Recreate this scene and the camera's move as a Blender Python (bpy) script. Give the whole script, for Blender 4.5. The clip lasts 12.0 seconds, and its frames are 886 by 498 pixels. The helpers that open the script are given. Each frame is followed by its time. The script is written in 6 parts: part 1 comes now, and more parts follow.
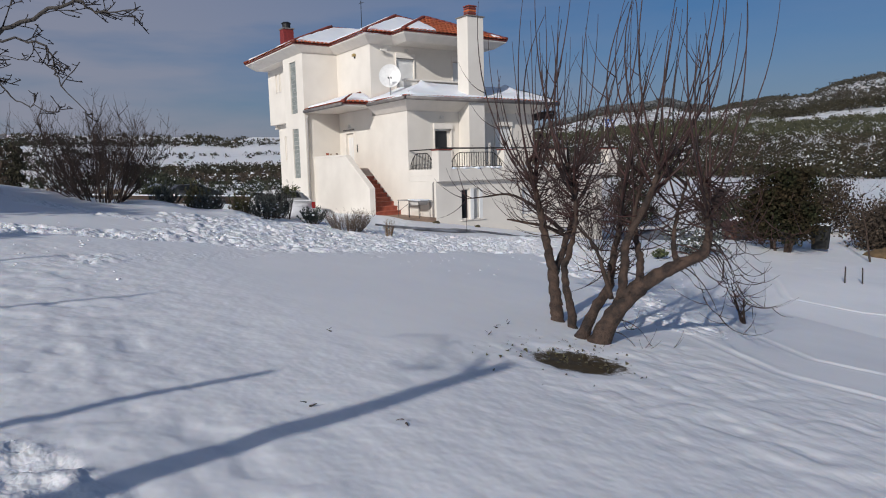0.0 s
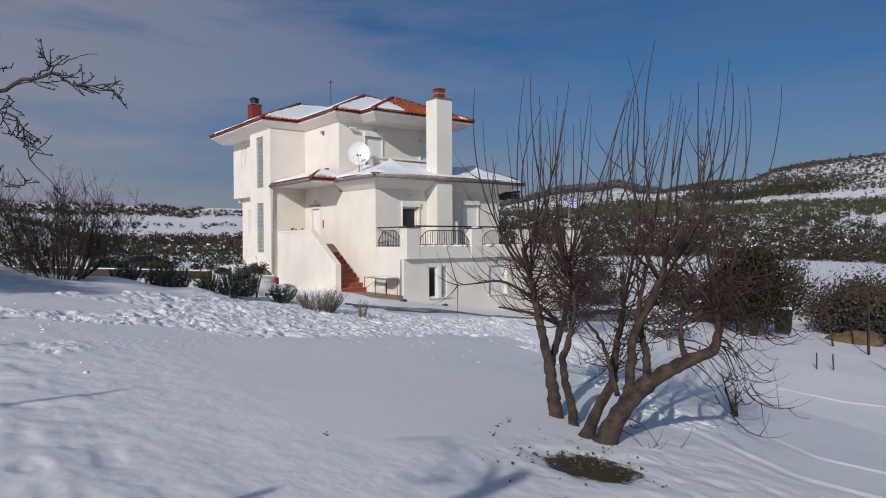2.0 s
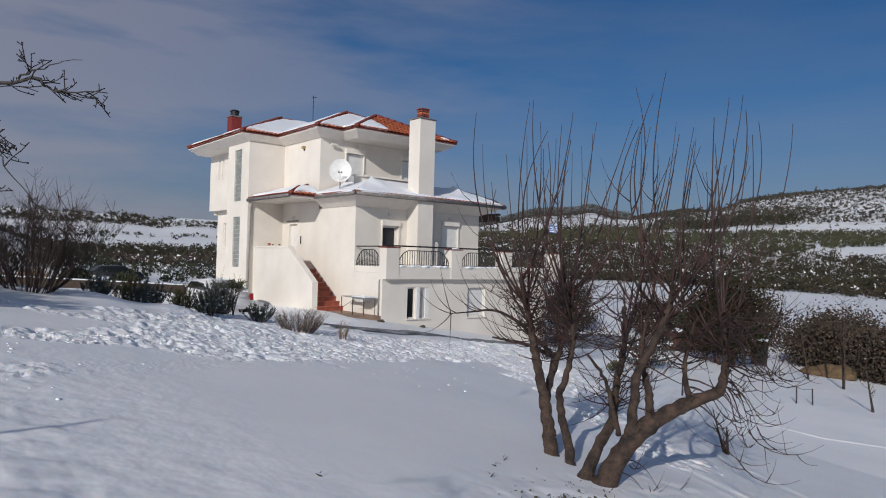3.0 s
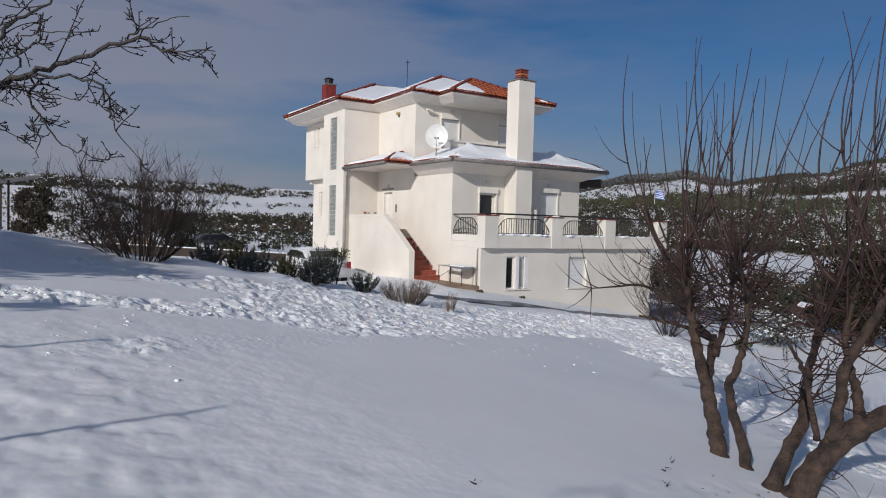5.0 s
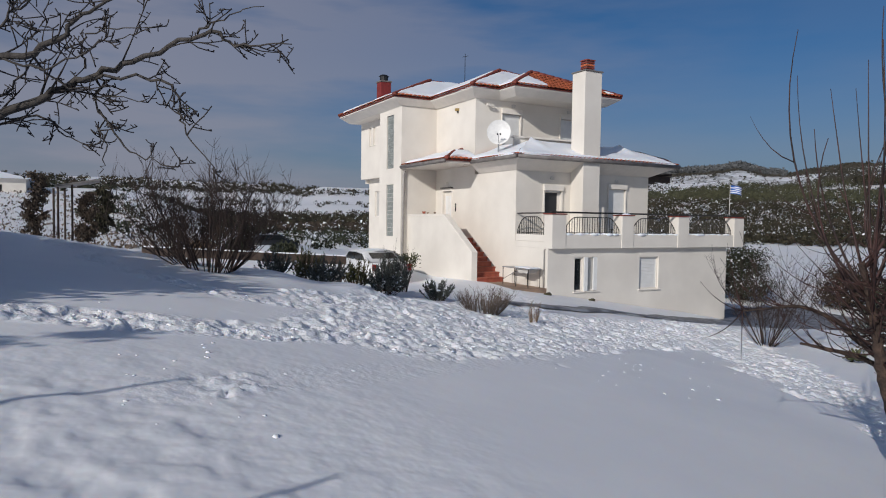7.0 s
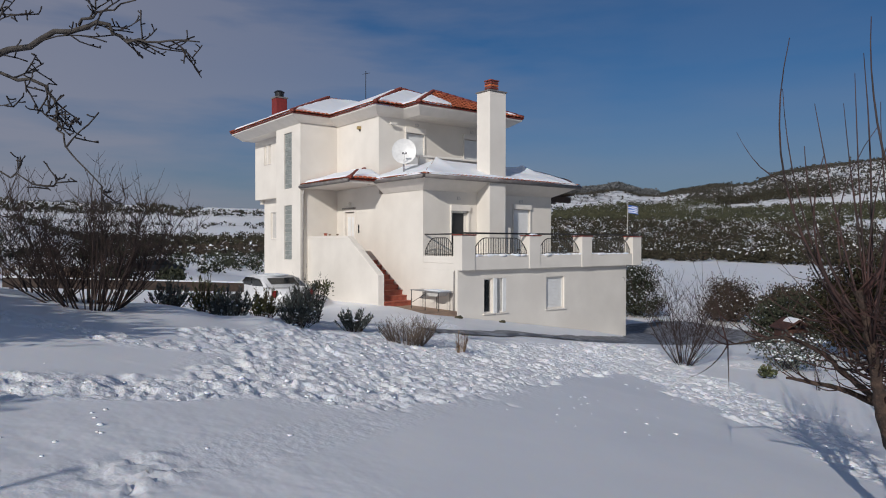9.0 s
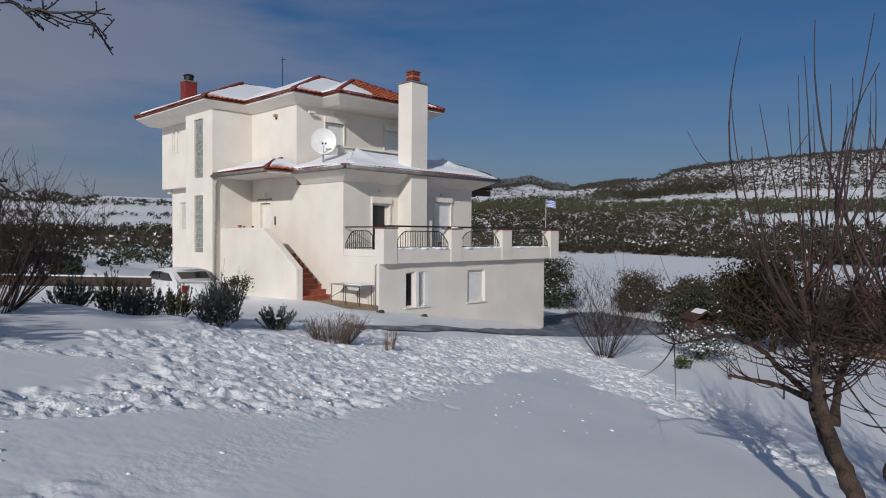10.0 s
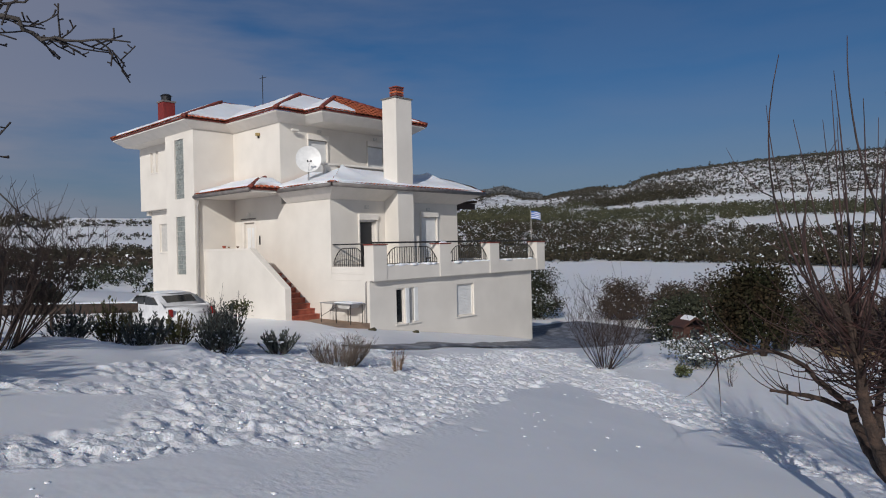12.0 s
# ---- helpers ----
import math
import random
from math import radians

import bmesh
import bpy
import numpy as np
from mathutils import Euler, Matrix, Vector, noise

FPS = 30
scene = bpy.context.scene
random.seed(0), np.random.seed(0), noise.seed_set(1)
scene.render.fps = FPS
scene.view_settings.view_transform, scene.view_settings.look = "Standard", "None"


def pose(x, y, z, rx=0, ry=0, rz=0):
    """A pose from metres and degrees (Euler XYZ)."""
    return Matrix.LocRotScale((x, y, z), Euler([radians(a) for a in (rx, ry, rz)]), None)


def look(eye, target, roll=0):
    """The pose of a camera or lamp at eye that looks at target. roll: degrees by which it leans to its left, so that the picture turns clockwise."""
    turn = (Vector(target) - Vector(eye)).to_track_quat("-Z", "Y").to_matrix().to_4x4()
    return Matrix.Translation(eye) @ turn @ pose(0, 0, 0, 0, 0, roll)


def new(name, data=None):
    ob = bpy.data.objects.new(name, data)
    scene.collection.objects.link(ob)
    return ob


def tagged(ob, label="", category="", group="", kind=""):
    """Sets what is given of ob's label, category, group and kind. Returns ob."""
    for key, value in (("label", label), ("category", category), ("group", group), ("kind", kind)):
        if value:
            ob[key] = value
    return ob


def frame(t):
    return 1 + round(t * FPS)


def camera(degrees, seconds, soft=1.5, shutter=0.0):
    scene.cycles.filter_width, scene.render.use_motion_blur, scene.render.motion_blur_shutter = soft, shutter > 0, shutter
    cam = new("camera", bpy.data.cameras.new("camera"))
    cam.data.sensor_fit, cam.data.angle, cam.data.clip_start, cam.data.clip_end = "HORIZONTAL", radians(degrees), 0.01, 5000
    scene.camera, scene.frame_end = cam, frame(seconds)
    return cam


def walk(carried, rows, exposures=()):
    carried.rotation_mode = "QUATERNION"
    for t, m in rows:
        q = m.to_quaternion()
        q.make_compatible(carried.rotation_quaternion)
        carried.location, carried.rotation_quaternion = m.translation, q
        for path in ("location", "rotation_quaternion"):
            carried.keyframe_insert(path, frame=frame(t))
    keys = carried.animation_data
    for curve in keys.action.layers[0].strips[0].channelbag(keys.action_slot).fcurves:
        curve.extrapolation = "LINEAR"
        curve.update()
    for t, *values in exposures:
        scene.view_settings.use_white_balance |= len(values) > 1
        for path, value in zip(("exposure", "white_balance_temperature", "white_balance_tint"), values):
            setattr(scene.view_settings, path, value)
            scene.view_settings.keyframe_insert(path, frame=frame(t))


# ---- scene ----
cam = camera(67.6, 12.0, soft=1.05)
PATH = [
    (0, (-13.912, -23.337, 1.944), (-12.814, -21.683, 1.697), -1.4),
    (0.5, (-13.954, -23.329, 1.97), (-12.768, -21.726, 1.82), -0.4),
    (1, (-13.964, -23.256, 1.983), (-12.721, -21.691, 1.907), 0.3),
    (1.5, (-14.007, -23.064, 2.029), (-12.763, -21.499, 1.951), -0.4),
    (2, (-14.059, -22.845, 2.076), (-12.844, -21.256, 2.051), -0.3),
    (2.5, (-14.098, -22.637, 2.117), (-12.795, -21.119, 2.126), 0.4),
    (2.7, (-14.115, -22.585, 2.16), (-12.819, -21.061, 2.186), 0.9),
    (4.5, (-13.978, -21.828, 2.162), (-12.79, -20.22, 2.136), 1.7),
    (5, (-14.004, -21.529, 2.136), (-12.934, -19.841, 2.067), 1.5),
    (5.5, (-14.049, -21.275, 2.177), (-13.151, -19.49, 2.084), 1.0),
    (6, (-14.084, -20.926, 2.233), (-13.054, -19.215, 2.138), 1.4),
    (6.5, (-14.057, -20.668, 2.241), (-13.046, -18.946, 2.133), 1.0),
    (7, (-14.053, -20.403, 2.275), (-13.104, -18.644, 2.191), 0.8),
    (7.5, (-14.06, -20.061, 2.304), (-12.979, -18.379, 2.273), 1.7),
    (7.7, (-14.077, -20.0, 2.329), (-12.928, -18.364, 2.296), 1.5),
    (9.3, (-14.011, -19.22, 2.348), (-12.754, -17.664, 2.338), -0.5),
    (9.5, (-14.016, -19.126, 2.373), (-12.71, -17.611, 2.366), -0.7),
    (10, (-14.012, -19.006, 2.386), (-12.599, -17.592, 2.341), 0.4),
    (10.5, (-14.089, -18.976, 2.412), (-12.61, -17.63, 2.39), 0.7),
    (11, (-14.194, -18.923, 2.447), (-12.704, -17.588, 2.416), -0.1),
    (11.5, (-14.264, -18.782, 2.475), (-12.797, -17.424, 2.421), 0.0),
    (12, (-14.296, -18.592, 2.483), (-12.83, -17.232, 2.474), -1.3),
]
walk(cam, [(t, look(e, g, r)) for t, e, g, r in PATH], [(0.0, 0.05), (2.5, 0.0), (5.0, -0.02), (7.5, -0.06), (9.5, -0.12), (12.0, -0.16)])

# ---- light ----
SUN_EL, SUN_AZ = radians(24.0), radians(208.5)  # azimuth counted from +x towards +y
to_sun = Vector((math.cos(SUN_EL) * math.cos(SUN_AZ), math.cos(SUN_EL) * math.sin(SUN_AZ), math.sin(SUN_EL)))
sun = new("sun", bpy.data.lights.new("sun", "SUN"))
sun.data.energy, sun.data.angle, sun.data.color = 3.0, radians(0.6), (1.0, 0.955, 0.905)
sun.matrix_world = look((0, 0, 40), Vector((0, 0, 40)) - to_sun)

world = bpy.data.worlds.new("sky")
scene.world = world
world.use_nodes = True
wn, wl = world.node_tree.nodes, world.node_tree.links
wn.clear()
w_out, w_bg, sky = wn.new("ShaderNodeOutputWorld"), wn.new("ShaderNodeBackground"), wn.new("ShaderNodeTexSky")
sky.sky_type, sky.sun_disc = "NISHITA", False
sky.sun_elevation, sky.sun_rotation = SUN_EL, radians(90) - SUN_AZ
sky.air_density, sky.dust_density, sky.ozone_density, sky.altitude = 1.0, 1.4, 2.2, 200
w_bg.inputs["Strength"].default_value = 0.073
tc, mp = wn.new("ShaderNodeTexCoord"), wn.new("ShaderNodeMapping")
mp.inputs["Scale"].default_value = (1.3, 1.3, 7.0)
mp.inputs["Location"].default_value = (0.35, 0.1, 0.0)
cl, cr = wn.new("ShaderNodeTexNoise"), wn.new("ShaderNodeValToRGB")
cl.inputs["Scale"].default_value, cl.inputs["Detail"].default_value, cl.inputs["Roughness"].default_value = 1.7, 6, 0.52
cr.color_ramp.elements[0].position, cr.color_ramp.elements[1].position = 0.31, 0.55
cr.color_ramp.elements[0].color, cr.color_ramp.elements[1].color = (0, 0, 0, 1), (0.75, 0.75, 0.75, 1)
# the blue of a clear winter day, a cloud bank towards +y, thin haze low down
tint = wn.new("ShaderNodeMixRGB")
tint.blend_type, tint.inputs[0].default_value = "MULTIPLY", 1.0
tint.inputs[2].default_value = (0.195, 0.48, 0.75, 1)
side, bank, bmul = wn.new("ShaderNodeVectorMath"), wn.new("ShaderNodeMapRange"), wn.new("ShaderNodeMath")
side.operation, bmul.operation = "DOT_PRODUCT", "MULTIPLY"
side.inputs[1].default_value = (-0.45, 0.85, 0.25)
bank.inputs["From Min"].default_value, bank.inputs["From Max"].default_value = 0.2, 0.85
bank.inputs["To Min"].default_value, bank.inputs["To Max"].default_value = 0.15, 1.0
sep, haze, hpow = wn.new("ShaderNodeSeparateXYZ"), wn.new("ShaderNodeMapRange"), wn.new("ShaderNodeMath")
haze.inputs["From Min"].default_value, haze.inputs["From Max"].default_value = 0.03, 0.24
haze.inputs["To Min"].default_value, haze.inputs["To Max"].default_value = 0.62, 0.0
mixh, mixc = wn.new("ShaderNodeMixRGB"), wn.new("ShaderNodeMixRGB")
mixh.inputs[2].default_value = (3.3, 3.35, 4.0, 1)
mixc.inputs[2].default_value = (3.6, 3.65, 4.5, 1)
wl.new(tc.outputs["Generated"], mp.inputs["Vector"])
wl.new(tc.outputs["Generated"], side.inputs[0])
wl.new(tc.outputs["Generated"], sep.inputs["Vector"])
wl.new(side.outputs["Value"], bank.inputs["Value"])
wl.new(sep.outputs["Z"], haze.inputs["Value"])
wl.new(mp.outputs["Vector"], cl.inputs["Vector"])
wl.new(cl.outputs["Fac"], cr.inputs["Fac"])
wl.new(cr.outputs["Color"], bmul.inputs[0])
wl.new(bank.outputs["Result"], bmul.inputs[1])
# Tint fades towards the sun, brightening the unseen sky there as added fill light.
fill_side, pale = wn.new("ShaderNodeVectorMath"), wn.new("ShaderNodeMapRange")
fill_side.operation, fill_side.inputs[1].default_value = "DOT_PRODUCT", to_sun
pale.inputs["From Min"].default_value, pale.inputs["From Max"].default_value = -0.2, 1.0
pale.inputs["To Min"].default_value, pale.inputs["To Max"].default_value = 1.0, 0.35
wl.new(tc.outputs["Generated"], fill_side.inputs[0])
wl.new(fill_side.outputs["Value"], pale.inputs["Value"])
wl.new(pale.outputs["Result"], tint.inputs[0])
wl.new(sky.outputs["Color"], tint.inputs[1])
wl.new(haze.outputs["Result"], mixh.inputs[0])
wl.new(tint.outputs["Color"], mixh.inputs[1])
wl.new(bmul.outputs["Value"], mixc.inputs[0])
wl.new(mixh.outputs["Color"], mixc.inputs[1])
wl.new(mixc.outputs["Color"], w_bg.inputs["Color"])
wl.new(w_bg.outputs["Background"], w_out.inputs["Surface"])


# ---- materials ----
def material(name, color, rough=0.6, color2=None, scale=6.0, detail=5.0, bump=0.0, bump_scale=40.0, metal=0.0, sub=0.0, spec=0.5, lo=0.35, hi=0.65, per_object=0.0, island=0.0):
    m = bpy.data.materials.new(name)
    m.use_nodes = True
    n, l = m.node_tree.nodes, m.node_tree.links
    b = n["Principled BSDF"]
    b.inputs["Roughness"].default_value, b.inputs["Metallic"].default_value = rough, metal
    b.inputs["Specular IOR Level"].default_value = spec
    if sub:
        b.inputs["Subsurface Weight"].default_value = sub
        b.inputs["Subsurface Radius"].default_value = (0.03, 0.04, 0.05)
        b.inputs["Subsurface Scale"].default_value = 0.6
    geo = n.new("ShaderNodeNewGeometry")
    no = n.new("ShaderNodeTexNoise")
    no.inputs["Scale"].default_value, no.inputs["Detail"].default_value = scale, detail
    l.new(geo.outputs["Position"], no.inputs["Vector"])
    ra = n.new("ShaderNodeValToRGB")
    ra.color_ramp.elements[0].position, ra.color_ramp.elements[1].position = lo, hi
    c2 = color2 or tuple(c * 0.86 for c in color)
    ra.color_ramp.elements[0].color, ra.color_ramp.elements[1].color = (*color, 1), (*c2, 1)
    l.new(no.outputs["Fac"], ra.inputs["Fac"])
    last = ra.outputs["Color"]
    for amount, node, out in ((per_object, "ShaderNodeObjectInfo", "Random"), (island, "ShaderNodeNewGeometry", "Random Per Island")):
        if amount:
            oi, mr, hs = n.new(node), n.new("ShaderNodeMapRange"), n.new("ShaderNodeHueSaturation")
            mr.inputs["To Min"].default_value, mr.inputs["To Max"].default_value = 1 - amount, 1 + amount
            l.new(oi.outputs[out], mr.inputs["Value"])
            l.new(mr.outputs["Result"], hs.inputs["Value"])
            l.new(last, hs.inputs["Color"])
            last = hs.outputs["Color"]
    l.new(last, b.inputs["Base Color"])
    if bump:
        n2, bu = n.new("ShaderNodeTexNoise"), n.new("ShaderNodeBump")
        n2.inputs["Scale"].default_value, n2.inputs["Detail"].default_value = bump_scale, 6
        bu.inputs["Strength"].default_value, bu.inputs["Distance"].default_value = bump, 0.02
        l.new(geo.outputs["Position"], n2.inputs["Vector"])
        l.new(n2.outputs["Fac"], bu.inputs["Height"])
        l.new(bu.outputs["Normal"], b.inputs["Normal"])
    return m


M_WALL = material("white_render", (0.76, 0.715, 0.65), 0.85, (0.68, 0.635, 0.575), 0.7, 6, 0.25, 60)
M_TRIM = material("white_paint", (0.78, 0.73, 0.67), 0.55, (0.72, 0.68, 0.62), 3)
M_SHUT = material("white_shutter", (0.78, 0.78, 0.77), 0.4, (0.72, 0.72, 0.71), 4)
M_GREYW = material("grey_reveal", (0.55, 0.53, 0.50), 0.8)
# Near-black colour that stands for the shade inside doorways.
M_DARK = material("opening_shade", (0.02, 0.021, 0.024), 0.35)
M_IRON = material("black_iron", (0.016, 0.015, 0.015), 0.45, (0.03, 0.026, 0.022), 14)
M_TILE = material("clay_tile", (0.46, 0.12, 0.045), 0.75, (0.33, 0.075, 0.03), 3.5, 6, 0.4, 60, island=0.25)
M_RIDGE = material("ridge_tile", (0.21, 0.04, 0.026), 0.7, (0.12, 0.026, 0.02), 5, 6, 0.3, 50, island=0.2)
M_GUTTER = material("grey_gutter", (0.20, 0.185, 0.175), 0.5, (0.13, 0.115, 0.11), 4)
M_STEP = material("terracotta_step", (0.36, 0.095, 0.055), 0.55, (0.24, 0.055, 0.035), 4, 6, 0.2, 50, per_object=0.12)
M_PLINTH = material("terracotta_paving", (0.34, 0.23, 0.16), 0.7, (0.22, 0.15, 0.11), 3, 6, 0.2, 30)
M_GLASSB = material("glass_block", (0.30, 0.32, 0.30), 0.18, (0.20, 0.22, 0.21), 9, per_object=0.12)
M_PIPE = material("grey_pipe", (0.36, 0.34, 0.32), 0.5)
M_REDCH = material("red_brick_chimney", (0.21, 0.02, 0.018), 0.7, (0.14, 0.014, 0.013), 9, 6, 0.4, 40)
M_COWL = material("dark_cowl", (0.035, 0.035, 0.038), 0.45, metal=0.6)
M_DISH = material("dish_white", (0.82, 0.81, 0.79), 0.4)
M_WOODD = material("dark_timber", (0.035, 0.022, 0.016), 0.7, (0.06, 0.036, 0.024), 12, 6, 0.3, 30)
M_BROWN = material("brown_timber", (0.15, 0.085, 0.05), 0.75, (0.09, 0.05, 0.032), 8, 6, 0.4, 30)
M_WOODB = material("stained_board", (0.075, 0.03, 0.02), 0.7, (0.045, 0.02, 0.014), 9, 6, 0.4, 30)
M_ROOFSNOW = material("roof_snow", (0.84, 0.86, 0.90), 0.6, (0.80, 0.83, 0.88), 2, 6, 0.5, 12, sub=0.2)
M_BARK = material("fig_bark", (0.075, 0.046, 0.033), 0.85, (0.018, 0.012, 0.010), 11, 8, 1.0, 45)
M_TWIG = material("red_brown_twig", (0.06, 0.025, 0.021), 0.65, (0.018, 0.010, 0.009), 6)
M_TWIGD = material("dark_twig", (0.022, 0.017, 0.016), 0.75, (0.04, 0.032, 0.03), 8)
M_TWIGB = material("brown_twig", (0.055, 0.033, 0.026), 0.75, (0.03, 0.019, 0.015), 6)
M_LAV = material("grey_green_leaf", (0.125, 0.135, 0.12), 0.8, (0.07, 0.078, 0.068), 6, spec=0.2, island=0.5)
M_ROSEM = material("rosemary_leaf", (0.085, 0.09, 0.042), 0.8, (0.12, 0.10, 0.05), 4, spec=0.2, island=0.45)
M_EVER = material("dark_evergreen_leaf", (0.02, 0.024, 0.011), 0.8, (0.034, 0.022, 0.012), 1.6, spec=0.15, island=0.5)
M_GREEN = material("evergreen_leaf", (0.04, 0.055, 0.02), 0.55, (0.085, 0.085, 0.03), 3, island=0.5)
M_OLIVE = material("olive_leaf", (0.05, 0.055, 0.036), 0.8, (0.034, 0.038, 0.026), 2, spec=0.15, island=0.5)
M_RUSSET = material("russet_twigs", (0.062, 0.044, 0.03), 0.85, (0.04, 0.028, 0.02), 1.5, 6, island=0.5)
M_WALNUT = material("walnut_bark", (0.04, 0.034, 0.031), 0.85, (0.075, 0.066, 0.06), 14, 8, 0.8, 60)
M_PINE = material("forest_foliage", (0.026, 0.024, 0.012), 0.9, (0.044, 0.037, 0.021), 0.02, 6, island=0.55)
M_PLANT = material("plantation_foliage", (0.062, 0.062, 0.03), 0.9, (0.045, 0.048, 0.026), 0.02, 6, island=0.45)
# Paler and greyer than the other woods: distance haze mixed into the leaf colour.
M_HAZE = material("hazy_far_wood", (0.12, 0.125, 0.13), 0.95, (0.09, 0.095, 0.10), 0.02, 6, island=0.4)
M_SCRUB = material("scrub", (0.06, 0.052, 0.04), 0.9, (0.038, 0.038, 0.028), 0.02, 6, island=0.5)
M_DRYB = material("grey_brown_twig", (0.17, 0.13, 0.10), 0.8, (0.09, 0.065, 0.05), 6)
M_DRY = material("dry_grass", (0.27, 0.19, 0.12), 0.85, (0.17, 0.11, 0.07), 5, island=0.4)
M_ASPH = material("wet_driveway", (0.115, 0.115, 0.125), 0.5, (0.32, 0.33, 0.36), 2.6, 9, 0.4, 25, lo=0.46, hi=0.66)
M_SOIL = material("wet_soil", (0.055, 0.042, 0.026), 0.8, (0.075, 0.07, 0.032), 5, 8, 1.0, 30)
M_CARW = material("white_car_paint", (0.75, 0.75, 0.76), 0.3)
M_CARG = material("car_glass", (0.015, 0.018, 0.02), 0.08)
M_CARD = material("dark_car_paint", (0.02, 0.021, 0.024), 0.3)
M_RED = material("red_lens", (0.24, 0.012, 0.01), 0.25)
M_RUB = material("black_rubber", (0.015, 0.015, 0.015), 0.8)
M_TEAL = material("teal_bin", (0.02, 0.06, 0.075), 0.5)
M_YEL = material("yellow_straw", (0.15, 0.095, 0.045), 0.9, (0.08, 0.055, 0.03), 4, 6, 1.0, 20)
M_BLUE = material("flag_blue", (0.03, 0.12, 0.45), 0.8)
M_WHITE = material("flag_white", (0.8, 0.8, 0.82), 0.8)
M_GALV = material("galvanised", (0.42, 0.42, 0.43), 0.4, metal=0.7)
M_LAMPY = material("lamp_yellow", (0.36, 0.26, 0.1), 0.4)

# snow ground: snow near, with a scrub and soil speckle on the far slopes
M_SNOW = bpy.data.materials.new("snow")
M_SNOW.use_nodes = True


def snow_nodes(m):
    n, l = m.node_tree.nodes, m.node_tree.links
    b = n["Principled BSDF"]
    geo = n.new("ShaderNodeNewGeometry")
    b.inputs["Roughness"].default_value = 0.55
    b.inputs["Specular IOR Level"].default_value = 0.2
    b.inputs["Subsurface Weight"].default_value = 0.3
    b.inputs["Subsurface Radius"].default_value = (0.03, 0.04, 0.05)
    big = n.new("ShaderNodeTexNoise")
    big.inputs["Scale"].default_value, big.inputs["Detail"].default_value = 0.9, 6
    l.new(geo.outputs["Position"], big.inputs["Vector"])
    ra = n.new("ShaderNodeValToRGB")
    ra.color_ramp.elements[0].position, ra.color_ramp.elements[1].position = 0.3, 0.7
    ra.color_ramp.elements[0].color, ra.color_ramp.elements[1].color = (0.80, 0.81, 0.84, 1), (0.855, 0.86, 0.88, 1)
    l.new(big.outputs["Fac"], ra.inputs["Fac"])
    # far ground: how much scrub and bare soil shows through the snow
    far = n.new("ShaderNodeAttribute")
    far.attribute_name = "scrub"
    f1, f2 = n.new("ShaderNodeTexNoise"), n.new("ShaderNodeTexNoise")
    f1.inputs["Scale"].default_value, f1.inputs["Detail"].default_value, f1.inputs["Roughness"].default_value = 0.013, 5, 0.55
    f2.inputs["Scale"].default_value, f2.inputs["Detail"].default_value, f2.inputs["Roughness"].default_value = 0.11, 5, 0.7
    sq = n.new("ShaderNodeMapping")
    sq.inputs["Scale"].default_value = (1, 1, 3.0)
    l.new(geo.outputs["Position"], sq.inputs["Vector"])
    l.new(sq.outputs["Vector"], f1.inputs["Vector"])
    l.new(sq.outputs["Vector"], f2.inputs["Vector"])
    r1, r2 = n.new("ShaderNodeMapRange"), n.new("ShaderNodeMapRange")
    r1.inputs["From Min"].default_value, r1.inputs["From Max"].default_value = 0.38, 0.5
    r2.inputs["From Min"].default_value, r2.inputs["From Max"].default_value = 0.42, 0.56
    l.new(f1.outputs["Fac"], r1.inputs["Value"])
    l.new(f2.outputs["Fac"], r2.inputs["Value"])
    mu, mu2 = n.new("ShaderNodeMath"), n.new("ShaderNodeMath")
    mu.operation = mu2.operation = "MULTIPLY"
    l.new(r1.outputs["Result"], mu.inputs[0])
    l.new(r2.outputs["Result"], mu.inputs[1])
    l.new(mu.outputs["Value"], mu2.inputs[0])
    l.new(far.outputs["Fac"], mu2.inputs[1])
    mx = n.new("ShaderNodeMixRGB")
    mx.inputs[2].default_value = (0.075, 0.066, 0.052, 1)
    l.new(mu2.outputs["Value"], mx.inputs[0])
    l.new(ra.outputs["Color"], mx.inputs[1])
    # bare soil where the snow is worn through
    at = n.new("ShaderNodeAttribute")
    at.attribute_name = "bare"
    bn = n.new("ShaderNodeTexNoise")
    bn.inputs["Scale"].default_value, bn.inputs["Detail"].default_value, bn.inputs["Roughness"].default_value = 7, 9, 0.8
    l.new(geo.outputs["Position"], bn.inputs["Vector"])
    ad = n.new("ShaderNodeMath")
    ad.operation = "ADD"
    l.new(at.outputs["Fac"], ad.inputs[0])
    l.new(bn.outputs["Fac"], ad.inputs[1])
    br = n.new("ShaderNodeMapRange")
    br.inputs["From Min"].default_value, br.inputs["From Max"].default_value = 1.0, 1.12
    l.new(ad.outputs["Value"], br.inputs["Value"])
    so = n.new("ShaderNodeValToRGB")
    so.color_ramp.elements[0].color, so.color_ramp.elements[1].color = (0.04, 0.027, 0.017, 1), (0.10, 0.075, 0.036, 1)
    l.new(bn.outputs["Fac"], so.inputs["Fac"])
    mx2 = n.new("ShaderNodeMixRGB")
    l.new(br.outputs["Result"], mx2.inputs[0])
    l.new(mx.outputs["Color"], mx2.inputs[1])
    l.new(so.outputs["Color"], mx2.inputs[2])
    l.new(mx2.outputs["Color"], b.inputs["Base Color"])
    bu, b1, b2 = n.new("ShaderNodeBump"), n.new("ShaderNodeTexNoise"), n.new("ShaderNodeMath")
    b1.inputs["Scale"].default_value, b1.inputs["Detail"].default_value, b1.inputs["Roughness"].default_value = 5.5, 2, 0.45
    l.new(geo.outputs["Position"], b1.inputs["Vector"])
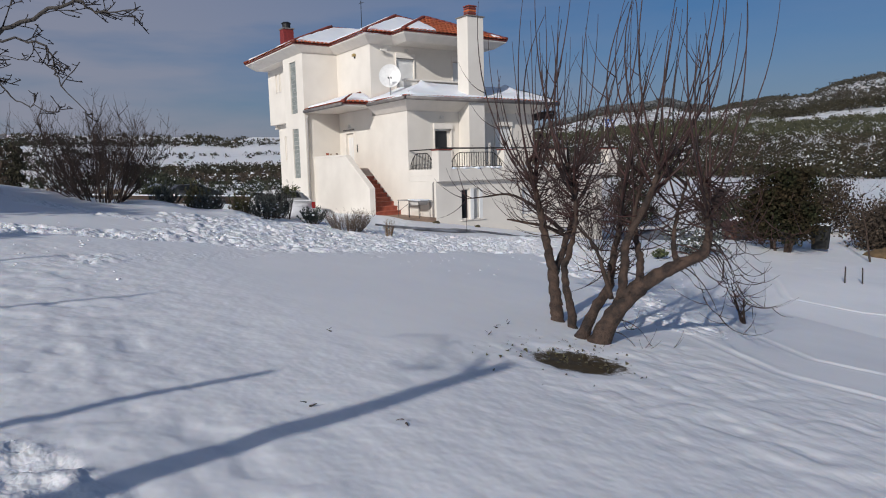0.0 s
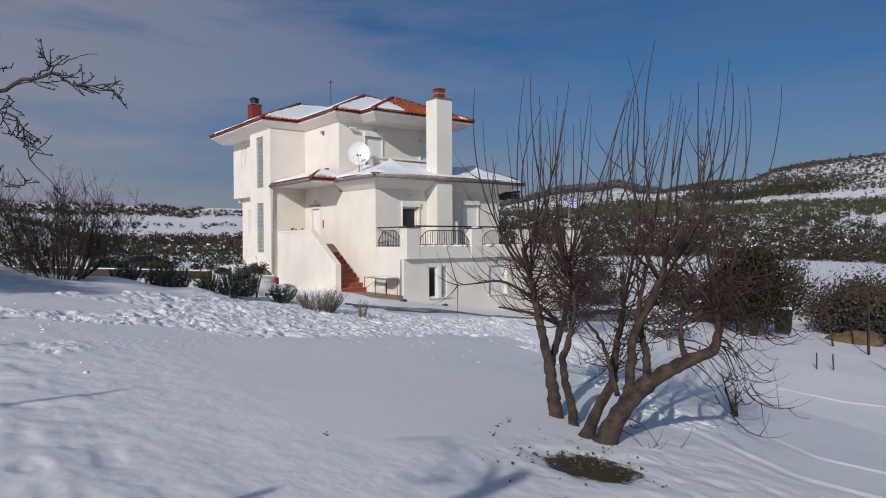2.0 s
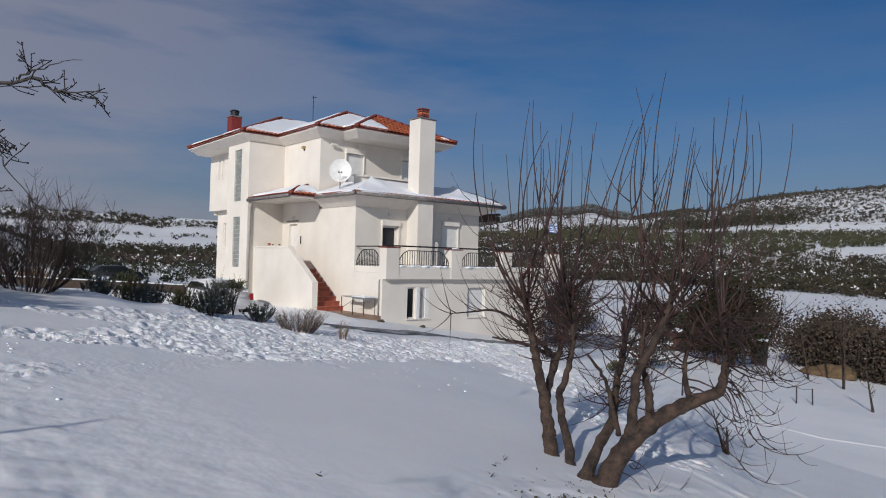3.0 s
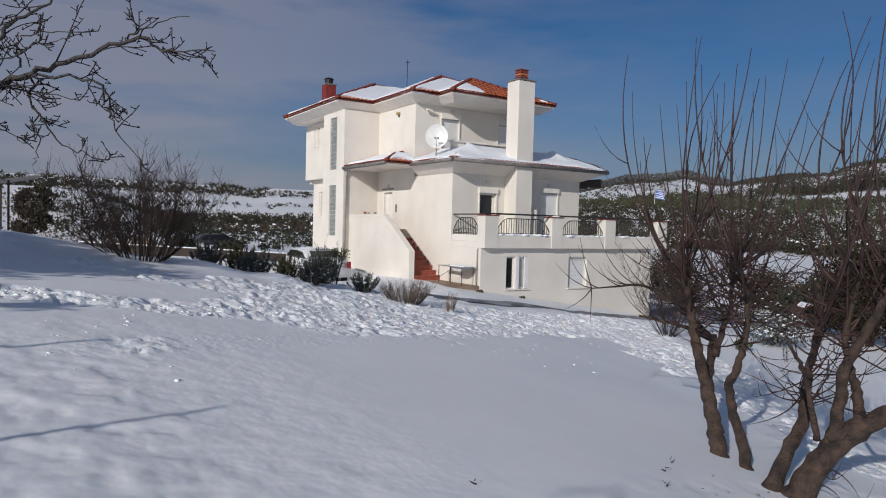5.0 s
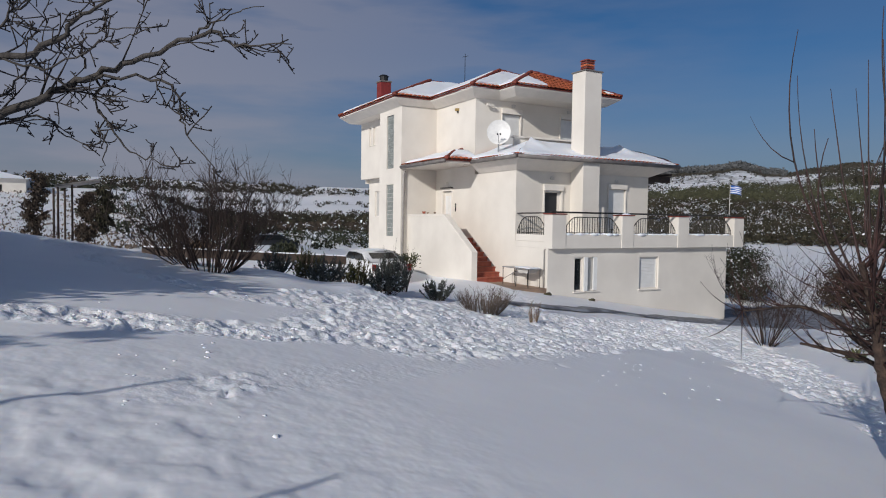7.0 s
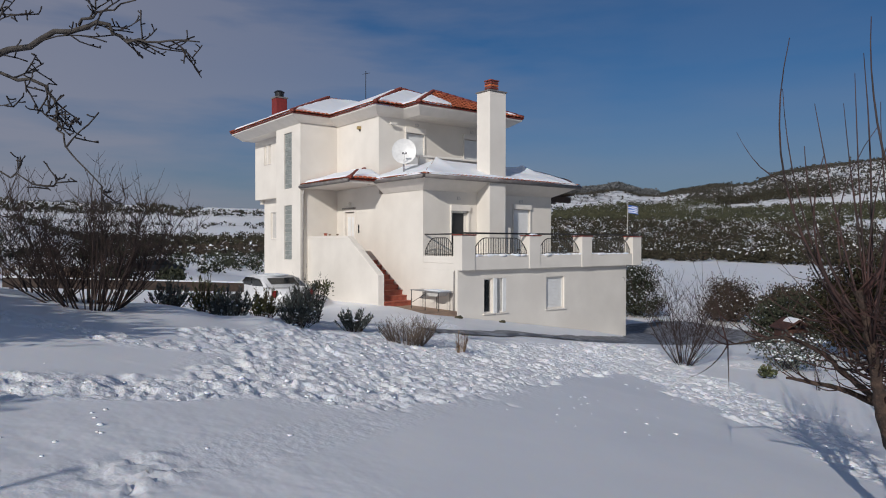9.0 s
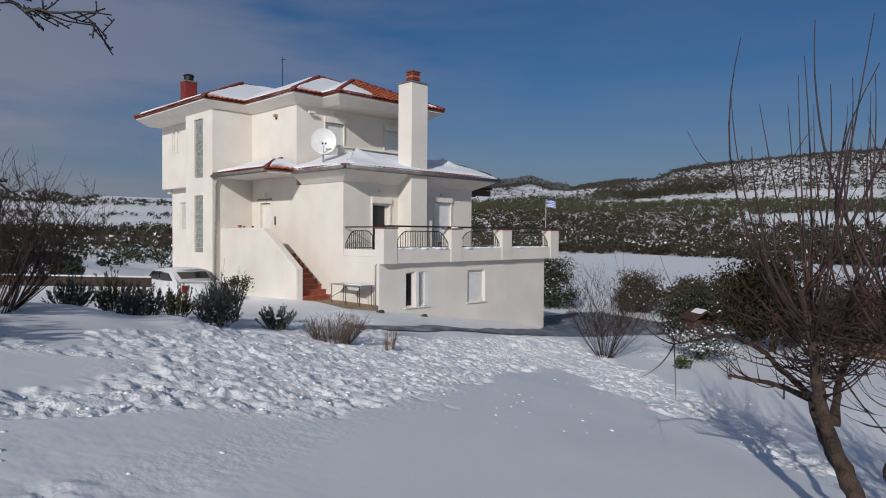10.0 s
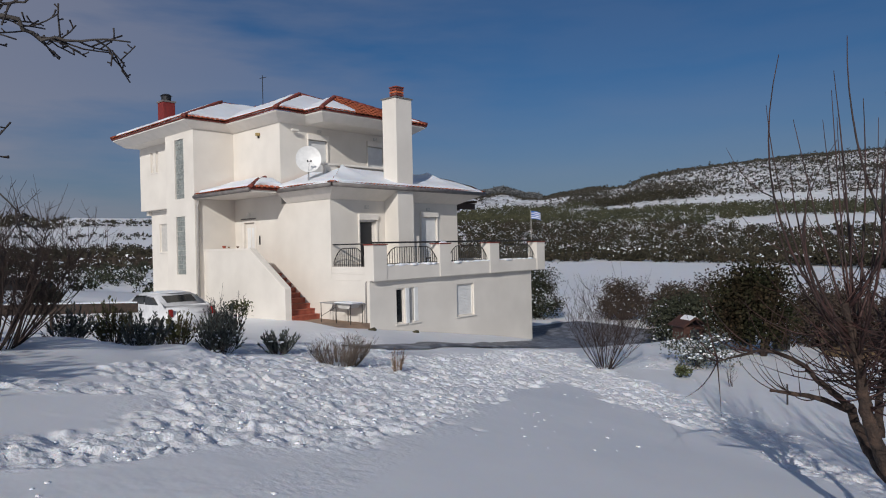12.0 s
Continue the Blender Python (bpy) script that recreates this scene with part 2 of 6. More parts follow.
    bu.inputs["Strength"].default_value, bu.inputs["Distance"].default_value = 0.4, 0.04
    tr, b3, bu2, tm = n.new("ShaderNodeAttribute"), n.new("ShaderNodeTexNoise"), n.new("ShaderNodeBump"), n.new("ShaderNodeMath")
    tr.attribute_name, tm.operation = "trod", "MULTIPLY"
    b3.inputs["Scale"].default_value, b3.inputs["Detail"].default_value, b3.inputs["Roughness"].default_value = 15, 2, 0.5
    bu2.inputs["Strength"].default_value, bu2.inputs["Distance"].default_value = 0.45, 0.05
    l.new(geo.outputs["Position"], b3.inputs["Vector"])
    l.new(b3.outputs["Fac"], tm.inputs[0])
    l.new(tr.outputs["Fac"], tm.inputs[1])
    l.new(tm.outputs["Value"], bu2.inputs["Height"])
    l.new(bu2.outputs["Normal"], bu.inputs["Normal"])
    pr = n.new("ShaderNodeAttribute")
    pr.attribute_name = "pocked"
    b2.operation = "MULTIPLY"
    l.new(b1.outputs["Fac"], b2.inputs[0])
    l.new(pr.outputs["Fac"], b2.inputs[1])
    l.new(b2.outputs["Value"], bu.inputs["Height"])
    l.new(bu.outputs["Normal"], b.inputs["Normal"])


snow_nodes(M_SNOW)


# ---- helpers of this scene ----
def mesh_of(name, verts, faces, mat, smooth=False):
    me = bpy.data.meshes.new(name)
    me.from_pydata([tuple(v) for v in verts], [], faces)
    me.materials.append(mat)
    if smooth:
        me.polygons.foreach_set("use_smooth", [True] * len(me.polygons))
    me.update()
    return me


def obj(name, me, parent=None, label=""):
    ob = new(name, me)
    if parent is not None:
        ob.parent = parent
    if label:
        ob["label"] = label
    return ob


def part(name, bm, mat, parent, label="", smooth=False):
    me = bpy.data.meshes.new(name)
    bmesh.ops.recalc_face_normals(bm, faces=bm.faces)
    if smooth:
        for f in bm.faces:
            f.smooth = True
    bm.to_mesh(me)
    bm.free()
    me.materials.append(mat)
    return obj(name, me, parent, label)


def thing(name, label, category, group="", kind="", at=(0, 0, 0), turn=0.0):
    ob = new(name)
    ob.empty_display_size = 0.2
    ob.matrix_world = pose(*at, 0, 0, turn)
    return tagged(ob, label, category, group, kind)


def add_box(bm, x0, x1, y0, y1, z0, z1, bevel=0.0):
    vs = [bm.verts.new((x, y, z)) for z in (z0, z1) for y in (y0, y1) for x in (x0, x1)]
    fs = [bm.faces.new([vs[i] for i in q]) for q in ((0, 2, 3, 1), (4, 5, 7, 6), (0, 1, 5, 4), (2, 6, 7, 3), (0, 4, 6, 2), (1, 3, 7, 5))]
    if bevel:
        es = list({e for f in fs for e in f.edges})
        bmesh.ops.bevel(bm, geom=es, offset=bevel, segments=2, affect="EDGES", profile=0.5)
    return bm


def box(x0, x1, y0, y1, z0, z1, bevel=0.0):
    return add_box(bmesh.new(), x0, x1, y0, y1, z0, z1, bevel)


def prism(poly, axis, a, b):
    """A polygon of (u, z) pairs, drawn out along the axis from a to b."""
    bm = bmesh.new()
    put = (lambda u, w, c: (c, u, w)) if axis == "x" else ((lambda u, w, c: (u, c, w)) if axis == "y" else (lambda u, w, c: (u, w, c)))
    lo = [bm.verts.new(put(u, w, a)) for u, w in poly]
    hi = [bm.verts.new(put(u, w, b)) for u, w in poly]
    n = len(poly)
    bm.faces.new(lo), bm.faces.new(hi[::-1])
    for i in range(n):
        bm.faces.new((lo[i], hi[i], hi[(i + 1) % n], lo[(i + 1) % n]))
    return bm


def wall(axis, c, inner, u0, u1, z0, z1, holes=()):
    """A wall whose outer face lies at c and inner face at inner, with holes (u0, u1, z0, z1) right through it."""
    us = sorted({u0, u1, *(h[0] for h in holes), *(h[1] for h in holes)})
    zs = sorted({z0, z1, *(h[2] for h in holes), *(h[3] for h in holes)})
    bm = bmesh.new()
    at = (lambda u, z, d: (d, u, z)) if axis == "x" else (lambda u, z, d: (u, d, z))
    solid = {}
    for i in range(len(us) - 1):
        for j in range(len(zs) - 1):
            um, zm = (us[i] + us[i + 1]) / 2, (zs[j] + zs[j + 1]) / 2
            solid[i, j] = not any(h[0] < um < h[1] and h[2] < zm < h[3] for h in holes)

    def quad(*p):
        bm.faces.new([bm.verts.new(q) for q in p])

    for (i, j), s in solid.items():
        if not s:
            continue
        a, b, e, f = us[i], us[i + 1], zs[j], zs[j + 1]
        for d in (c, inner):
            quad(at(a, e, d), at(b, e, d), at(b, f, d), at(a, f, d))
        for di, dj, p, q in ((-1, 0, (a, e), (a, f)), (1, 0, (b, e), (b, f)), (0, -1, (a, e), (b, e)), (0, 1, (a, f), (b, f))):
            if not solid.get((i + di, j + dj), False):
                quad(at(*p, c), at(*q, c), at(*q, inner), at(*p, inner))
    bmesh.ops.remove_doubles(bm, verts=bm.verts, dist=0.0005)
    return bm


def tubes(limbs, sides=6):
    """Verts and faces of tapered tubes; a limb is a list of points and a list of radii."""
    verts, faces = [], []
    for pts, rad in limbs:
        P = np.array(pts, float)
        T = np.gradient(P, axis=0) if len(P) > 2 else np.repeat((P[1] - P[0])[None], 2, 0)
        T /= np.linalg.norm(T, axis=1)[:, None] + 1e-9
        ref = np.array((0.31, 0.95, 0.05)) if abs(T[0, 2]) > 0.6 else np.array((0, 0, 1.0))
        base = len(verts)
        for k in range(len(P)):
            a = np.cross(T[k], ref)
            a /= np.linalg.norm(a) + 1e-9
            b = np.cross(T[k], a)
            for s in range(sides):
                w = 2 * math.pi * s / sides
                verts.append(P[k] + rad[k] * (a * math.cos(w) + b * math.sin(w)))
        for k in range(len(P) - 1):
            for s in range(sides):
                s2 = (s + 1) % sides
                faces.append((base + k * sides + s, base + k * sides + s2, base + (k + 1) * sides + s2, base + (k + 1) * sides + s))
        faces.append(tuple(base + s for s in range(sides))[::-1])
        faces.append(tuple(base + (len(P) - 1) * sides + s for s in range(sides)))
    return verts, faces


def smooth_path(pts, n):
    """A Catmull-Rom line through the points."""
    P = [Vector(p) for p in pts]
    P = [P[0] * 2 - P[1]] + P + [P[-1] * 2 - P[-2]]
    out = []
    for i in range(1, len(P) - 2):
        for k in range(n):
            t = k / n
            a, b, c, d = P[i - 1], P[i], P[i + 1], P[i + 2]
            out.append(0.5 * (2 * b + (c - a) * t + (2 * a - 5 * b + 4 * c - d) * t * t + (3 * b - a - 3 * c + d) * t ** 3))
    out.append(P[-2])
    return out


# ---- ground ----
def sstep(a, b, v):
    t = np.clip((v - a) / (b - a), 0, 1)
    return t * t * (3 - 2 * t)


HILL_ANGLE = (-180, -60, 0, 8, 14, 18, 22.5, 24.8, 26.6, 27.6, 29.5, 31.9, 33.8, 35.3, 37.2, 39, 42, 45, 48, 60, 69, 72.5, 74.4, 76, 80, 88, 95, 120, 180)
HILL_Z = (40, 90, 118, 119, 117, 113, 109, 104, 91, 88, 90, 83, 77, 79, 90, 84, 82, 68, 58, 52, 53, 54, 47, 54, 55, 52, 47, 45, 40)


DRIVE = ((-5.0, -5.4), (-0.5, -6.2), (3.5, -6.8), (8.5, -6.8), (15.0, -5.0))


def ground_z(x, y):
    """Height of the snow without its small relief."""
    x, y = np.asarray(x, float), np.asarray(y, float)
    cx, cy = np.clip(x, -24, 14), np.clip(y, -30, 12)

    def slope(u, v):
        return -0.109 - 0.142 * u + 0.031 * v - 0.0011 * u * u + 0.0016 * u * v - 0.0017 * v * v

    knee = slope(np.minimum(cx, -3.0), cy)
    near = knee + (slope(cx, cy) - knee) * (0.45 + 0.55 * sstep(-9, -4, cy))
    near = near + 0.22 * np.exp(-((x + 13) ** 2 + (y + 10.5) ** 2) / 16)
    near = near + 0.32 * np.exp(-((x + 16) ** 2 / 9 + (y + 8.3) ** 2 / 3))
    dip = 9.0 + 0 * x
    for (ax, ay), (bx, by) in zip(DRIVE[:-1], DRIVE[1:]):
        t = np.clip(((x - ax) * (bx - ax) + (y - ay) * (by - ay)) / ((bx - ax) ** 2 + (by - ay) ** 2), 0, 1)
        dip = np.minimum(dip, np.hypot(x - ax - t * (bx - ax), y - ay - t * (by - ay)))
    near = near - 0.3 * np.exp(-(dip / 2.2) ** 2) * sstep(-4.0, 4.0, x)
    near = near - 0.02 * np.exp(-((x + 0.9) ** 2 + (y + 1.6) ** 2) / 2.0)
    near = near - 0.6 * np.exp(-((x + 4.8) ** 2 + (y - 4.0) ** 2) / 9)
    near = near - sstep(-8.5, 1.0, y) * np.clip((-1.5 - x) * 0.1, 0, 1.4)
    r = np.hypot(x, y)
    ang = np.degrees(np.arctan2(y, x))
    top = np.interp(ang, HILL_ANGLE, HILL_Z)
    right = sstep(66, 52, ang) * sstep(-70, -40, ang)
    rise = sstep(80, 97, ang) + sstep(-120, -150, ang)
    v = -4.2 * right + (1 - right) * (-0.7 + 7.5 * rise * sstep(18, 90, r))
    far = v + sstep(190, 500, r) * (24 * right + 12 * (1 - right)) + sstep(430, 1050, r) * (top - 24 * right - 12 * (1 - right))
    roll = np.sin(x * 0.011 + 1.3) * np.cos(y * 0.013) * 1.5 * sstep(350, 800, r)
    w = sstep(16, 95, np.hypot(np.maximum(np.abs(x + 5) - 17, 0), np.maximum(np.abs(y + 9) - 19, 0)))
    return near * (1 - w) + (far + roll) * w


def polar_of(x, y):
    return np.hypot(x, y), np.degrees(np.arctan2(y, x))


def between(v, lo, hi, soft):
    return sstep(lo - soft, lo + soft, v) * sstep(hi + soft, hi - soft, v)


def wood_edge(a):
    """Distance at which the wood behind the flat field begins."""
    return np.interp(a, (-30, 2.5, 10, 17, 25, 32, 60), (125, 141, 165, 187, 207, 211, 214))


def wood_top(a):
    """Distance at which the snowy mixed wood gives way."""
    return np.interp(a, (-30, 6, 12.6, 19, 24, 31, 40, 60), (330, 326, 325, 359, 383, 393, 415, 420))


def band_top(a):
    """Distance at which the dark plantation ends."""
    return np.interp(a, (-30, 7, 13.6, 20, 24.4, 27.7, 29.2, 31.7, 36.6, 40.6, 60), (505, 518, 551, 569, 573, 585, 655, 700, 655, 627, 600))


def open_field(x, y):
    """1 on the pale fields of the far side: a strip in the wood and a broad field below the hill, and the fields to the left."""
    r, a = polar_of(x, y)
    strip = between(r, wood_top(a) + 2, np.interp(a, (-30, 6.7, 9.3, 13.2, 17.2, 18.8), (402, 405, 418, 429, 405, 382)), 6) * sstep(19.6, 18.4, a)
    broad = between(r, band_top(a) + 3, np.interp(a, (-30, 7.4, 17.8, 22.2, 26.9, 30.2), (590, 597, 644, 640, 640, 650)), 8) * sstep(30, 27.5, a)
    left = sstep(62, 66, a) * (1 - 0.9 * between(r, 700, 780, 12) - 0.7 * between(r, 540, 556, 5) - 0.5 * between(r, 455, 466, 4))
    return np.clip(np.maximum.reduce([strip, broad, left]), 0, 1)


def gz(x, y):
    return float(ground_z(x, y))


def capsule(x, y, pts, width):
    """1 on a worn line through the points, falling to 0 at its width."""
    best = np.full(np.shape(x), 9.0)
    for (ax, ay), (bx, by) in zip(pts[:-1], pts[1:]):
        dx, dy = bx - ax, by - ay
        t = np.clip(((x - ax) * dx + (y - ay) * dy) / (dx * dx + dy * dy), 0, 1)
        best = np.minimum(best, np.hypot(x - ax - t * dx, y - ay - t * dy))
    return sstep(width, width * 0.45, best)


def trodden(x, y):
    a = capsule(x, y, [(-10.9, -13.2), (-9.8, -13.0), (-8.2, -12.2), (-6.2, -11.3), (-4.0, -10.6)], 1.55)
    b = capsule(x, y, [(-10.4, -11.6), (-8.6, -10.4), (-6.4, -9.9), (-4.0, -9.8), (-1.8, -9.6)], 1.7)
    c = np.maximum(capsule(x, y, [(-0.4, -8.8), (-1.8, -10.8), (-3.0, -12.8), (-4.5, -15.0)], 1.5), capsule(x, y, [(-4.5, -15.0), (-5.9, -16.4), (-7.0, -18.4)], 0.7))
    d = capsule(x, y, [(-16, -12.9), (-14.2, -13.5), (-12.6, -13.7), (-11.8, -13.6)], 0.5)
    e = capsule(x, y, [(-14.4, -8.8), (-13.5, -10.7), (-12.3, -11.9), (-11.0, -12.2)], 0.4)
    f = capsule(x, y, [(-13.6, -15.6), (-12.4, -15.2), (-10.4, -14.3)], 0.4)
    g = capsule(x, y, [(-3.5, -9.2), (-1.0, -10.2), (1.2, -11.0)], 1.6)
    return np.maximum.reduce([a, g * 0.55, capsule(x, y, [(-14.4, -19.9), (-14.0, -20.25), (-13.85, -20.6)], 0.3), b * 0.8, c * 0.75, d, capsule(x, y, [(-9.6, -8.2), (-7.6, -7.9), (-6.2, -8.6), (-5.0, -7.0), (-3.5, -5.0), (-2.4, -3.0)], 1.3) * 0.8, e * 0.7, f * 0.4])


def value_noise(x, y, seed):
    xi, yi = np.floor(x).astype(np.int64), np.floor(y).astype(np.int64)
    fx, fy = x - xi, y - yi
    fx, fy = fx * fx * (3 - 2 * fx), fy * fy * (3 - 2 * fy)

    def h(a, b):
        n = (a * 374761393 + b * 668265263 + seed * 974711) & 0x7FFFFFFF
        n = ((n ^ (n >> 13)) * 1274126177) & 0x7FFFFFFF
        return ((n ^ (n >> 16)) & 0xFFFF) / 65535.0

    return (h(xi, yi) * (1 - fx) + h(xi + 1, yi) * fx) * (1 - fy) + (h(xi, yi + 1) * (1 - fx) + h(xi + 1, yi + 1) * fx) * fy


def broken(x, y, seed):
    """Broken pieces: each takes one height, with sharp edges between them."""
    xi, yi = np.floor(x), np.floor(y)
    best, out = np.full(np.shape(x), 9.0), np.zeros(np.shape(x))
    for i in (-1, 0, 1):
        for j in (-1, 0, 1):
            cx, cy = xi + i, yi + j
            px, py = cx + value_noise(cx, cy, seed), cy + value_noise(cx, cy, seed + 1)
            d = (x - px) ** 2 + (y - py) ** 2
            h = value_noise(cx, cy, seed + 2) + 0.5 * ((x - px) * (value_noise(cx, cy, seed + 3) - 0.5) + (y - py) * (value_noise(cx, cy, seed + 4) - 0.5))
            out = np.where(d < best, h, out)
            best = np.minimum(best, d)
    return out


def dimpled(x, y):
    """1 where the crust is pocked, 0 on the smooth wind-packed part of the slope."""
    return np.maximum(sstep(-11.0, -12.7, x), sstep(-18.2, -19.3, y) * sstep(-7.0, -9.0, x)) * sstep(-13.0, -15.5, y)


MOUNDS = ((-9.9, -9.4, 0.7, 0.15), (-11.3, -9.3, 0.9, 0.13), (-8.4, -9.3, 0.5, 0.06), (-7.4, -9.4, 0.5, 0.03))


def relief(x, y):
    """Small relief of the snow: drifts, pocked crust, trodden clods, wheel tracks."""
    t, d = trodden(x, y), dimpled(x, y)
    z = 0.05 * (value_noise(x * 0.45, y * 0.45, 3) - 0.5) + (0.006 + 0.012 * d) * (value_noise(x * 1.1 + 7, y * 1.1, 4) - 0.5)
    z = z + (0.002 + 0.01 * d * (1 - t)) * (value_noise(x * 3.1, y * 2.6, 5) - 0.5) + 0.0012 * (value_noise(x * 7.3, y * 7.3, 19) - 0.5)
    pitted = d * sstep(0.35, 0.6, value_noise(x * 0.42 + 3, y * 0.42, 77)) * (1 - t)
    z = z - 0.011 * pitted * sstep(0.52, 0.8, value_noise(x * 5.2 + 2, y * 5.8, 8)) - 0.005 * pitted * sstep(0.5, 0.8, value_noise(x * 10.2 + 2, y * 11.0, 9))
    for mx, my, mr, mh in MOUNDS:
        z = z + mh * np.exp(-((x - mx) ** 2 + (y - my) ** 2) / (mr * mr * 0.6))
    # trodden snow: foot holes, thrown lumps and crumbs with broken edges
    ragged = sstep(0.3, 0.75, t + 0.7 * (value_noise(x * 1.9, y * 1.9, 60) - 0.5) + 0.3 * (value_noise(x * 5.1, y * 5.1, 64) - 0.5))
    wx, wy = x + 0.12 * (value_noise(x * 4.3, y * 4.3, 65) - 0.5), y + 0.12 * (value_noise(x * 4.3 + 5, y * 4.3, 66) - 0.5)
    n1, n2, n3 = value_noise(wx * 2.3, wy * 2.3, 6), value_noise(wx * 6.1 + 3, wy * 6.1, 7), value_noise(wx * 11.3 + 4, wy * 11.3, 17)
    hole = sstep(0.56, 0.68, value_noise(wx * 4.4 + 9, wy * 4.4, 61))
    chunk, crumb = broken(wx * 6.5, wy * 6.5, 80), broken(wx * 12.5 + 3, wy * 12.5, 90)
    z = z + ragged * (0.022 * (n1 - 0.5) - 0.026 * hole + 0.042 * np.maximum(chunk - 0.5, 0) + 0.034 * (crumb - 0.5) + 0.012 * (n2 - 0.5) + 0.012 * (n3 - 0.5))
    for line in (((9.0, -11.8), (6.1, -13.8), (5.0, -15.4), (3.9, -17.6)), ((7.6, -11.4), (4.6, -13.4), (3.4, -15.2), (2.4, -17.6)),
                 ((1.5, -14.4), (-1.6, -16.6), (-1.2, -17.8), (-0.1, -18.8)), ((-3.6, -16.2), (-5.8, -18.0), (-6.7, -19.7), (-6.0, -20.6)), ((-4.6, -16.4), (-7.2, -18.3), (-7.9, -20.0), (-7.2, -21.4))):
        z = z - (0.013 * capsule(x, y, line, 0.1) - 0.004 * capsule(x, y, line, 0.24)) * (0.5 + value_noise(x * 1.7, y * 1.7, 70))
    return z


def axis_steps(lo, hi, step, reach, grow):
    mid = np.arange(lo, hi + step / 2, step)
    out, d, p = [], step, hi
    while p < reach:
        d *= grow
        p += d
        out.append(p)
    neg, d, p = [], step, lo
    while p > -reach:
        d *= grow
        p -= d
        neg.append(p)
    return np.concatenate([neg[::-1], mid, out])


gx, gy = axis_steps(-15, 0, 0.03, 2600, 1.07), axis_steps(-21.2, -4.8, 0.03, 2600, 1.07)
X, Y = np.meshgrid(gx, gy, indexing="ij")
near_w = sstep(40, 12, np.hypot(X + 6, Y + 12))
GZ = ground_z(X, Y) + relief(X, Y) * near_w
GZ = np.where((X > 0.3) & (X < 8.8) & (Y > -1.95) & (Y < 12.5), GZ - 1.2, GZ)
patch = np.exp(-(((X + 9.92) * 0.75 + (Y + 19.38) * -0.45) ** 2 / 0.22 + ((Y + 19.38) * 0.75 + (X + 9.92) * 0.45) ** 2 / 0.16))
GZ = GZ - 0.025 * sstep(0.25, 0.8, patch)
nx, ny = X.shape
idx = np.arange(nx * ny).reshape(nx, ny)
quads = np.stack([idx[:-1, :-1], idx[1:, :-1], idx[1:, 1:], idx[:-1, 1:]], -1).reshape(-1, 4)
gme = bpy.data.meshes.new("ground")
gme.vertices.add(nx * ny)
gme.vertices.foreach_set("co", np.stack([X, Y, GZ], -1).astype(np.float32).ravel())
gme.loops.add(quads.size)
gme.loops.foreach_set("vertex_index", quads.astype(np.int32).ravel())
gme.polygons.add(len(quads))
gme.polygons.foreach_set("loop_start", np.arange(0, quads.size, 4, dtype=np.int32))
gme.polygons.foreach_set("use_smooth", np.ones(len(quads), bool))
gme.update(calc_edges=True)
gme.validate()
FR, FA = polar_of(X, Y)
for key, values in (("bare", sstep(0.0, 0.8, patch) * 0.7), ("trod", trodden(X, Y) * near_w), ("pocked", 0.1 + 0.9 * dimpled(X, Y)),
                    ("scrub", sstep(330, 620, FR) * (1 - 0.75 * open_field(X, Y)) * np.where(FA > 62, 0.4, np.where(FA < 24, 0.65, 0.8)))):
    gme.attributes.new(key, "FLOAT", "POINT").data.foreach_set("value", values.astype(np.float32).ravel())
gme.materials.append(M_SNOW)
tagged(new("ground", gme), "snow-covered sloping garden and hills with trodden clods", "snow ground", kind="structure")
# ---- house ----
house = thing("house", "white rendered three-storey villa with snow-covered red tile roofs", "house")
SOFFIT, UPSOF = 4.22, 7.33

part("stair_wall", wall("x", 0, 0.25, 0, 6.4, -0.6, SOFFIT, [(4.9, 5.72, 1.62, 3.62)]), M_WALL, house)
part("terrace_wall", wall("y", 0, 0.25, 0.25, 6.67, 1.4, SOFFIT, [(1.29, 2.1, 1.62, 3.52), (4.48, 5.38, 1.62, 3.68)]), M_WALL, house)
part("side_wall", wall("x", 6.67, 6.42, 0.25, 12.75, 1.4, SOFFIT), M_WALL, house)
part("rear_wall", wall("y", 12.75, 12.5, -0.45, 6.67, -1.5, SOFFIT), M_WALL, house)
part("tower_wall", wall("x", -1.75, -1.5, 6.4, 8.87, -0.6, UPSOF, [(7.24, 8.04, 1.56, 3.92), (7.24, 8.04, 4.65, 7.07)]), M_WALL, house)
part("tower_side_wall", wall("y", 6.4, 6.65, -1.5, 0.0, -0.6, UPSOF), M_WALL, house)
part("tower_return_wall", wall("y", 8.87, 8.62, -1.5, -0.45, -0.6, UPSOF), M_WALL, house)
part("lower_bay_wall", wall("x", -0.7, -0.45, 8.87, 12.75, -0.6, 4.42, [(11.12, 11.95, 2.48, 3.78)]), M_WALL, house)
part("upper_bay_wall", wall("x", -1.1, -0.85, 8.87, 12.95, 4.42, UPSOF, [(11.02, 11.28, 6.1, 7.04), (11.53, 11.8, 6.1, 7.04)]), M_WALL, house)
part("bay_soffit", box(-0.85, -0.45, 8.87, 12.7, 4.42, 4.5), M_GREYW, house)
part("upper_stair_wall", wall("x", 0, 0.25, 3.0, 6.4, SOFFIT, UPSOF), M_WALL, house)
part("upper_front_wall", wall("y", 3.0, 3.25, 0.25, 5.95, SOFFIT, UPSOF, [(1.3, 2.2, 4.8, 6.82), (4.36, 5.26, 4.8, 6.84)]), M_WALL, house)
part("upper_side_wall", wall("x", 5.95, 5.7, 3.25, 12.75, SOFFIT, UPSOF), M_WALL, house)
part("upper_rear_wall", wall("y", 12.95, 12.7, -0.85, 5.95, SOFFIT, UPSOF), M_WALL, house)
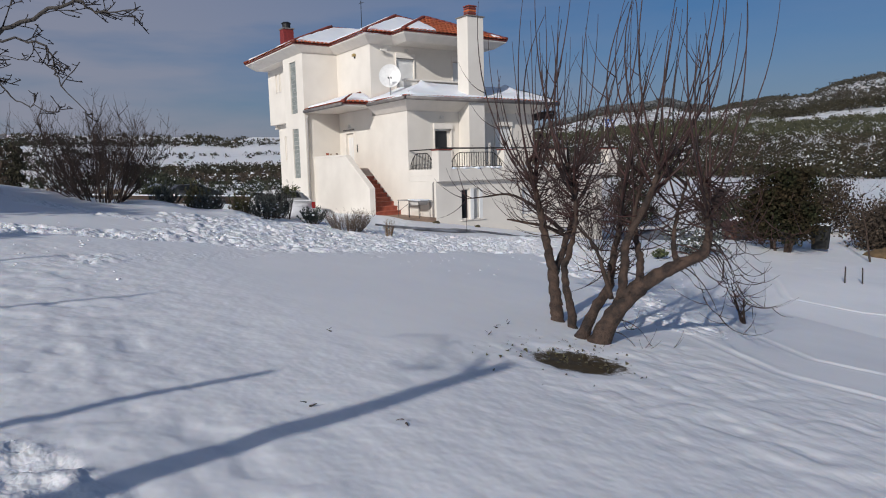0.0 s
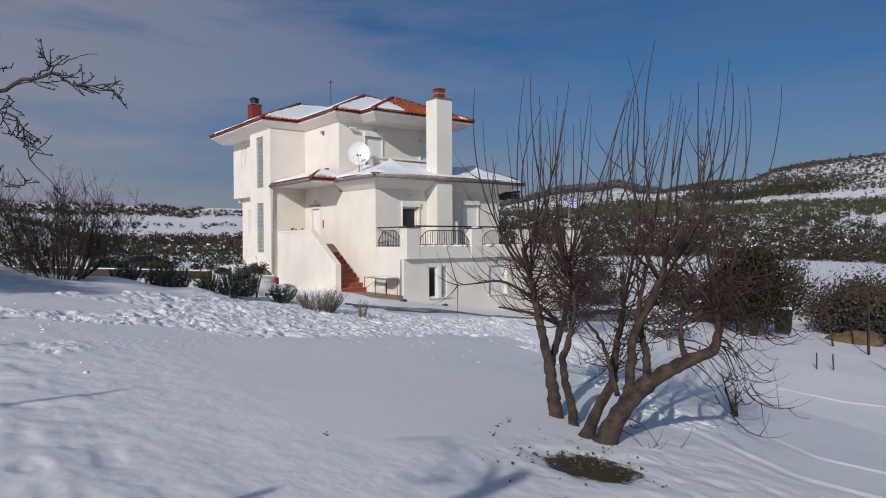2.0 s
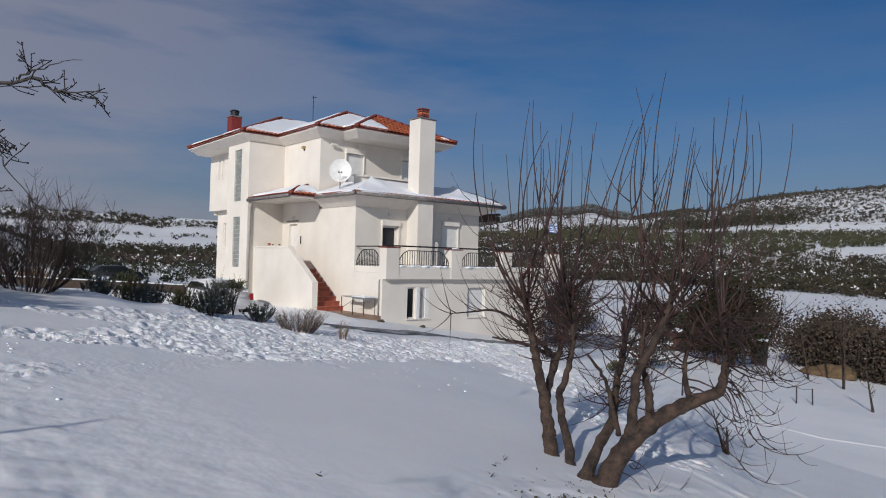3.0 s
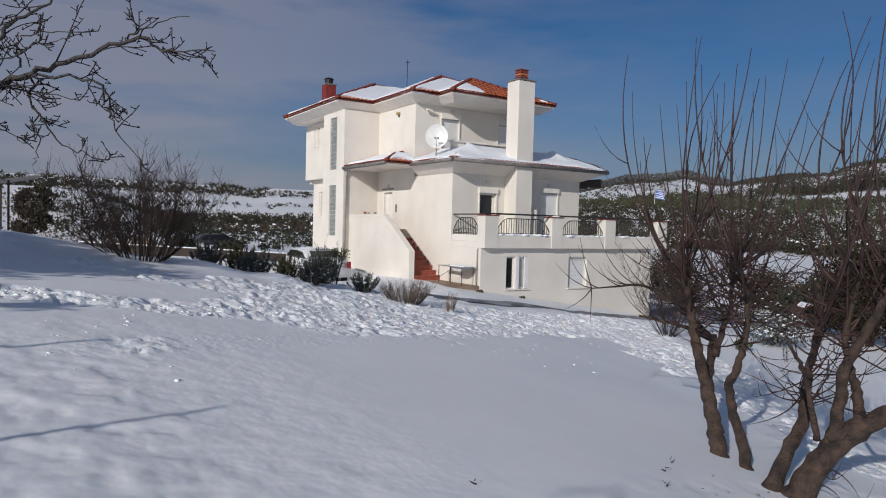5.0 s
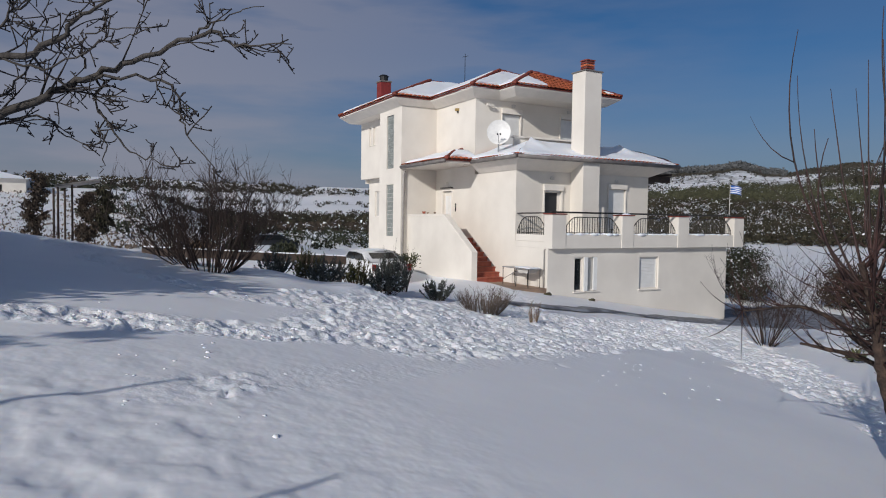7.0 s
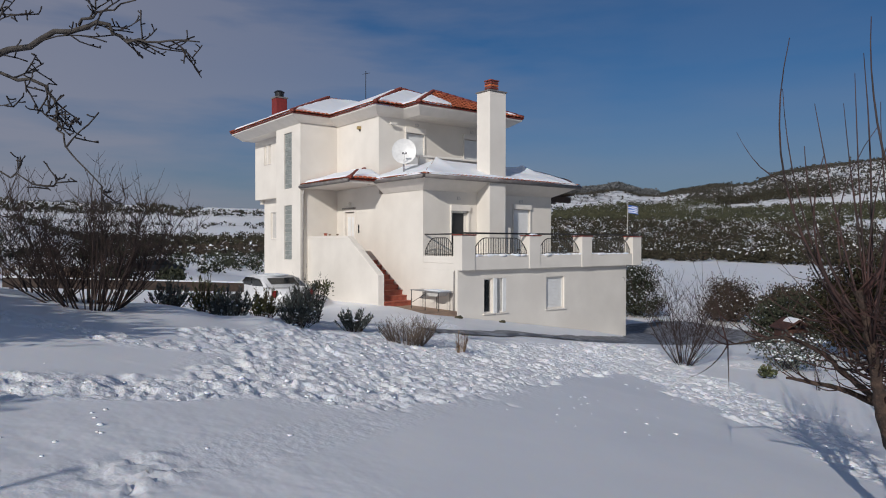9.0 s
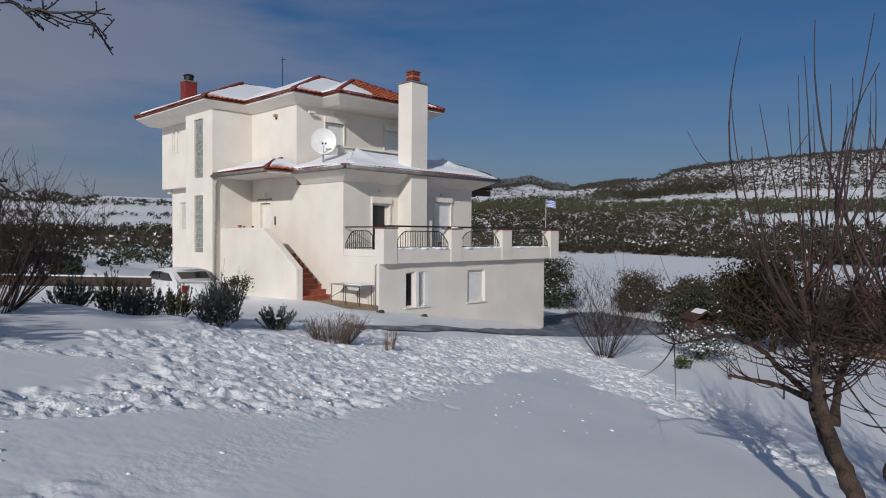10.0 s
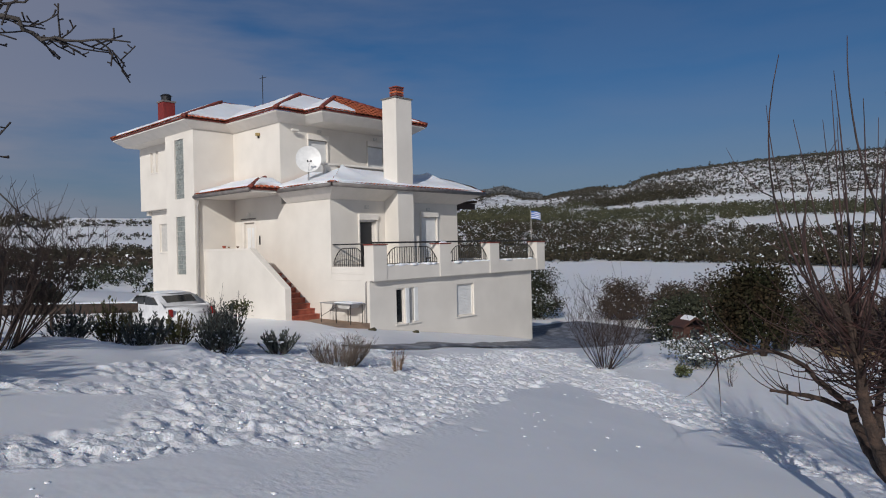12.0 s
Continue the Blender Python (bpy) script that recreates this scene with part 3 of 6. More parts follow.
part("main_floor", box(0.25, 6.29, 0.25, 12.5, 1.4, 1.6), M_GREYW, house)
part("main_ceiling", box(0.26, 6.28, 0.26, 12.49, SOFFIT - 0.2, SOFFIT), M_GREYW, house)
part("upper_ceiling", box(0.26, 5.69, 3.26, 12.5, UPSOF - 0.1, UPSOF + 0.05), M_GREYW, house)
part("basement_wall", wall("y", -2, -1.75, 0, 9.12, -2.4, 1.38, [(1.19, 1.6, -0.16, 1.06), (1.8, 2.24, -0.16, 1.06), (4.3, 5.3, -0.19, 1.03)]), M_WALL, house)
part("basement_stair_wall", wall("x", 0, 0.25, -1.75, 0, -1.2, 1.38), M_WALL, house)
part("basement_side_wall", wall("x", 9.12, 8.87, -1.75, 6.0, -2.6, 1.38), M_WALL, house)

# terrace: slab, raised edge, piers, railings
part("terrace_slab", box(0.005, 9.64, -1.98, -0.004, 1.382, 1.6), M_WALL, house)
part("terrace_slab", box(6.7, 9.64, 0.0, 6.0, 1.382, 1.6), M_WALL, house)
part("terrace_kerb", box(0.005, 9.85, -2.2, -1.98, 1.38, 1.87, 0.01), M_WALL, house)
part("terrace_kerb", box(0.0, 0.2, -1.78, -0.02, 1.602, 1.85, 0.01), M_WALL, house)
part("terrace_kerb", box(9.65, 9.85, -1.97, 6.0, 1.38, 1.87, 0.01), M_WALL, house)


def pier(x0, x1, snow):
    p = part("terrace_pier", box(x0, x1, -2.225, -1.76, 1.376, 2.56, 0.012), M_WALL, house)
    part("cap", box(x0 - 0.03, x1 + 0.03, -2.25, -1.73, 2.56, 2.6, 0.008), M_RIDGE, p, "thin red tile cap")
    if snow:
        bm = bmesh.new()
        bmesh.ops.create_icosphere(bm, subdivisions=3, radius=1)
        for v in bm.verts:
            n = noise.noise(v.co * 2.3 + Vector((x0, 0, 0)))
            v.co = Vector(((x0 + x1) / 2 + v.co.x * (x1 - x0) * 0.5, -1.98 + v.co.y * 0.24, 2.598 + max(0, v.co.z) * (0.07 + 0.05 * n)))
        part("snow_cap", bm, M_ROOFSNOW, p, "soft snow heap", True)


pier(-0.004, 0.6, False)
pier(3.18, 3.76, True)
pier(6.06, 6.66, False)
pier(9.27, 9.86, False)


def railing(a, b, z0, z1, arches):
    """Iron railing with upright bars under an arched band, from a to b."""
    a, b = Vector(a), Vector(b)
    L = (b - a).length
    d = (b - a) / L
    r = thing("railing", "", "")
    r.parent = house
    for k in ("label", "category"):
        if k in r:
            del r[k]
    n = max(3, round(L / 0.115))
    bars = []
    for i in range(n + 1):
        u = L * i / n
        q = a + d * u
        h = z1 - 0.09
        if arches:
            e = min(u, L - u)
            h = z0 + (z1 - z0 - 0.1) * (1 - 0.75 * max(0.0, 1 - e / 0.55) ** 2)
        bars.append(([(q.x, q.y, z0), (q.x, q.y, h)], [0.0135, 0.0135]))
    for bar in bars:
        v, f = tubes([bar], 4)
        obj("bar", mesh_of("bar", v, f, M_IRON), r)
    band = []
    for i in range(25):
        u = L * i / 24
        e = min(u, L - u)
        q = a + d * u
        band.append((q.x, q.y, z0 + (z1 - z0 - 0.1) * (1 - 0.75 * max(0.0, 1 - e / 0.55) ** 2)) if arches else (q.x, q.y, z1 - 0.1))
    v, f = tubes([(band, [0.017] * 25)], 5)
    obj("arched_band", mesh_of("arched_band", v, f, M_IRON), r)
    v, f = tubes([([(a.x, a.y, z0 + 0.06), (b.x, b.y, z0 + 0.06)], [0.012] * 2)], 4)
    obj("bottom_rail", mesh_of("bottom_rail", v, f, M_IRON), r)
    return r


for x0, x1 in ((0.62, 3.16), (3.78, 6.04), (6.68, 9.25)):
    railing((x0, -2.08, 0), (x1, -2.08, 0), 1.87, 2.58, True)
railing((0.08, -0.04, 0), (0.08, -1.75, 0), 1.85, 2.58, True)
part("handrail", box(0.04, 9.83, -2.125, -2.045, 2.612, 2.672, 0.01), M_IRON, house, "black iron handrail")
part("handrail", box(0.05, 0.11, -2.05, -0.02, 2.59, 2.635, 0.008), M_IRON, house, "black iron handrail")
bm = bmesh.new()
for i in range(44):
    x = 0.6 + 8.5 * (i + random.random()) / 44
    s = random.uniform(0.06, 0.15)
    m = Matrix.Translation((x, -2.14 + random.uniform(-0.05, 0.05), 1.87)) @ Matrix.Diagonal((s * 1.7, s * 0.7, s * 0.45, 1))
    bmesh.ops.create_icosphere(bm, subdivisions=1, radius=1, matrix=m)
part("kerb_snow", bm, M_ROOFSNOW, house, "lumps of snow along the terrace edge", True)["kind"] = "stuff"

# stair parapet with a sloped top, stair, landing
PX = -1.4
part("stair_parapet", prism([(0.8, -0.35), (0.8, 1.11), (2.98, 2.49), (6.395, 2.49), (6.395, -0.35)], "x", PX, PX + 0.2), M_WALL, house)
part("parapet_coping", prism([(0.75, 1.085), (0.75, 1.15), (2.965, 2.56), (6.39, 2.56), (6.39, 2.495), (2.99, 2.495)], "x", PX - 0.02, PX + 0.22), M_TRIM, house)
part("parapet_end_post", box(PX - 0.02, PX + 0.22, 0.75, 0.798, -0.2, 1.09), M_TRIM, house)
stair = thing("stair", "", "")
stair.parent = house
for k in ("label", "category"):
    if k in stair:
        del stair[k]
NSTEP = 9
for i in range(NSTEP):
    y = 0.74 + i * 0.29
    part("step", box(PX + 0.22 if i > 0 else PX + 0.24, -0.004, y - 0.03, y + 0.33, 0.178 * (i + 1) - 0.045, 0.178 * (i + 1), 0.008), M_STEP, stair, "terracotta tread" if i == 0 else "")
    part("riser", box(PX + 0.225, -0.006, y, y + 0.3, 0.178 * i - 0.1, 0.178 * (i + 1) - 0.046), M_STEP, stair)
part("landing", box(PX + 0.201, -0.004, 0.74 + NSTEP * 0.29, 6.395, 1.3, 1.6), M_STEP, house)
part("paved_foot", box(-1.7, -0.01, -1.98, 0.715, -0.5, 0.0, 0.01), M_PLINTH, house, "brown paving at the foot of the stair")


def door(x, y, w, z0, z1, axis):
    d = part("door", box(*((0.1, 0.14) if axis == "x" else (x, x + w)), *((y, y + w) if axis == "x" else (0.1, 0.14)), z0, z1), M_TRIM, house, "white panelled entrance door")
    return d


ent = door(0, 4.915, 0.79, 1.62, 3.58, "x")
part("door_panel", box(0.085, 0.1, 5.015, 5.275, 1.8, 3.4, 0.005), M_SHUT, ent)
part("door_panel", box(0.085, 0.1, 5.345, 5.605, 1.8, 3.4, 0.005), M_SHUT, ent)
part("door_frame", wall("x", -0.02, 0.1, 4.8, 5.82, 1.62, 3.72, [(4.915, 5.705, 1.6, 3.6)]), M_TRIM, house)
part("door_canopy", box(-0.1, 0.0, 4.82, 5.8, 3.72, 3.77), M_GUTTER, house)
part("house_number_plaque", box(-0.02, -0.002, 4.5, 4.58, 2.7, 3.05), M_COWL, house, "dark wall plaque beside the door")
part("wall_light", box(-0.12, -0.002, 5.2, 5.32, 3.86, 4.0, 0.02), M_TRIM, house)


def shutter_door(x0, x1, z0, z1, wy, opened, ny=0):
    """Terrace door in a wall facing -y: frame, shutter box above, and a shutter drawn partly down."""
    d = thing("terrace_door", "", "")
    d.parent = house
    for k in ("label", "category"):
        if k in d:
            del d[k]
    part("door_frame", wall("y", wy + 0.08, wy + 0.14, x0, x1, z0, z1, [(x0 + 0.07, x1 - 0.07, z0, z1 - 0.07)]), M_TRIM, d)
    part("shutter_box", box(x0 - 0.06, x1 + 0.06, wy - 0.1, wy - 0.003, z1, z1 + 0.22, 0.01), M_TRIM, d)
    part("guide_rail", box(x0 - 0.05, x0, wy - 0.05, wy - 0.003, z0, z1), M_TRIM, d)
    part("guide_rail", box(x1, x1 + 0.05, wy - 0.05, wy - 0.003, z0, z1), M_TRIM, d)
    bottom = z0 + (z1 - z0) * (1 - opened) if opened < 1 else z0
    zt, sh = z1 - 0.02, 0.055
    n = int((zt - bottom) / sh) if opened < 1 else int((zt - z0) / sh)
    return d, n


def slats(d, x0, x1, wy, z_hi, z_lo):
    n = max(1, int((z_hi - z_lo) / 0.055))
    bm = bmesh.new()
    for i in range(n):
        z = z_hi - i * 0.055
        add_box(bm, x0 + 0.01, x1 - 0.01, wy + 0.04, wy + 0.055, z - 0.05, z)
        add_box(bm, x0 + 0.01, x1 - 0.01, wy + 0.046, wy + 0.055, z - 0.055, z - 0.05)
    part("shutter", bm, M_SHUT, d, "white roller shutter")


d, _ = shutter_door(1.29, 2.1, 1.62, 3.5, 0, 0.9)
slats(d, 1.29, 2.1, 0, 3.5, 3.4)
# Sheet across the doorway, its black replacing the shade of the room.
part("doorway_shade_sheet", box(1.36, 1.99, 0.12, 0.135, 1.64, 3.42), M_DARK, d, "black sheet standing for the shade of the open doorway")
part("door_leaf", box(1.99, 2.03, 0.1, 0.15, 1.64, 3.42), M_TRIM, d)
d, _ = shutter_door(4.48, 5.38, 1.62, 3.66, 0, 0.0)
slats(d, 4.48, 5.38, 0, 3.64, 1.64)
d, _ = shutter_door(1.3, 2.2, 4.8, 6.8, 3.0, 0.0)
slats(d, 1.3, 2.2, 3.0, 6.78, 4.82)
d, _ = shutter_door(4.36, 5.26, 4.8, 6.82, 3.0, 0.0)
slats(d, 4.36, 5.26, 3.0, 6.8, 4.82)
for x, y, z in ((1.66, 0, 3.98), (4.9, 0, 3.98), (1.85, 3.0, 7.16), (4.8, 3.0, 7.16)):
    g = part("vent_grille", box(x - 0.09, x + 0.09, y - 0.025, y - 0.002, z - 0.06, z + 0.06, 0.005), M_GREYW, house)
    for k in range(4):
        part("slat", box(x - 0.075, x + 0.075, y - 0.032, y - 0.025, z - 0.045 + k * 0.026, z - 0.033 + k * 0.026), M_TRIM, g)

# basement windows
for x0, x1, z0, z1, kind in ((1.19, 1.6, -0.16, 1.06, 0), (1.8, 2.24, -0.16, 1.06, 1), (4.3, 5.3, -0.19, 1.03, 2)):
    w = thing("basement_window", "", "")
    w.parent = house
    for k in ("label", "category"):
        if k in w:
            del w[k]
    part("window_frame", wall("y", -1.93, -1.88, x0, x1, z0, z1, [(x0 + 0.05, x1 - 0.05, z0 + 0.05, z1 - 0.05)]), M_TRIM, w)
    part("sill", box(x0 - 0.06, x1 + 0.06, -2.06, -1.93, z0 - 0.04, z0 - 0.002, 0.005), M_TRIM, w)
    if kind == 0:
        part("dark_pane", box(x0 + 0.05, x1 - 0.1, -1.91, -1.9, z0 + 0.05, z1 - 0.05), M_CARG, w, "dark glass pane")
        part("shutter_leaf", box(x1 + 0.0, x1 + 0.16, -2.05, -2.005, z0, z1, 0.005), M_SHUT, w, "folded white shutter")
    elif kind == 1:
        part("curtained_pane", box(x0 + 0.05, x1 - 0.05, -1.91, -1.9, z0 + 0.05, z1 - 0.05), M_GREYW, w, "pale blind behind glass")
        part("shutter_leaf", box(x1 - 0.17, x1 - 0.0, -1.998, -1.94, z0 + 0.01, z1 - 0.01, 0.005), M_SHUT, w, "white shutter")
    else:
        bm = bmesh.new()
        for i in range(21):
            z = z1 - 0.03 - i * 0.055
            add_box(bm, x0 + 0.02, x1 - 0.02, -1.9, -1.885, z - 0.05, z)
        part("shutter", bm, M_SHUT, w, "closed white roller shutter")

# glass-block strips of the tower
for z0, z1, rows in ((1.56, 3.92, 12), (4.65, 7.07, 12)):
    strip = thing("glass_block_window", "", "")
    strip.parent = house
    for k in ("label", "category"):
        if k in strip:
            del strip[k]
    part("mortar", box(-1.68, -1.62, 7.24, 8.04, z0, z1), M_GREYW, strip)
    me = None
    for i in range(rows):
        for j in range(4):
            hz, hy = (z1 - z0) / rows, 0.8 / 4
            if me is None:
                bb = box(-0.012, 0.012, -hy / 2 + 0.008, hy / 2 - 0.008, -hz / 2 + 0.008, hz / 2 - 0.008, 0.006)
                me = bpy.data.meshes.new("glass_block")
                bb.to_mesh(me)
                bb.free()
                me.materials.append(M_GLASSB)
            o = obj("glass_block", me, strip)
            o.location = (-1.69, 7.24 + (j + 0.5) * hy, z0 + (i + 0.5) * hz)

# small windows of the bays
for x, y0, y1, z0, z1 in ((-0.7, 11.12, 11.95, 2.48, 3.78), (-1.1, 11.02, 11.28, 6.1, 7.04), (-1.1, 11.53, 11.8, 6.1, 7.04)):
    w = thing("bay_window", "", "")
    w.parent = house
    for k in ("label", "category"):
        if k in w:
            del w[k]
    part("window_frame", wall("x", x + 0.06, x + 0.1, y0, y1, z0, z1, [(y0 + 0.04, y1 - 0.04, z0 + 0.04, z1 - 0.04)]), M_TRIM, w)
    part("blind", box(x + 0.09, x + 0.11, y0 + 0.04, y1 - 0.04, z0 + 0.04, z1 - 0.04), M_GREYW, w)
    part("sill", box(x - 0.04, x + 0.06, y0 - 0.04, y1 + 0.04, z0 - 0.03, z0 - 0.002), M_TRIM, w)


# ---- roofs ----
def roof_face(host, eave_a, eave_b, z, slope, run, snow=1.0, bare=None, gutter=False, trim_a=1.0, trim_b=1.0, hips=True, over=False, ridge_peak=0.0):
    """One slope of a hipped roof. The eave runs from a to b with the roof on its left; trim 1: hip at that end, 0: straight edge, -1: valley."""
    a, b = Vector((*eave_a, z)), Vector((*eave_b, z))
    L = (b - a).length
    d = (b - a) / L
    n = Vector((-d.y, d.x, 0))
    nz = Vector((-n.x * slope, -n.y * slope, 1)).normalized()
    face = thing("roof_slope", "", "")
    face.parent = host
    for k in ("label", "category"):
        if k in face:
            del face[k]

    def reach(u):
        r = run
        if trim_a > 0:
            r = min(r, u / trim_a)
        if trim_b > 0:
            r = min(r, (L - u) / trim_b)
        return max(r, 0.0)

    def at(u, s, h=0.0):
        return a + d * u + n * s + Vector((0, 0, slope * s)) + nz * h

    # deck under the tiles
    us = sorted({0.0, L, *(u for u in ((run * trim_a) if trim_a > 0 else 0.0, L - ((run * trim_b) if trim_b > 0 else 0.0)) if 0 < u < L)})
    poly = [at(0, 0), at(L, 0)] + [at(u, reach(u)) for u in reversed(us) if reach(u) > 0.01]
    bm = bmesh.new()
    lo = [bm.verts.new(p) for p in poly]
    hi = [bm.verts.new(p - Vector((0, 0, 0.05))) for p in poly]
    bm.faces.new(lo), bm.faces.new(hi[::-1])
    for i in range(len(poly)):
        bm.faces.new((lo[i], hi[i], hi[(i + 1) % len(poly)], lo[(i + 1) % len(poly)]))
    part("deck", bm, M_RIDGE, face)
    # barrel tiles, column by column
    verts, faces = [], []
    cw, tl = 0.2, 0.36
    for c in range(int(L / cw)):
        u = (c + 0.5) * L / int(L / cw)
        top = reach(u)
        k = 0
        while k * tl < top:
            s0, s1 = k * tl - 0.04, min((k + 1) * tl, top)
            base = len(verts)
            for s, h in ((s0, 0.045), (s1, 0.015)):
                for i in range(5):
                    w = math.pi * i / 4
                    verts.append(at(u - math.cos(w) * cw * 0.47, s, h + 0.045 * math.sin(w)))
            for i in range(4):
                faces.append((base + i, base + i + 1, base + 5 + i + 1, base + 5 + i))
            k += 1
    o = obj("tiles", mesh_of("tiles", verts, faces, M_TILE, False), face, "orange-red clay barrel tiles")
    o["kind"] = "stuff"
    # snow blanket
    if snow > 0:
        nu, ns = max(8, int(L / 0.11)), 26
        V, F = [], []
        for i in range(nu + 1):
            u = L * i / nu
            top = reach(u)
            for j in range(ns + 1):
                lo_s = (-0.07 if over else 0.05) + (0.06 if over else 0.22) * (value_noise(np.array(u * 1.3), np.array(z + L), 21) ** 2) * (2 - snow)
                s = lo_s + (max(top - (-0.02 if over else 0.1), lo_s) - lo_s) * j / ns
                q = value_noise(np.array(u * 1.1 + L), np.array(s * 1.3 + z), 11)
                q2 = value_noise(np.array(u * 4 + L), np.array(s * 4 + z), 12)
                edge = min(1.0, j / 2.0, 1.0 if over else (ns - j) / 2.0, i / 2.0, (nu - i) / 2.0, max(0.0, (top - 0.15) / 0.3))
                h = (0.10 + 0.11 * q + 0.03 * q2) * snow * math.sqrt(max(edge, 0.0)) if edge > 0 else 0.0
                if ridge_peak:
                    for pu in (run * max(trim_a, 0), L - run * max(trim_b, 0)):
                        h += ridge_peak * math.exp(-abs(u - pu) / 0.3) * max(0.0, s / run) ** 2 * min(1.0, edge * 3)
                if bare is not None:
                    cut = bare[0] + 0.16 * (value_noise(np.array(s * 3.0), np.array(z), 15) - 0.5)
                    keep = 1.0 - float(sstep(cut - 0.08, cut + 0.08, u)) * (1.0 - float(sstep(bare[1] - 0.12, bare[1] + 0.12, u)))
                    h = h * keep - 0.1 * (1 - keep)
                V.append(at(u, s, h + (0.02 if edge > 0 else -0.04)))
        for i in range(nu):
            for j in range(ns):
                p = i * (ns + 1) + j
                F.append((p, p + ns + 1, p + ns + 2, p + 1))
        obj("snow_blanket", mesh_of("snow_blanket", [tuple(v) for v in V], F, M_ROOFSNOW, True), face, "thick soft snow blanket")
    # hip and edge tiles
    for flag, u0 in ((trim_a, 0.0), (trim_b, L)):
        if flag > 0 and hips:
            top = min(run, L / (trim_a + trim_b) if trim_a > 0 and trim_b > 0 else run)
            p, q = at(u0, 0, 0.05), at(u0 + (top * flag if u0 == 0 else -top * flag), top, 0.06)
            m = max(2, int((q - p).length / 0.33))
            for i in range(m):
                p0, p1 = p.lerp(q, i / m), p.lerp(q, (i + 1.08) / m)
                v, f = tubes([([p0, p1], [0.085, 0.065])], 7)
                obj("hip_tile", mesh_of("hip_tile", v, f, M_RIDGE, True), face)
    if gutter:
        v, f = tubes([([a + n * -0.06 + Vector((0, 0, -0.06)), b + n * -0.06 + Vector((0, 0, -0.06))], [0.075, 0.075])], 8)
        obj("gutter", mesh_of("gutter", v, f, M_GUTTER, True), face, "dark grey gutter")
    return face


EZ = 7.70
upper_roof = obj("upper_roof", None, house, "hipped clay tile roofs under snow")
# wing over the tower
roof_face(upper_roof, (-2.3, 13.1), (-2.3, 6.04), EZ, 0.45, 3.58, 0.62)
roof_face(upper_roof, (-2.3, 6.04), (4.6, 6.04), EZ - 0.003, 0.45, 3.58, 0.62, trim_b=0)
# main block
roof_face(upper_roof, (-0.55, 9.9), (-0.55, 2.39), EZ, 0.45, 3.75, 0.62)
roof_face(upper_roof, (-0.55, 2.39), (6.6, 2.39), EZ, 0.45, 3.58, 0.62)
roof_face(upper_roof, (6.6, 2.39), (6.6, 9.9), EZ, 0.45, 3.58, 0.62)
roof_face(upper_roof, (6.6, 13.1), (-2.3, 13.1), EZ, 0.45, 3.58, 0.62)
# front bay over the balcony
roof_face(upper_roof, (0.75, 4.2), (0.75, 1.34), EZ, 0.45, 2.8, 0.62, trim_a=0)
roof_face(upper_roof, (0.75, 1.34), (6.35, 1.34), EZ, 0.45, 2.8, 0.6, bare=(1.75, 4.9))
roof_face(upper_roof, (6.35, 1.34), (6.35, 4.2), EZ, 0.45, 2.8, 0.62, trim_b=0)


def sloped_soffit(outer, inner, z_out, z_in, edge=0.05):
    """White eave lining: a thin upright edge below the tiles, then slanting down and in to the wall."""
    bm = bmesh.new()
    rings = [[bm.verts.new((x, y, z)) for x, y in poly] for poly, z in ((outer, z_out), (outer, z_out - edge), (inner, z_in))]
    n = len(outer)
    for a, b in zip(rings[:-1], rings[1:]):
        for i in range(n):
            bm.faces.new((a[i], a[(i + 1) % n], b[(i + 1) % n], b[i]))
    bm.faces.new(rings[0])
    bm.faces.new(rings[-1][::-1])
    return part("eave_soffit", bm, M_TRIM, house, "white slanting eave soffit")


sloped_soffit(((-2.26, 13.06), (-2.26, 6.08), (-0.51, 6.08), (-0.51, 2.43), (0.79, 2.43), (0.79, 1.38), (6.31, 1.38), (6.31, 2.43), (6.56, 2.43), (6.56, 13.06)),
              ((-1.76, 12.97), (-1.76, 6.45), (-0.06, 6.45), (-0.06, 2.97), (1.15, 2.97), (1.15, 1.8), (5.9, 1.8), (5.9, 2.97), (6.0, 2.97), (6.0, 12.97)), EZ - 0.055, UPSOF)

LZ = 4.70
lower_roof = obj("lower_roof", None, house, "lower hipped tile roof under thick snow")
roof_face(lower_roof, (-0.5, 3.0), (-0.5, -0.78), LZ, 0.37, 1.72, 0.55, gutter=True, trim_a=0, hips=False, over=True)
roof_face(lower_roof, (-0.5, -0.78), (7.55, -0.78), LZ, 0.37, 1.72, 0.6, gutter=True, hips=False, over=True, ridge_peak=0.2)
roof_face(lower_roof, (7.55, -0.78), (7.55, 4.0), LZ, 0.37, 1.72, 0.8, gutter=True, trim_b=0, hips=False, over=True)
roof_face(lower_roof, (-1.72, 6.38), (-1.72, 2.3), LZ, 0.33, 1.72, 0.6, gutter=True, trim_a=0, trim_b=1)
roof_face(lower_roof, (-1.72, 2.3), (-0.2, 2.3), LZ, 0.45, 0.8, 0.9, trim_b=-1)
sloped_soffit(((-0.46, 2.6), (-0.46, -0.74), (7.5, -0.74), (7.5, 6.0), (6.7, 6.0), (6.7, 2.6)), ((-0.03, 2.6), (-0.03, -0.03), (6.69, -0.03), (6.69, 6.0), (6.68, 6.0), (6.68, 2.6)), LZ - 0.055, SOFFIT)
part("porch_ceiling", box(-1.66, -0.004, 2.36, 6.38, LZ - 0.13, LZ - 0.056), M_TRIM, house, "white porch ceiling")
for i, y in enumerate((0.7, 1.6, 2.5)):
    part("pergola_beam", box(6.6, 8.7, y, y + 0.16, 4.1, 4.36), M_WOODD, house, "dark timber pergola beam")
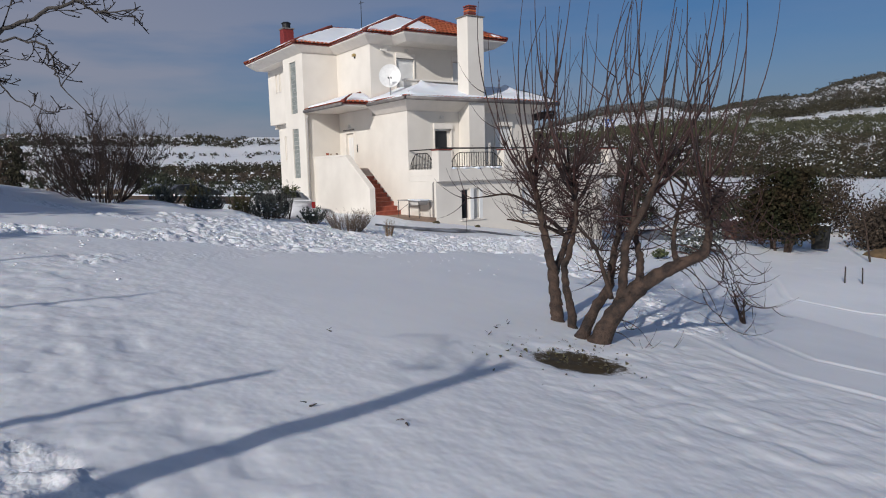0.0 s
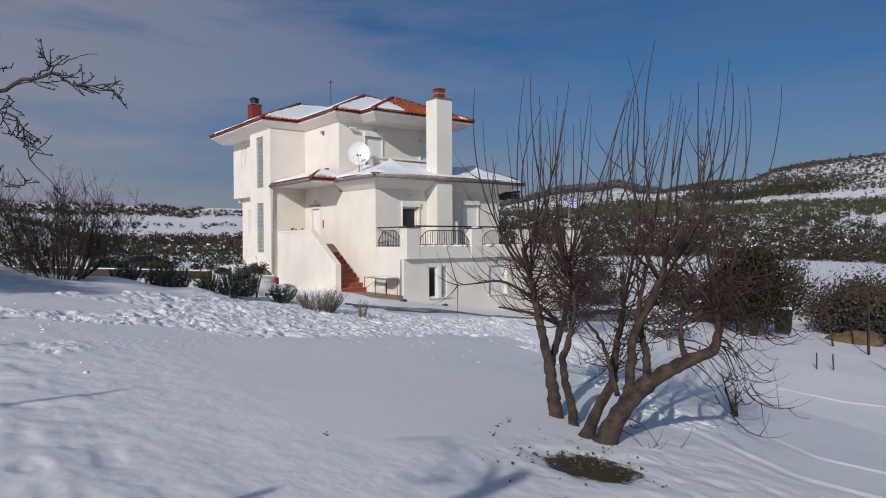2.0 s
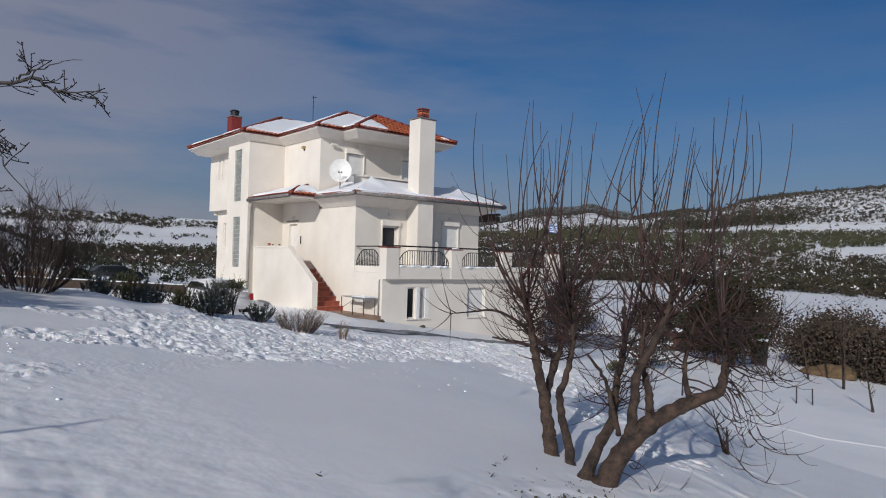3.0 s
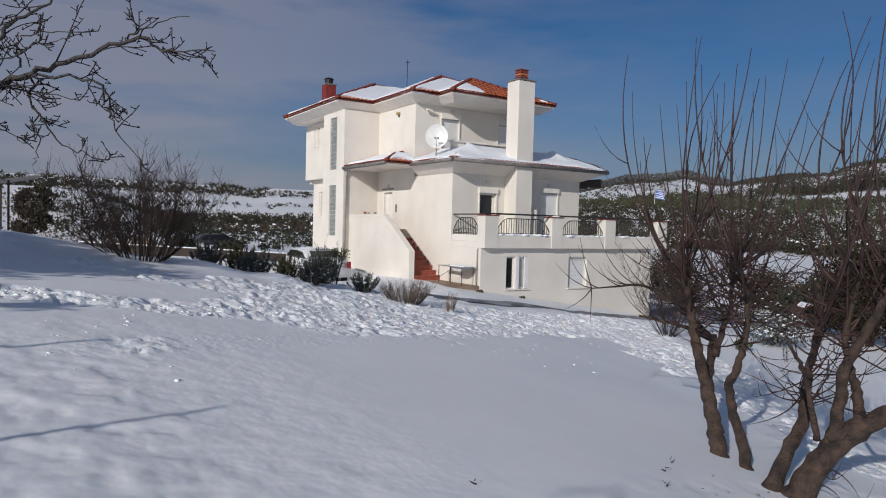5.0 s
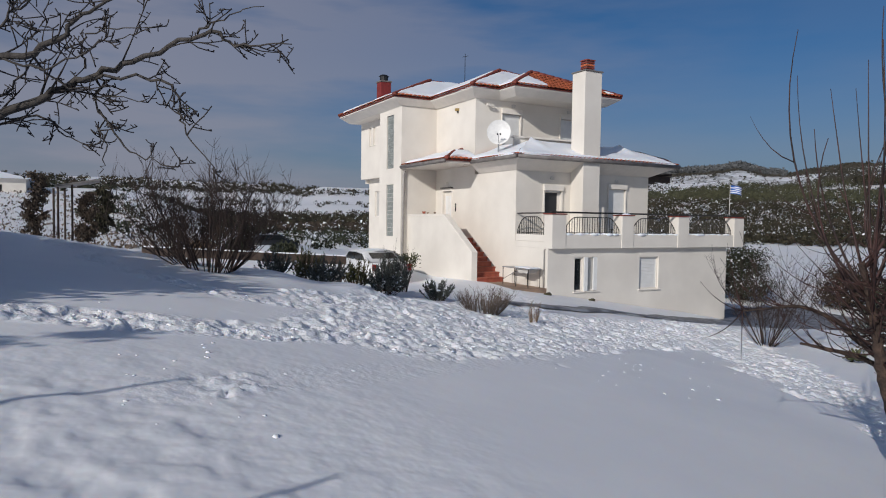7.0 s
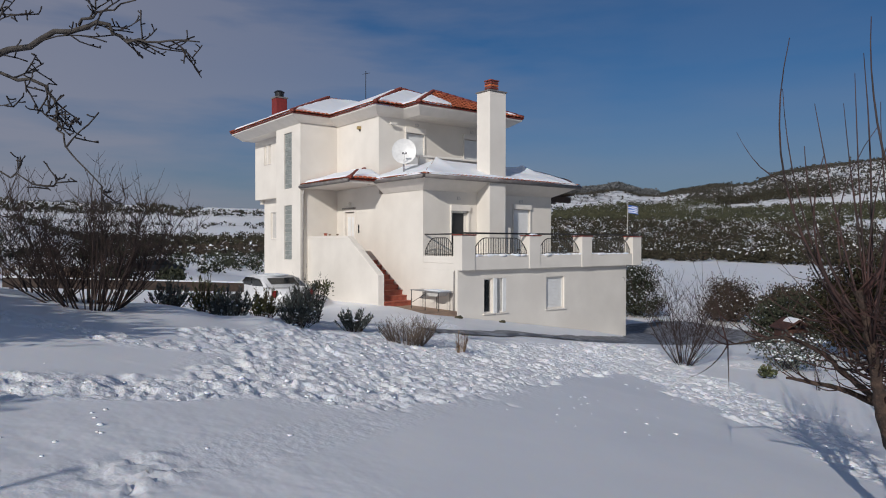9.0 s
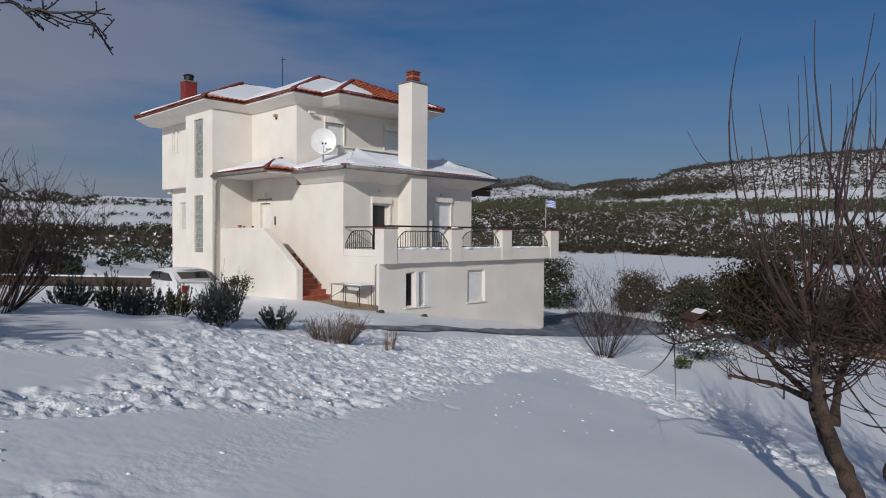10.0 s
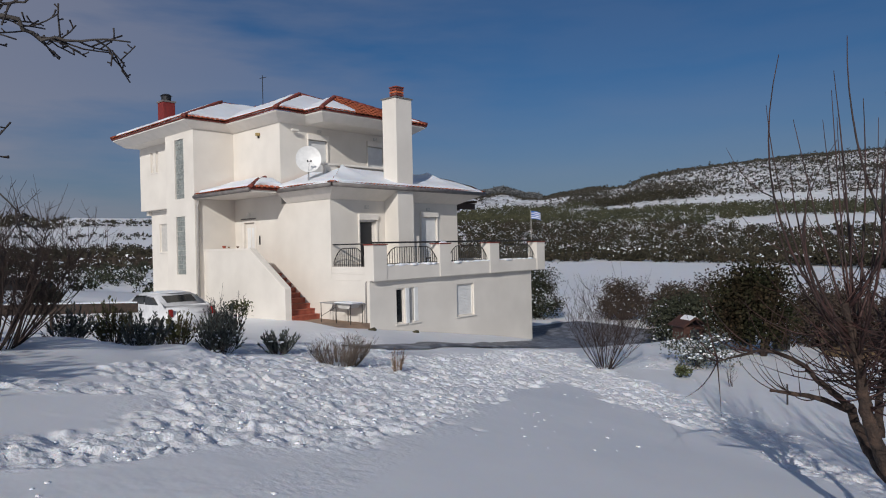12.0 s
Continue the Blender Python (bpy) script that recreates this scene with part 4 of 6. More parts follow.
part("pergola_beam", box(8.2, 8.36, 0.3, 4.0, 4.36, 4.46), M_WOODD, house, "dark timber pergola beam")

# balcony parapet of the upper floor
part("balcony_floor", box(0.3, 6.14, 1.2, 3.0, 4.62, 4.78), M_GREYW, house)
part("balcony_parapet", wall("y", 1.05, 1.2, 0.62, 4.6, 4.7, 5.56), M_WALL, house)
part("parapet_coping", box(0.56, 4.66, 0.98, 1.26, 5.562, 5.64, 0.01), M_TRIM, house)
part("balcony_parapet", wall("x", 4.6, 4.45, 1.2, 3.0, 4.7, 5.56), M_WALL, house)

# chimneys
ch = part("front_chimney", box(2.54, 3.36, -0.75, -0.003, 1.602, 8.02, 0.012), M_WALL, house, "tall white rendered chimney")
part("cap_slab", box(2.5, 3.4, -0.79, 0.04, 8.02, 8.07, 0.008), M_GUTTER, ch)
for i in range(4):
    part("brick_course", box(2.76, 3.16, -0.55, -0.19, 8.072 + i * 0.1, 8.145 + i * 0.1, 0.008), M_TILE if i % 2 == 0 else M_RIDGE, ch, "red brick chimney pot")
    part("joint", box(2.79, 3.13, -0.52, -0.22, 8.145 + i * 0.1, 8.172 + i * 0.1), M_GUTTER, ch)
part("top_brick", box(2.74, 3.18, -0.57, -0.17, 8.472, 8.52, 0.01), M_RIDGE, ch)
part("hearth_shoulder", box(3.362, 3.78, -0.6, -0.003, 1.602, 2.9, 0.01), M_WALL, house)
rc = part("rear_chimney", box(-0.82, -0.26, 11.0, 11.55, 8.0, 9.32, 0.01), M_REDCH, house, "red chimney with a dark cowl")
part("collar", box(-0.86, -0.22, 10.96, 11.59, 9.32, 9.39, 0.01), M_GUTTER, rc)
bm = bmesh.new()
bmesh.ops.create_cone(bm, segments=16, radius1=0.2, radius2=0.22, depth=0.3, cap_ends=True, matrix=Matrix.Translation((-0.54, 11.28, 9.5)))
bmesh.ops.create_cone(bm, segments=16, radius1=0.27, radius2=0.16, depth=0.08, cap_ends=True, matrix=Matrix.Translation((-0.54, 11.28, 9.68)))
part("cowl", bm, M_COWL, rc, "black metal cowl", False)

# pipes, lamps and camera on the walls
for pts, r in (([(-1.62, 6.3, 4.5), (-1.66, 6.33, 4.3), (-1.68, 6.33, 0.2)], 0.05), ([(0.0, -1.85, 1.36), (-0.05, -1.85, 1.3), (-0.05, -1.85, -0.1)], 0.022)):
    v, f = tubes([(pts, [r] * len(pts))], 8)
    obj("downpipe", mesh_of("downpipe", v, f, M_PIPE, True), house)
fl = part("floodlight", box(-0.14, -0.003, 4.35, 4.5, 6.98, 7.1, 0.01), M_LAMPY, house, "small yellow floodlight")
part("bracket", box(-0.06, -0.002, 4.4, 4.45, 6.9, 6.98), M_COWL, fl)
cc = part("wall_camera", box(0.42, 0.75, 2.78, 2.88, 7.02, 7.12, 0.02), M_TRIM, house, "small white wall camera")
part("arm", box(0.55, 0.62, 2.88, 2.998, 7.05, 7.1), M_PIPE, cc)
v, f = tubes([([(-1.35, 3.3, 2.585), (-1.36, 3.3, 2.75)], [0.012, 0.008])], 5)

# satellite dish on the lower roof
dish = thing("satellite_dish", "white round satellite dish on a short mast on the roof", "satellite dish", at=(-0.16, 1.0, 4.9))
v, f = tubes([([(0, 0, -0.05), (0, 0, 0.78)], [0.03, 0.03])], 8)
obj("mast", mesh_of("mast", v, f, M_GALV, True), dish)
bm = bmesh.new()
rings = 7
prev = None
for i in range(rings + 1):
    r = 0.45 * i / rings
    ring = [bm.verts.new((r * math.cos(k * math.pi / 16), r * math.sin(k * math.pi / 16) * 1.06, 0.42 * r * r - 0.04)) for k in range(32)] if i else [bm.verts.new((0, 0, -0.05))]
    if prev is not None:
        for k in range(32):
            if len(prev) == 1:
                bm.faces.new((prev[0], ring[k], ring[(k + 1) % 32]))
            else:
                bm.faces.new((prev[k], ring[k], ring[(k + 1) % 32], prev[(k + 1) % 32]))
    prev = ring
face_dir = Vector((-0.56, -0.8, 0.12)).normalized()
turn = face_dir.to_track_quat("Z", "Y").to_matrix().to_4x4()
bm.transform(Matrix.Translation((-0.06, -0.1, 0.78)) @ turn)
part("reflector", bm, M_DISH, dish, "", True)
hub = Vector((-0.06, -0.1, 0.78))
tip = hub + face_dir * 0.42 + Vector((0.02, 0, -0.16))
v, f = tubes([([hub + Vector((0, 0, -0.42)) + face_dir * 0.1, tip], [0.012, 0.012])], 6)
obj("feed_arm", mesh_of("feed_arm", v, f, M_GALV, True), dish)
for k in (-0.05, 0.06):
    side = turn.to_3x3() @ Vector((1, 0, 0))
    v, f = tubes([([tip + side * k, tip + side * k - face_dir * 0.1], [0.03, 0.03])], 8)
    obj("receiver_head", mesh_of("receiver_head", v, f, M_COWL, True), dish)

# antenna
ant = thing("tv_antenna", "thin metal television antenna on the roof", "antenna", at=(1.2, 6.0, 8.05))
v, f = tubes([([(0, 0, 0), (0, 0, 1.85)], [0.018, 0.014])], 6)
obj("mast", mesh_of("mast", v, f, M_COWL), ant)
v, f = tubes([([(-0.1, 0, 1.7), (0.16, 0.05, 1.78)], [0.012, 0.012])], 5)
obj("boom", mesh_of("boom", v, f, M_COWL), ant)
for k in range(4):
    x = -0.08 + k * 0.07
    v, f = tubes([([(x, -0.12, 1.71 + k * 0.02), (x, 0.12, 1.71 + k * 0.02)], [0.006, 0.006])], 4)
    obj("element", mesh_of("element", v, f, M_COWL), ant)

# flag on the terrace
flag = thing("flag", "small blue and white striped flag on a pale pole", "flag", at=(9.35, -1.88, 1.6))
v, f = tubes([([(0, 0, 0), (0.1, 0.05, 2.35)], [0.018, 0.014])], 6)
obj("pole", mesh_of("pole", v, f, M_GREYW, True), flag)
W, H = 0.52, 0.34


def cloth(u, w):
    return Vector((0.1 + u * 0.82 + 0.0, 0.05 - u * 0.45 + 0.05 * math.sin(u * 13), 2.32 - w - u * 0.12 + 0.02 * math.sin(u * 9)))


for k in range(9):
    bm = bmesh.new()
    cols = [[bm.verts.new(cloth(W * i / 10, H * (k + e) / 9)) for e in (0, 1)] for i in range(11)]
    for i in range(10):
        if k < 5 and i < 4:
            continue
        bm.faces.new((cols[i][0], cols[i + 1][0], cols[i + 1][1], cols[i][1]))
    part("stripe", bm, M_BLUE if k % 2 == 0 else M_WHITE, flag, "blue stripe" if k % 2 == 0 else "white stripe")
for name, ws in (("canton", (0.0, 0.074, 0.115, 0.189)), ("cross", (0.074, 0.115))):
    bm = bmesh.new()
    for i in range(4):
        for w0, w1 in (((0.0, 0.074), (0.115, 0.189)) if name == "canton" else ((0.074, 0.115),)):
            bm.faces.new([bm.verts.new(cloth(W * q / 10, w)) for q, w in ((i, w0), (i + 1, w0), (i + 1, w1), (i, w1))])
    part(name, bm, M_BLUE if name == "canton" else M_WHITE, flag)
# ---- driveway ----
def drape(name, line, widths, lift, mat, label, category, seed):
    """A worn strip that follows the ground along a line, with ragged edges."""
    pts = smooth_path([(x, y, 0) for x, y in line], 14)
    wid = np.interp(np.linspace(0, 1, len(pts)), np.linspace(0, 1, len(widths)), widths)
    V, F, n = [], [], 9
    for i, p in enumerate(pts):
        d = (pts[min(i + 1, len(pts) - 1)] - pts[max(i - 1, 0)]).normalized()
        s = Vector((-d.y, d.x, 0))
        for j in range(n):
            f = j / (n - 1) * 2 - 1
            rag = 0.35 * (float(value_noise(np.array(i * 0.55), np.array(float(seed + (j > 4))), seed)) - 0.5)
            q = p + s * (f * (wid[i] / 2 + rag))
            V.append((q.x, q.y, gz(q.x, q.y) + lift + float(relief(np.array(q.x), np.array(q.y))) * 0.6 - 0.05 * (abs(f) > 0.99)))
    for i in range(len(pts) - 1):
        for j in range(n - 1):
            F.append((i * n + j, (i + 1) * n + j, (i + 1) * n + j + 1, i * n + j + 1))
    return tagged(new(name, mesh_of(name, V, F, mat, True)), label, category, kind="structure")


drape("driveway", [(-5.6, -7.6), (-2.0, -6.9), (1.5, -5.6), (4.5, -4.8), (8.0, -4.2), (12.0, -2.4), (16.0, -0.8), (20.0, -0.6)], [0.35, 0.8, 1.0, 1.3, 2.2, 5.0, 7.5, 6.0], 0.08, M_ASPH, "wet dark driveway with slush between snow banks", "driveway", 31)


# ---- trees and bushes ----
R = random.Random(11)


def twig(p, d, length, r0, bend, n=5, wob=0.12, rng=R):
    """Points and radii of one shoot from p along d, bent by the vector bend over its length."""
    p, d = Vector(p), Vector(d).normalized()
    pts, rad = [p.copy()], [r0]
    for i in range(n):
        d = (d + Vector(bend) / n + Vector((rng.gauss(0, wob), rng.gauss(0, wob), rng.gauss(0, wob))) / n).normalized()
        p = p + d * (length / n)
        pts.append(p.copy())
        rad.append(max(r0 * (1 - 0.85 * (i + 1) / n), 0.0016))
    return pts, rad


def along(limb, f):
    pts, rad = limb
    k = f * (len(pts) - 1)
    i = min(int(k), len(pts) - 2)
    return Vector(pts[i]).lerp(Vector(pts[i + 1]), k - i), rad[i]


# the many-stemmed fruit tree beside the path
FIG = Vector((-8.98, -18.45, gz(-8.98, -18.45)))
fruit = thing("fruit_tree", "bare many-stemmed fig tree with long upright shoots in snow", "tree", at=tuple(FIG))
UA, VA = Vector((0.761, -0.649, 0)), Vector((0.649, 0.761, 0))


def limb(points, r0, r1, n=5):
    pts = smooth_path(points, n)
    m = len(pts) - 1
    return pts, [r0 + (r1 - r0) * i / m for i in range(m + 1)]


def stem(r0, r1, *places):
    """A limb of the tree through places in the garden."""
    return limb([Vector(q) - FIG for q in places], r0, r1, 6)


# the rear pair of stems, with a dead stub that holds snow
a1 = stem(0.093, 0.068, (-8.92, -18.1, 0.05), (-8.85, -17.98, 0.3), (-8.77, -17.88, 0.47), (-8.66, -17.72, 0.72))
a2 = stem(0.066, 0.03, (-8.67, -17.74, 0.68), (-8.64, -17.6, 1.0), (-8.66, -17.54, 1.3), (-8.73, -17.52, 1.6), (-8.8, -17.46, 2.0))
a3 = stem(0.056, 0.04, (-8.64, -17.72, 0.68), (-8.27, -17.47, 0.86), (-8.0, -17.3, 1.1))
a4 = stem(0.042, 0.016, (-8.36, -17.58, 0.95), (-8.22, -17.56, 1.2), (-8.16, -17.6, 1.5), (-8.2, -17.6, 1.85))
a5 = stem(0.032, 0.012, (-8.1, -17.36, 1.05), (-8.24, -17.16, 1.16), (-8.45, -17.02, 1.22), (-8.66, -16.9, 1.27))
a6 = stem(0.032, 0.006, (-8.12, -17.34, 1.1), (-8.3, -17.15, 1.33), (-8.46, -17.06, 1.48), (-8.62, -16.86, 1.58), (-8.85, -16.74, 1.56), (-9.1, -16.65, 1.54))
b1 = stem(0.06, 0.042, (-8.98, -18.38, 0.08), (-8.9, -18.26, 0.35), (-8.82, -18.1, 0.6), (-8.76, -18.0, 0.82))
b2 = stem(0.044, 0.02, (-8.765, -18.01, 0.8), (-8.75, -18.08, 1.0), (-8.7, -18.12, 1.3), (-8.68, -18.08, 1.65), (-8.72, -18.0, 1.95))
d1 = stem(0.068, 0.026, (-9.22, -18.68, 0.14), (-9.0, -18.7, 0.48), (-8.8, -18.69, 0.67), (-8.72, -18.66, 0.85), (-8.65, -18.64, 1.05), (-8.6, -18.67, 1.35), (-8.56, -18.64, 1.75))
e1 = stem(0.125, 0.052, (-9.12, -18.8, 0.06), (-9.03, -18.9, 0.36), (-8.92, -19.02, 0.6), (-8.78, -19.24, 0.84), (-8.66, -19.45, 0.98), (-8.54, -19.62, 1.08))
e2 = stem(0.055, 0.022, (-8.56, -19.6, 1.06), (-8.53, -19.65, 1.22), (-8.58, -19.68, 1.45), (-8.62, -19.64, 1.8))
e3 = stem(0.056, 0.026, (-8.95, -18.98, 0.56), (-8.98, -19.05, 0.9), (-8.98, -19.08, 1.2), (-8.86, -19.18, 1.5), (-8.8, -19.26, 1.75), (-8.76, -19.28, 2.0))
e4 = stem(0.056, 0.02, (-8.98, -19.0, 0.64), (-8.86, -19.12, 0.8), (-8.76, -19.06, 0.98), (-8.71, -18.97, 1.17), (-8.72, -18.95, 1.45), (-8.64, -19.0, 1.85))
e5 = stem(0.03, 0.012, (-9.0, -18.92, 0.62), (-9.12, -18.92, 0.9), (-9.25, -18.93, 1.15), (-9.58, -19.0, 1.4))
e6 = stem(0.034, 0.014, (-8.68, -19.42, 0.98), (-8.6, -19.32, 1.15), (-8.5, -19.28, 1.4), (-8.46, -19.36, 1.75))
TRUNK_STEMS, UPPER_STEMS = (a1, b1, d1, e1), (a2, a3, a4, a5, a6, b2, e2, e3, e4, e5, e6)
for name, group in (("trunk", TRUNK_STEMS), ("limb", UPPER_STEMS)):
    for pts, rad in group:
        m = len(rad)
        rad = [r * 0.86 * (1.0 + 0.07 * math.sin(k * 2.1 + r * 90) + R.uniform(-0.05, 0.05)) for k, r in enumerate(rad)]
        if name == "trunk":
            rad = [r * (1 + 0.22 * max(0.0, 1 - k / 4)) for k, r in enumerate(rad)]
        pts = [p + Vector((R.gauss(0, 0.005), R.gauss(0, 0.005), 0)) for p in pts]
        v, f = tubes([(pts, rad)], 12)
        obj(name, mesh_of(name, v, f, M_BARK, True), fruit, "furrowed grey-brown bark" if name == "trunk" else "")
shoots, small = [], []
# long upright shoots in two sheaves, the rear stems and the leaning trunk
for src, count in ((a2, 15), (b2, 12), (a4, 7), (d1, 6), (e3, 13), (e4, 6), (e2, 7), (e6, 5)):
    for k in range(count):
        p, r = along(src, R.uniform(0.62, 1.0))
        fan = R.gauss(0, 0.1)
        rear = src in (a2, b2, a4)
        out = Vector((0, 0, 1)) + UA * (fan + (0.06 if rear else 0.17)) + VA * R.gauss(0, 0.1)
        first = out * 0.8 + UA * R.gauss(0, 0.6) + VA * R.gauss(0, 0.6)
        ln = min(R.uniform(1.3, 2.6), max(0.6, 3.55 - p.z + R.gauss(0, 0.22)))
        s = twig(p, first, ln, R.uniform(0.0095, 0.0145), out * 1.35 - first * 0.95, 11, 0.1)
        shoots.append((s[0], [s[1][0] * (1 - 0.072 * q) for q in range(len(s[1]))]))
        for q in range(R.randint(1, 3)):
            pp, rr = along(s, R.uniform(0.1, 0.55))
            small.append(twig(pp, Vector((R.gauss(0, 0.7), R.gauss(0, 0.7), 0.5)), R.uniform(0.15, 0.6), 0.006, (0, 0, 1.2), 5, 0.15))
for k in range(300):  # short arched twigs
    src = R.choice((a2, a2, a2, a4, a4, b2, b2, b2, d1, d1, e2, e2, e3, e4, e6))
    p, r = along(src, R.uniform(0.4, 1.0))
    a = R.uniform(0, 6.28)
    d = Vector((math.cos(a), math.sin(a), R.gauss(0.0, 0.45)))
    s = twig(p, d, R.uniform(0.25, 0.9), R.uniform(0.0065, 0.010), (R.gauss(0, 0.5), R.gauss(0, 0.5), R.uniform(0.3, 2.0)), 7, 0.2)
    small.append(s)
    for q in range(2):
        pp, rr = along(s, R.uniform(0.3, 0.9))
        small.append(twig(pp, Vector((R.gauss(0, 1), R.gauss(0, 1), R.gauss(0.1, 0.6))), R.uniform(0.1, 0.4), 0.0048, (0, 0, 0.8), 4, 0.2))
for k in range(34):  # shoots that hang from the leaning trunk and turn up at the tip
    p, r = along(R.choice((e1, e2, e2, e6)), R.uniform(0.7, 1.0) if k % 3 else R.uniform(0.1, 0.4))
    d = UA * R.uniform(0.3, 1.0) + VA * R.gauss(0, 0.5) + Vector((0, 0, R.uniform(-0.2, 0.4)))
    ln = R.uniform(0.5, 1.25)
    s = twig(p, d, ln * 0.6, R.uniform(0.007, 0.0105), (0, 0, -1.7), 6, 0.12)
    e = s[0][-1] - s[0][-2]
    s2 = twig(s[0][-1], e, ln * 0.55, 0.006, (R.gauss(0.3, 0.3), R.gauss(-0.2, 0.3), 1.9), 6, 0.1)
    small += [s, s2]
    for q in range(2):
        pp, rr = along(s2, R.uniform(0.1, 0.9))
        small.append(twig(pp, Vector((R.gauss(0.3, 0.7), R.gauss(0, 0.7), R.gauss(0, 0.6))), R.uniform(0.15, 0.4), 0.0045, (0, 0, 1.0), 4, 0.2))
for src in (a5, a6, a5, a6, a2, b2):  # upturned shoots on the low limbs away from the path
    for k in range(4):
        p, r = along(src, R.uniform(0.3, 0.95))
        d = -UA * R.uniform(0.3, 0.9) + VA * R.gauss(0, 0.3) + Vector((0, 0, R.uniform(-0.4, 0.2)))
        small.append(twig(p, d, R.uniform(0.35, 0.85), 0.007, (0, 0, 1.7), 8, 0.1))
tip = along(a6, 1.0)[0]
for d, ln, bend in (((-0.45, 0.1, -0.7), 0.45, (-0.3, 0.2, 0.7)), ((-0.1, -0.1, -1.0), 0.42, (0, 0, -0.1)), ((-0.7, 0.2, 0.1), 0.5, (0, 0, 0.8)), ((-0.2, 0.1, 0.6), 0.6, (0, 0, 0.6))):
    small.append(twig(tip, d, ln, 0.007, bend, 6, 0.06))
v, f = tubes(shoots, 5)
o = obj("shoot_crown", mesh_of("shoot_crown", v, f, M_TWIG, True), fruit, "long upright red-brown shoots")
o["kind"] = "stuff"
v, f = tubes(small, 3)
o = obj("twig_crown", mesh_of("twig_crown", v, f, M_TWIG, True), fruit, "dense tangle of thin twigs")
o["kind"] = "stuff"
for p, s in ((along(a3, 1.0)[0] + Vector((0.0, 0.0, 0.02)), 0.05), (along(e1, 0.45)[0] + Vector((0, 0, 0.085)), 0.035)):
    bm = bmesh.new()
    bmesh.ops.create_icosphere(bm, subdivisions=2, radius=s, matrix=Matrix.Translation(p) @ Matrix.Diagonal((1.3, 1, 0.6, 1)))
    part("snow_pocket", bm, M_ROOFSNOW, fruit, "snow caught in a fork", True)


def orchard_tree(at, height, seed, limbs, label, name="walnut_tree"):
    """A tree with one trunk and given main limbs (lists of points from the trunk), covered with side twigs."""
    rng = random.Random(seed)
    t = thing(name, label, "tree", at=at)
    tw = []
    for i, (pts, r0, r1) in enumerate(limbs):
        lb = limb([Vector(p) for p in pts], r0, r1, 6)
        pts2 = [p + Vector((rng.gauss(0, 0.02), rng.gauss(0, 0.02), rng.gauss(0, 0.02))) for p in lb[0]]
        v, f = tubes([(pts2, lb[1])], 9)
        obj("trunk" if i == 0 else "limb", mesh_of("limb", v, f, M_WALNUT, True), t)
        if i == 0:
            continue
        length = sum((pts2[k + 1] - pts2[k]).length for k in range(len(pts2) - 1))
        fine = min(1.0, max(0.4, r0 / 0.04))
        for k in range(int(length * 4.6)):
            fpos = rng.uniform(0.12, 1.0)
            if fpos > 0.68 and rng.random() < 0.5:
                continue
            p, r = along((pts2, lb[1]), fpos)
            tang = (along((pts2, lb[1]), min(1, fpos + 0.05))[0] - p)
            tang = tang.normalized() if tang.length > 1e-6 else Vector((1, 0, 0))
            d = tang * 0.8 + Vector((rng.gauss(0, 0.6), rng.gauss(0, 0.6), rng.gauss(0, 0.6)))
            droop = -0.7 if rng.random() < 0.5 else 0.5
            s = twig(p, d, rng.uniform(0.2, 0.85) * (1.15 - 0.5 * fpos) * fine, max(0.010, r * 0.35), (0, 0, droop), 6, 0.2, rng)
            tw.append((s[0], [max(q, 0.0062) for q in s[1]]))
            for q in range(rng.randint(2, 4)):
                pp, rr = along(s, rng.uniform(0.25, 1.0))
                dd = (s[0][-1] - s[0][0]).normalized() * 0.7 + Vector((rng.gauss(0, 0.8), rng.gauss(0, 0.8), rng.gauss(0.1, 0.7)))
                s2 = twig(pp, dd, rng.uniform(0.1, 0.34) * (0.5 + 0.5 * fine), 0.0055, (0, 0, rng.uniform(-0.3, 0.6)), 3, 0.25, rng)
                tw.append((s2[0], [0.0075, 0.0068, 0.006, 0.007]))
                for w in range(2):
                    p3, r3 = along(s2, rng.uniform(0.4, 1.0))
                    s3 = twig(p3, Vector((rng.gauss(0, 1), rng.gauss(0, 1), rng.gauss(0.4, 0.7))), rng.uniform(0.03, 0.09), 0.0048, (0, 0, 0.3), 2, 0.2, rng)
                    tw.append((s3[0], [0.006, 0.0055, 0.0075]))
    v, f = tubes(tw, 4)
    o = obj("crown", mesh_of("crown", v, f, M_TWIGD, True), t, "knobbly dark twigs")
    o["kind"] = "stuff"
    return t


# tree whose limb hangs over the path from the left
BA = Vector((-17.2, -10.8, gz(-17.2, -10.8)))


def wa(*pts):
    return [Vector(p) - BA for p in pts]


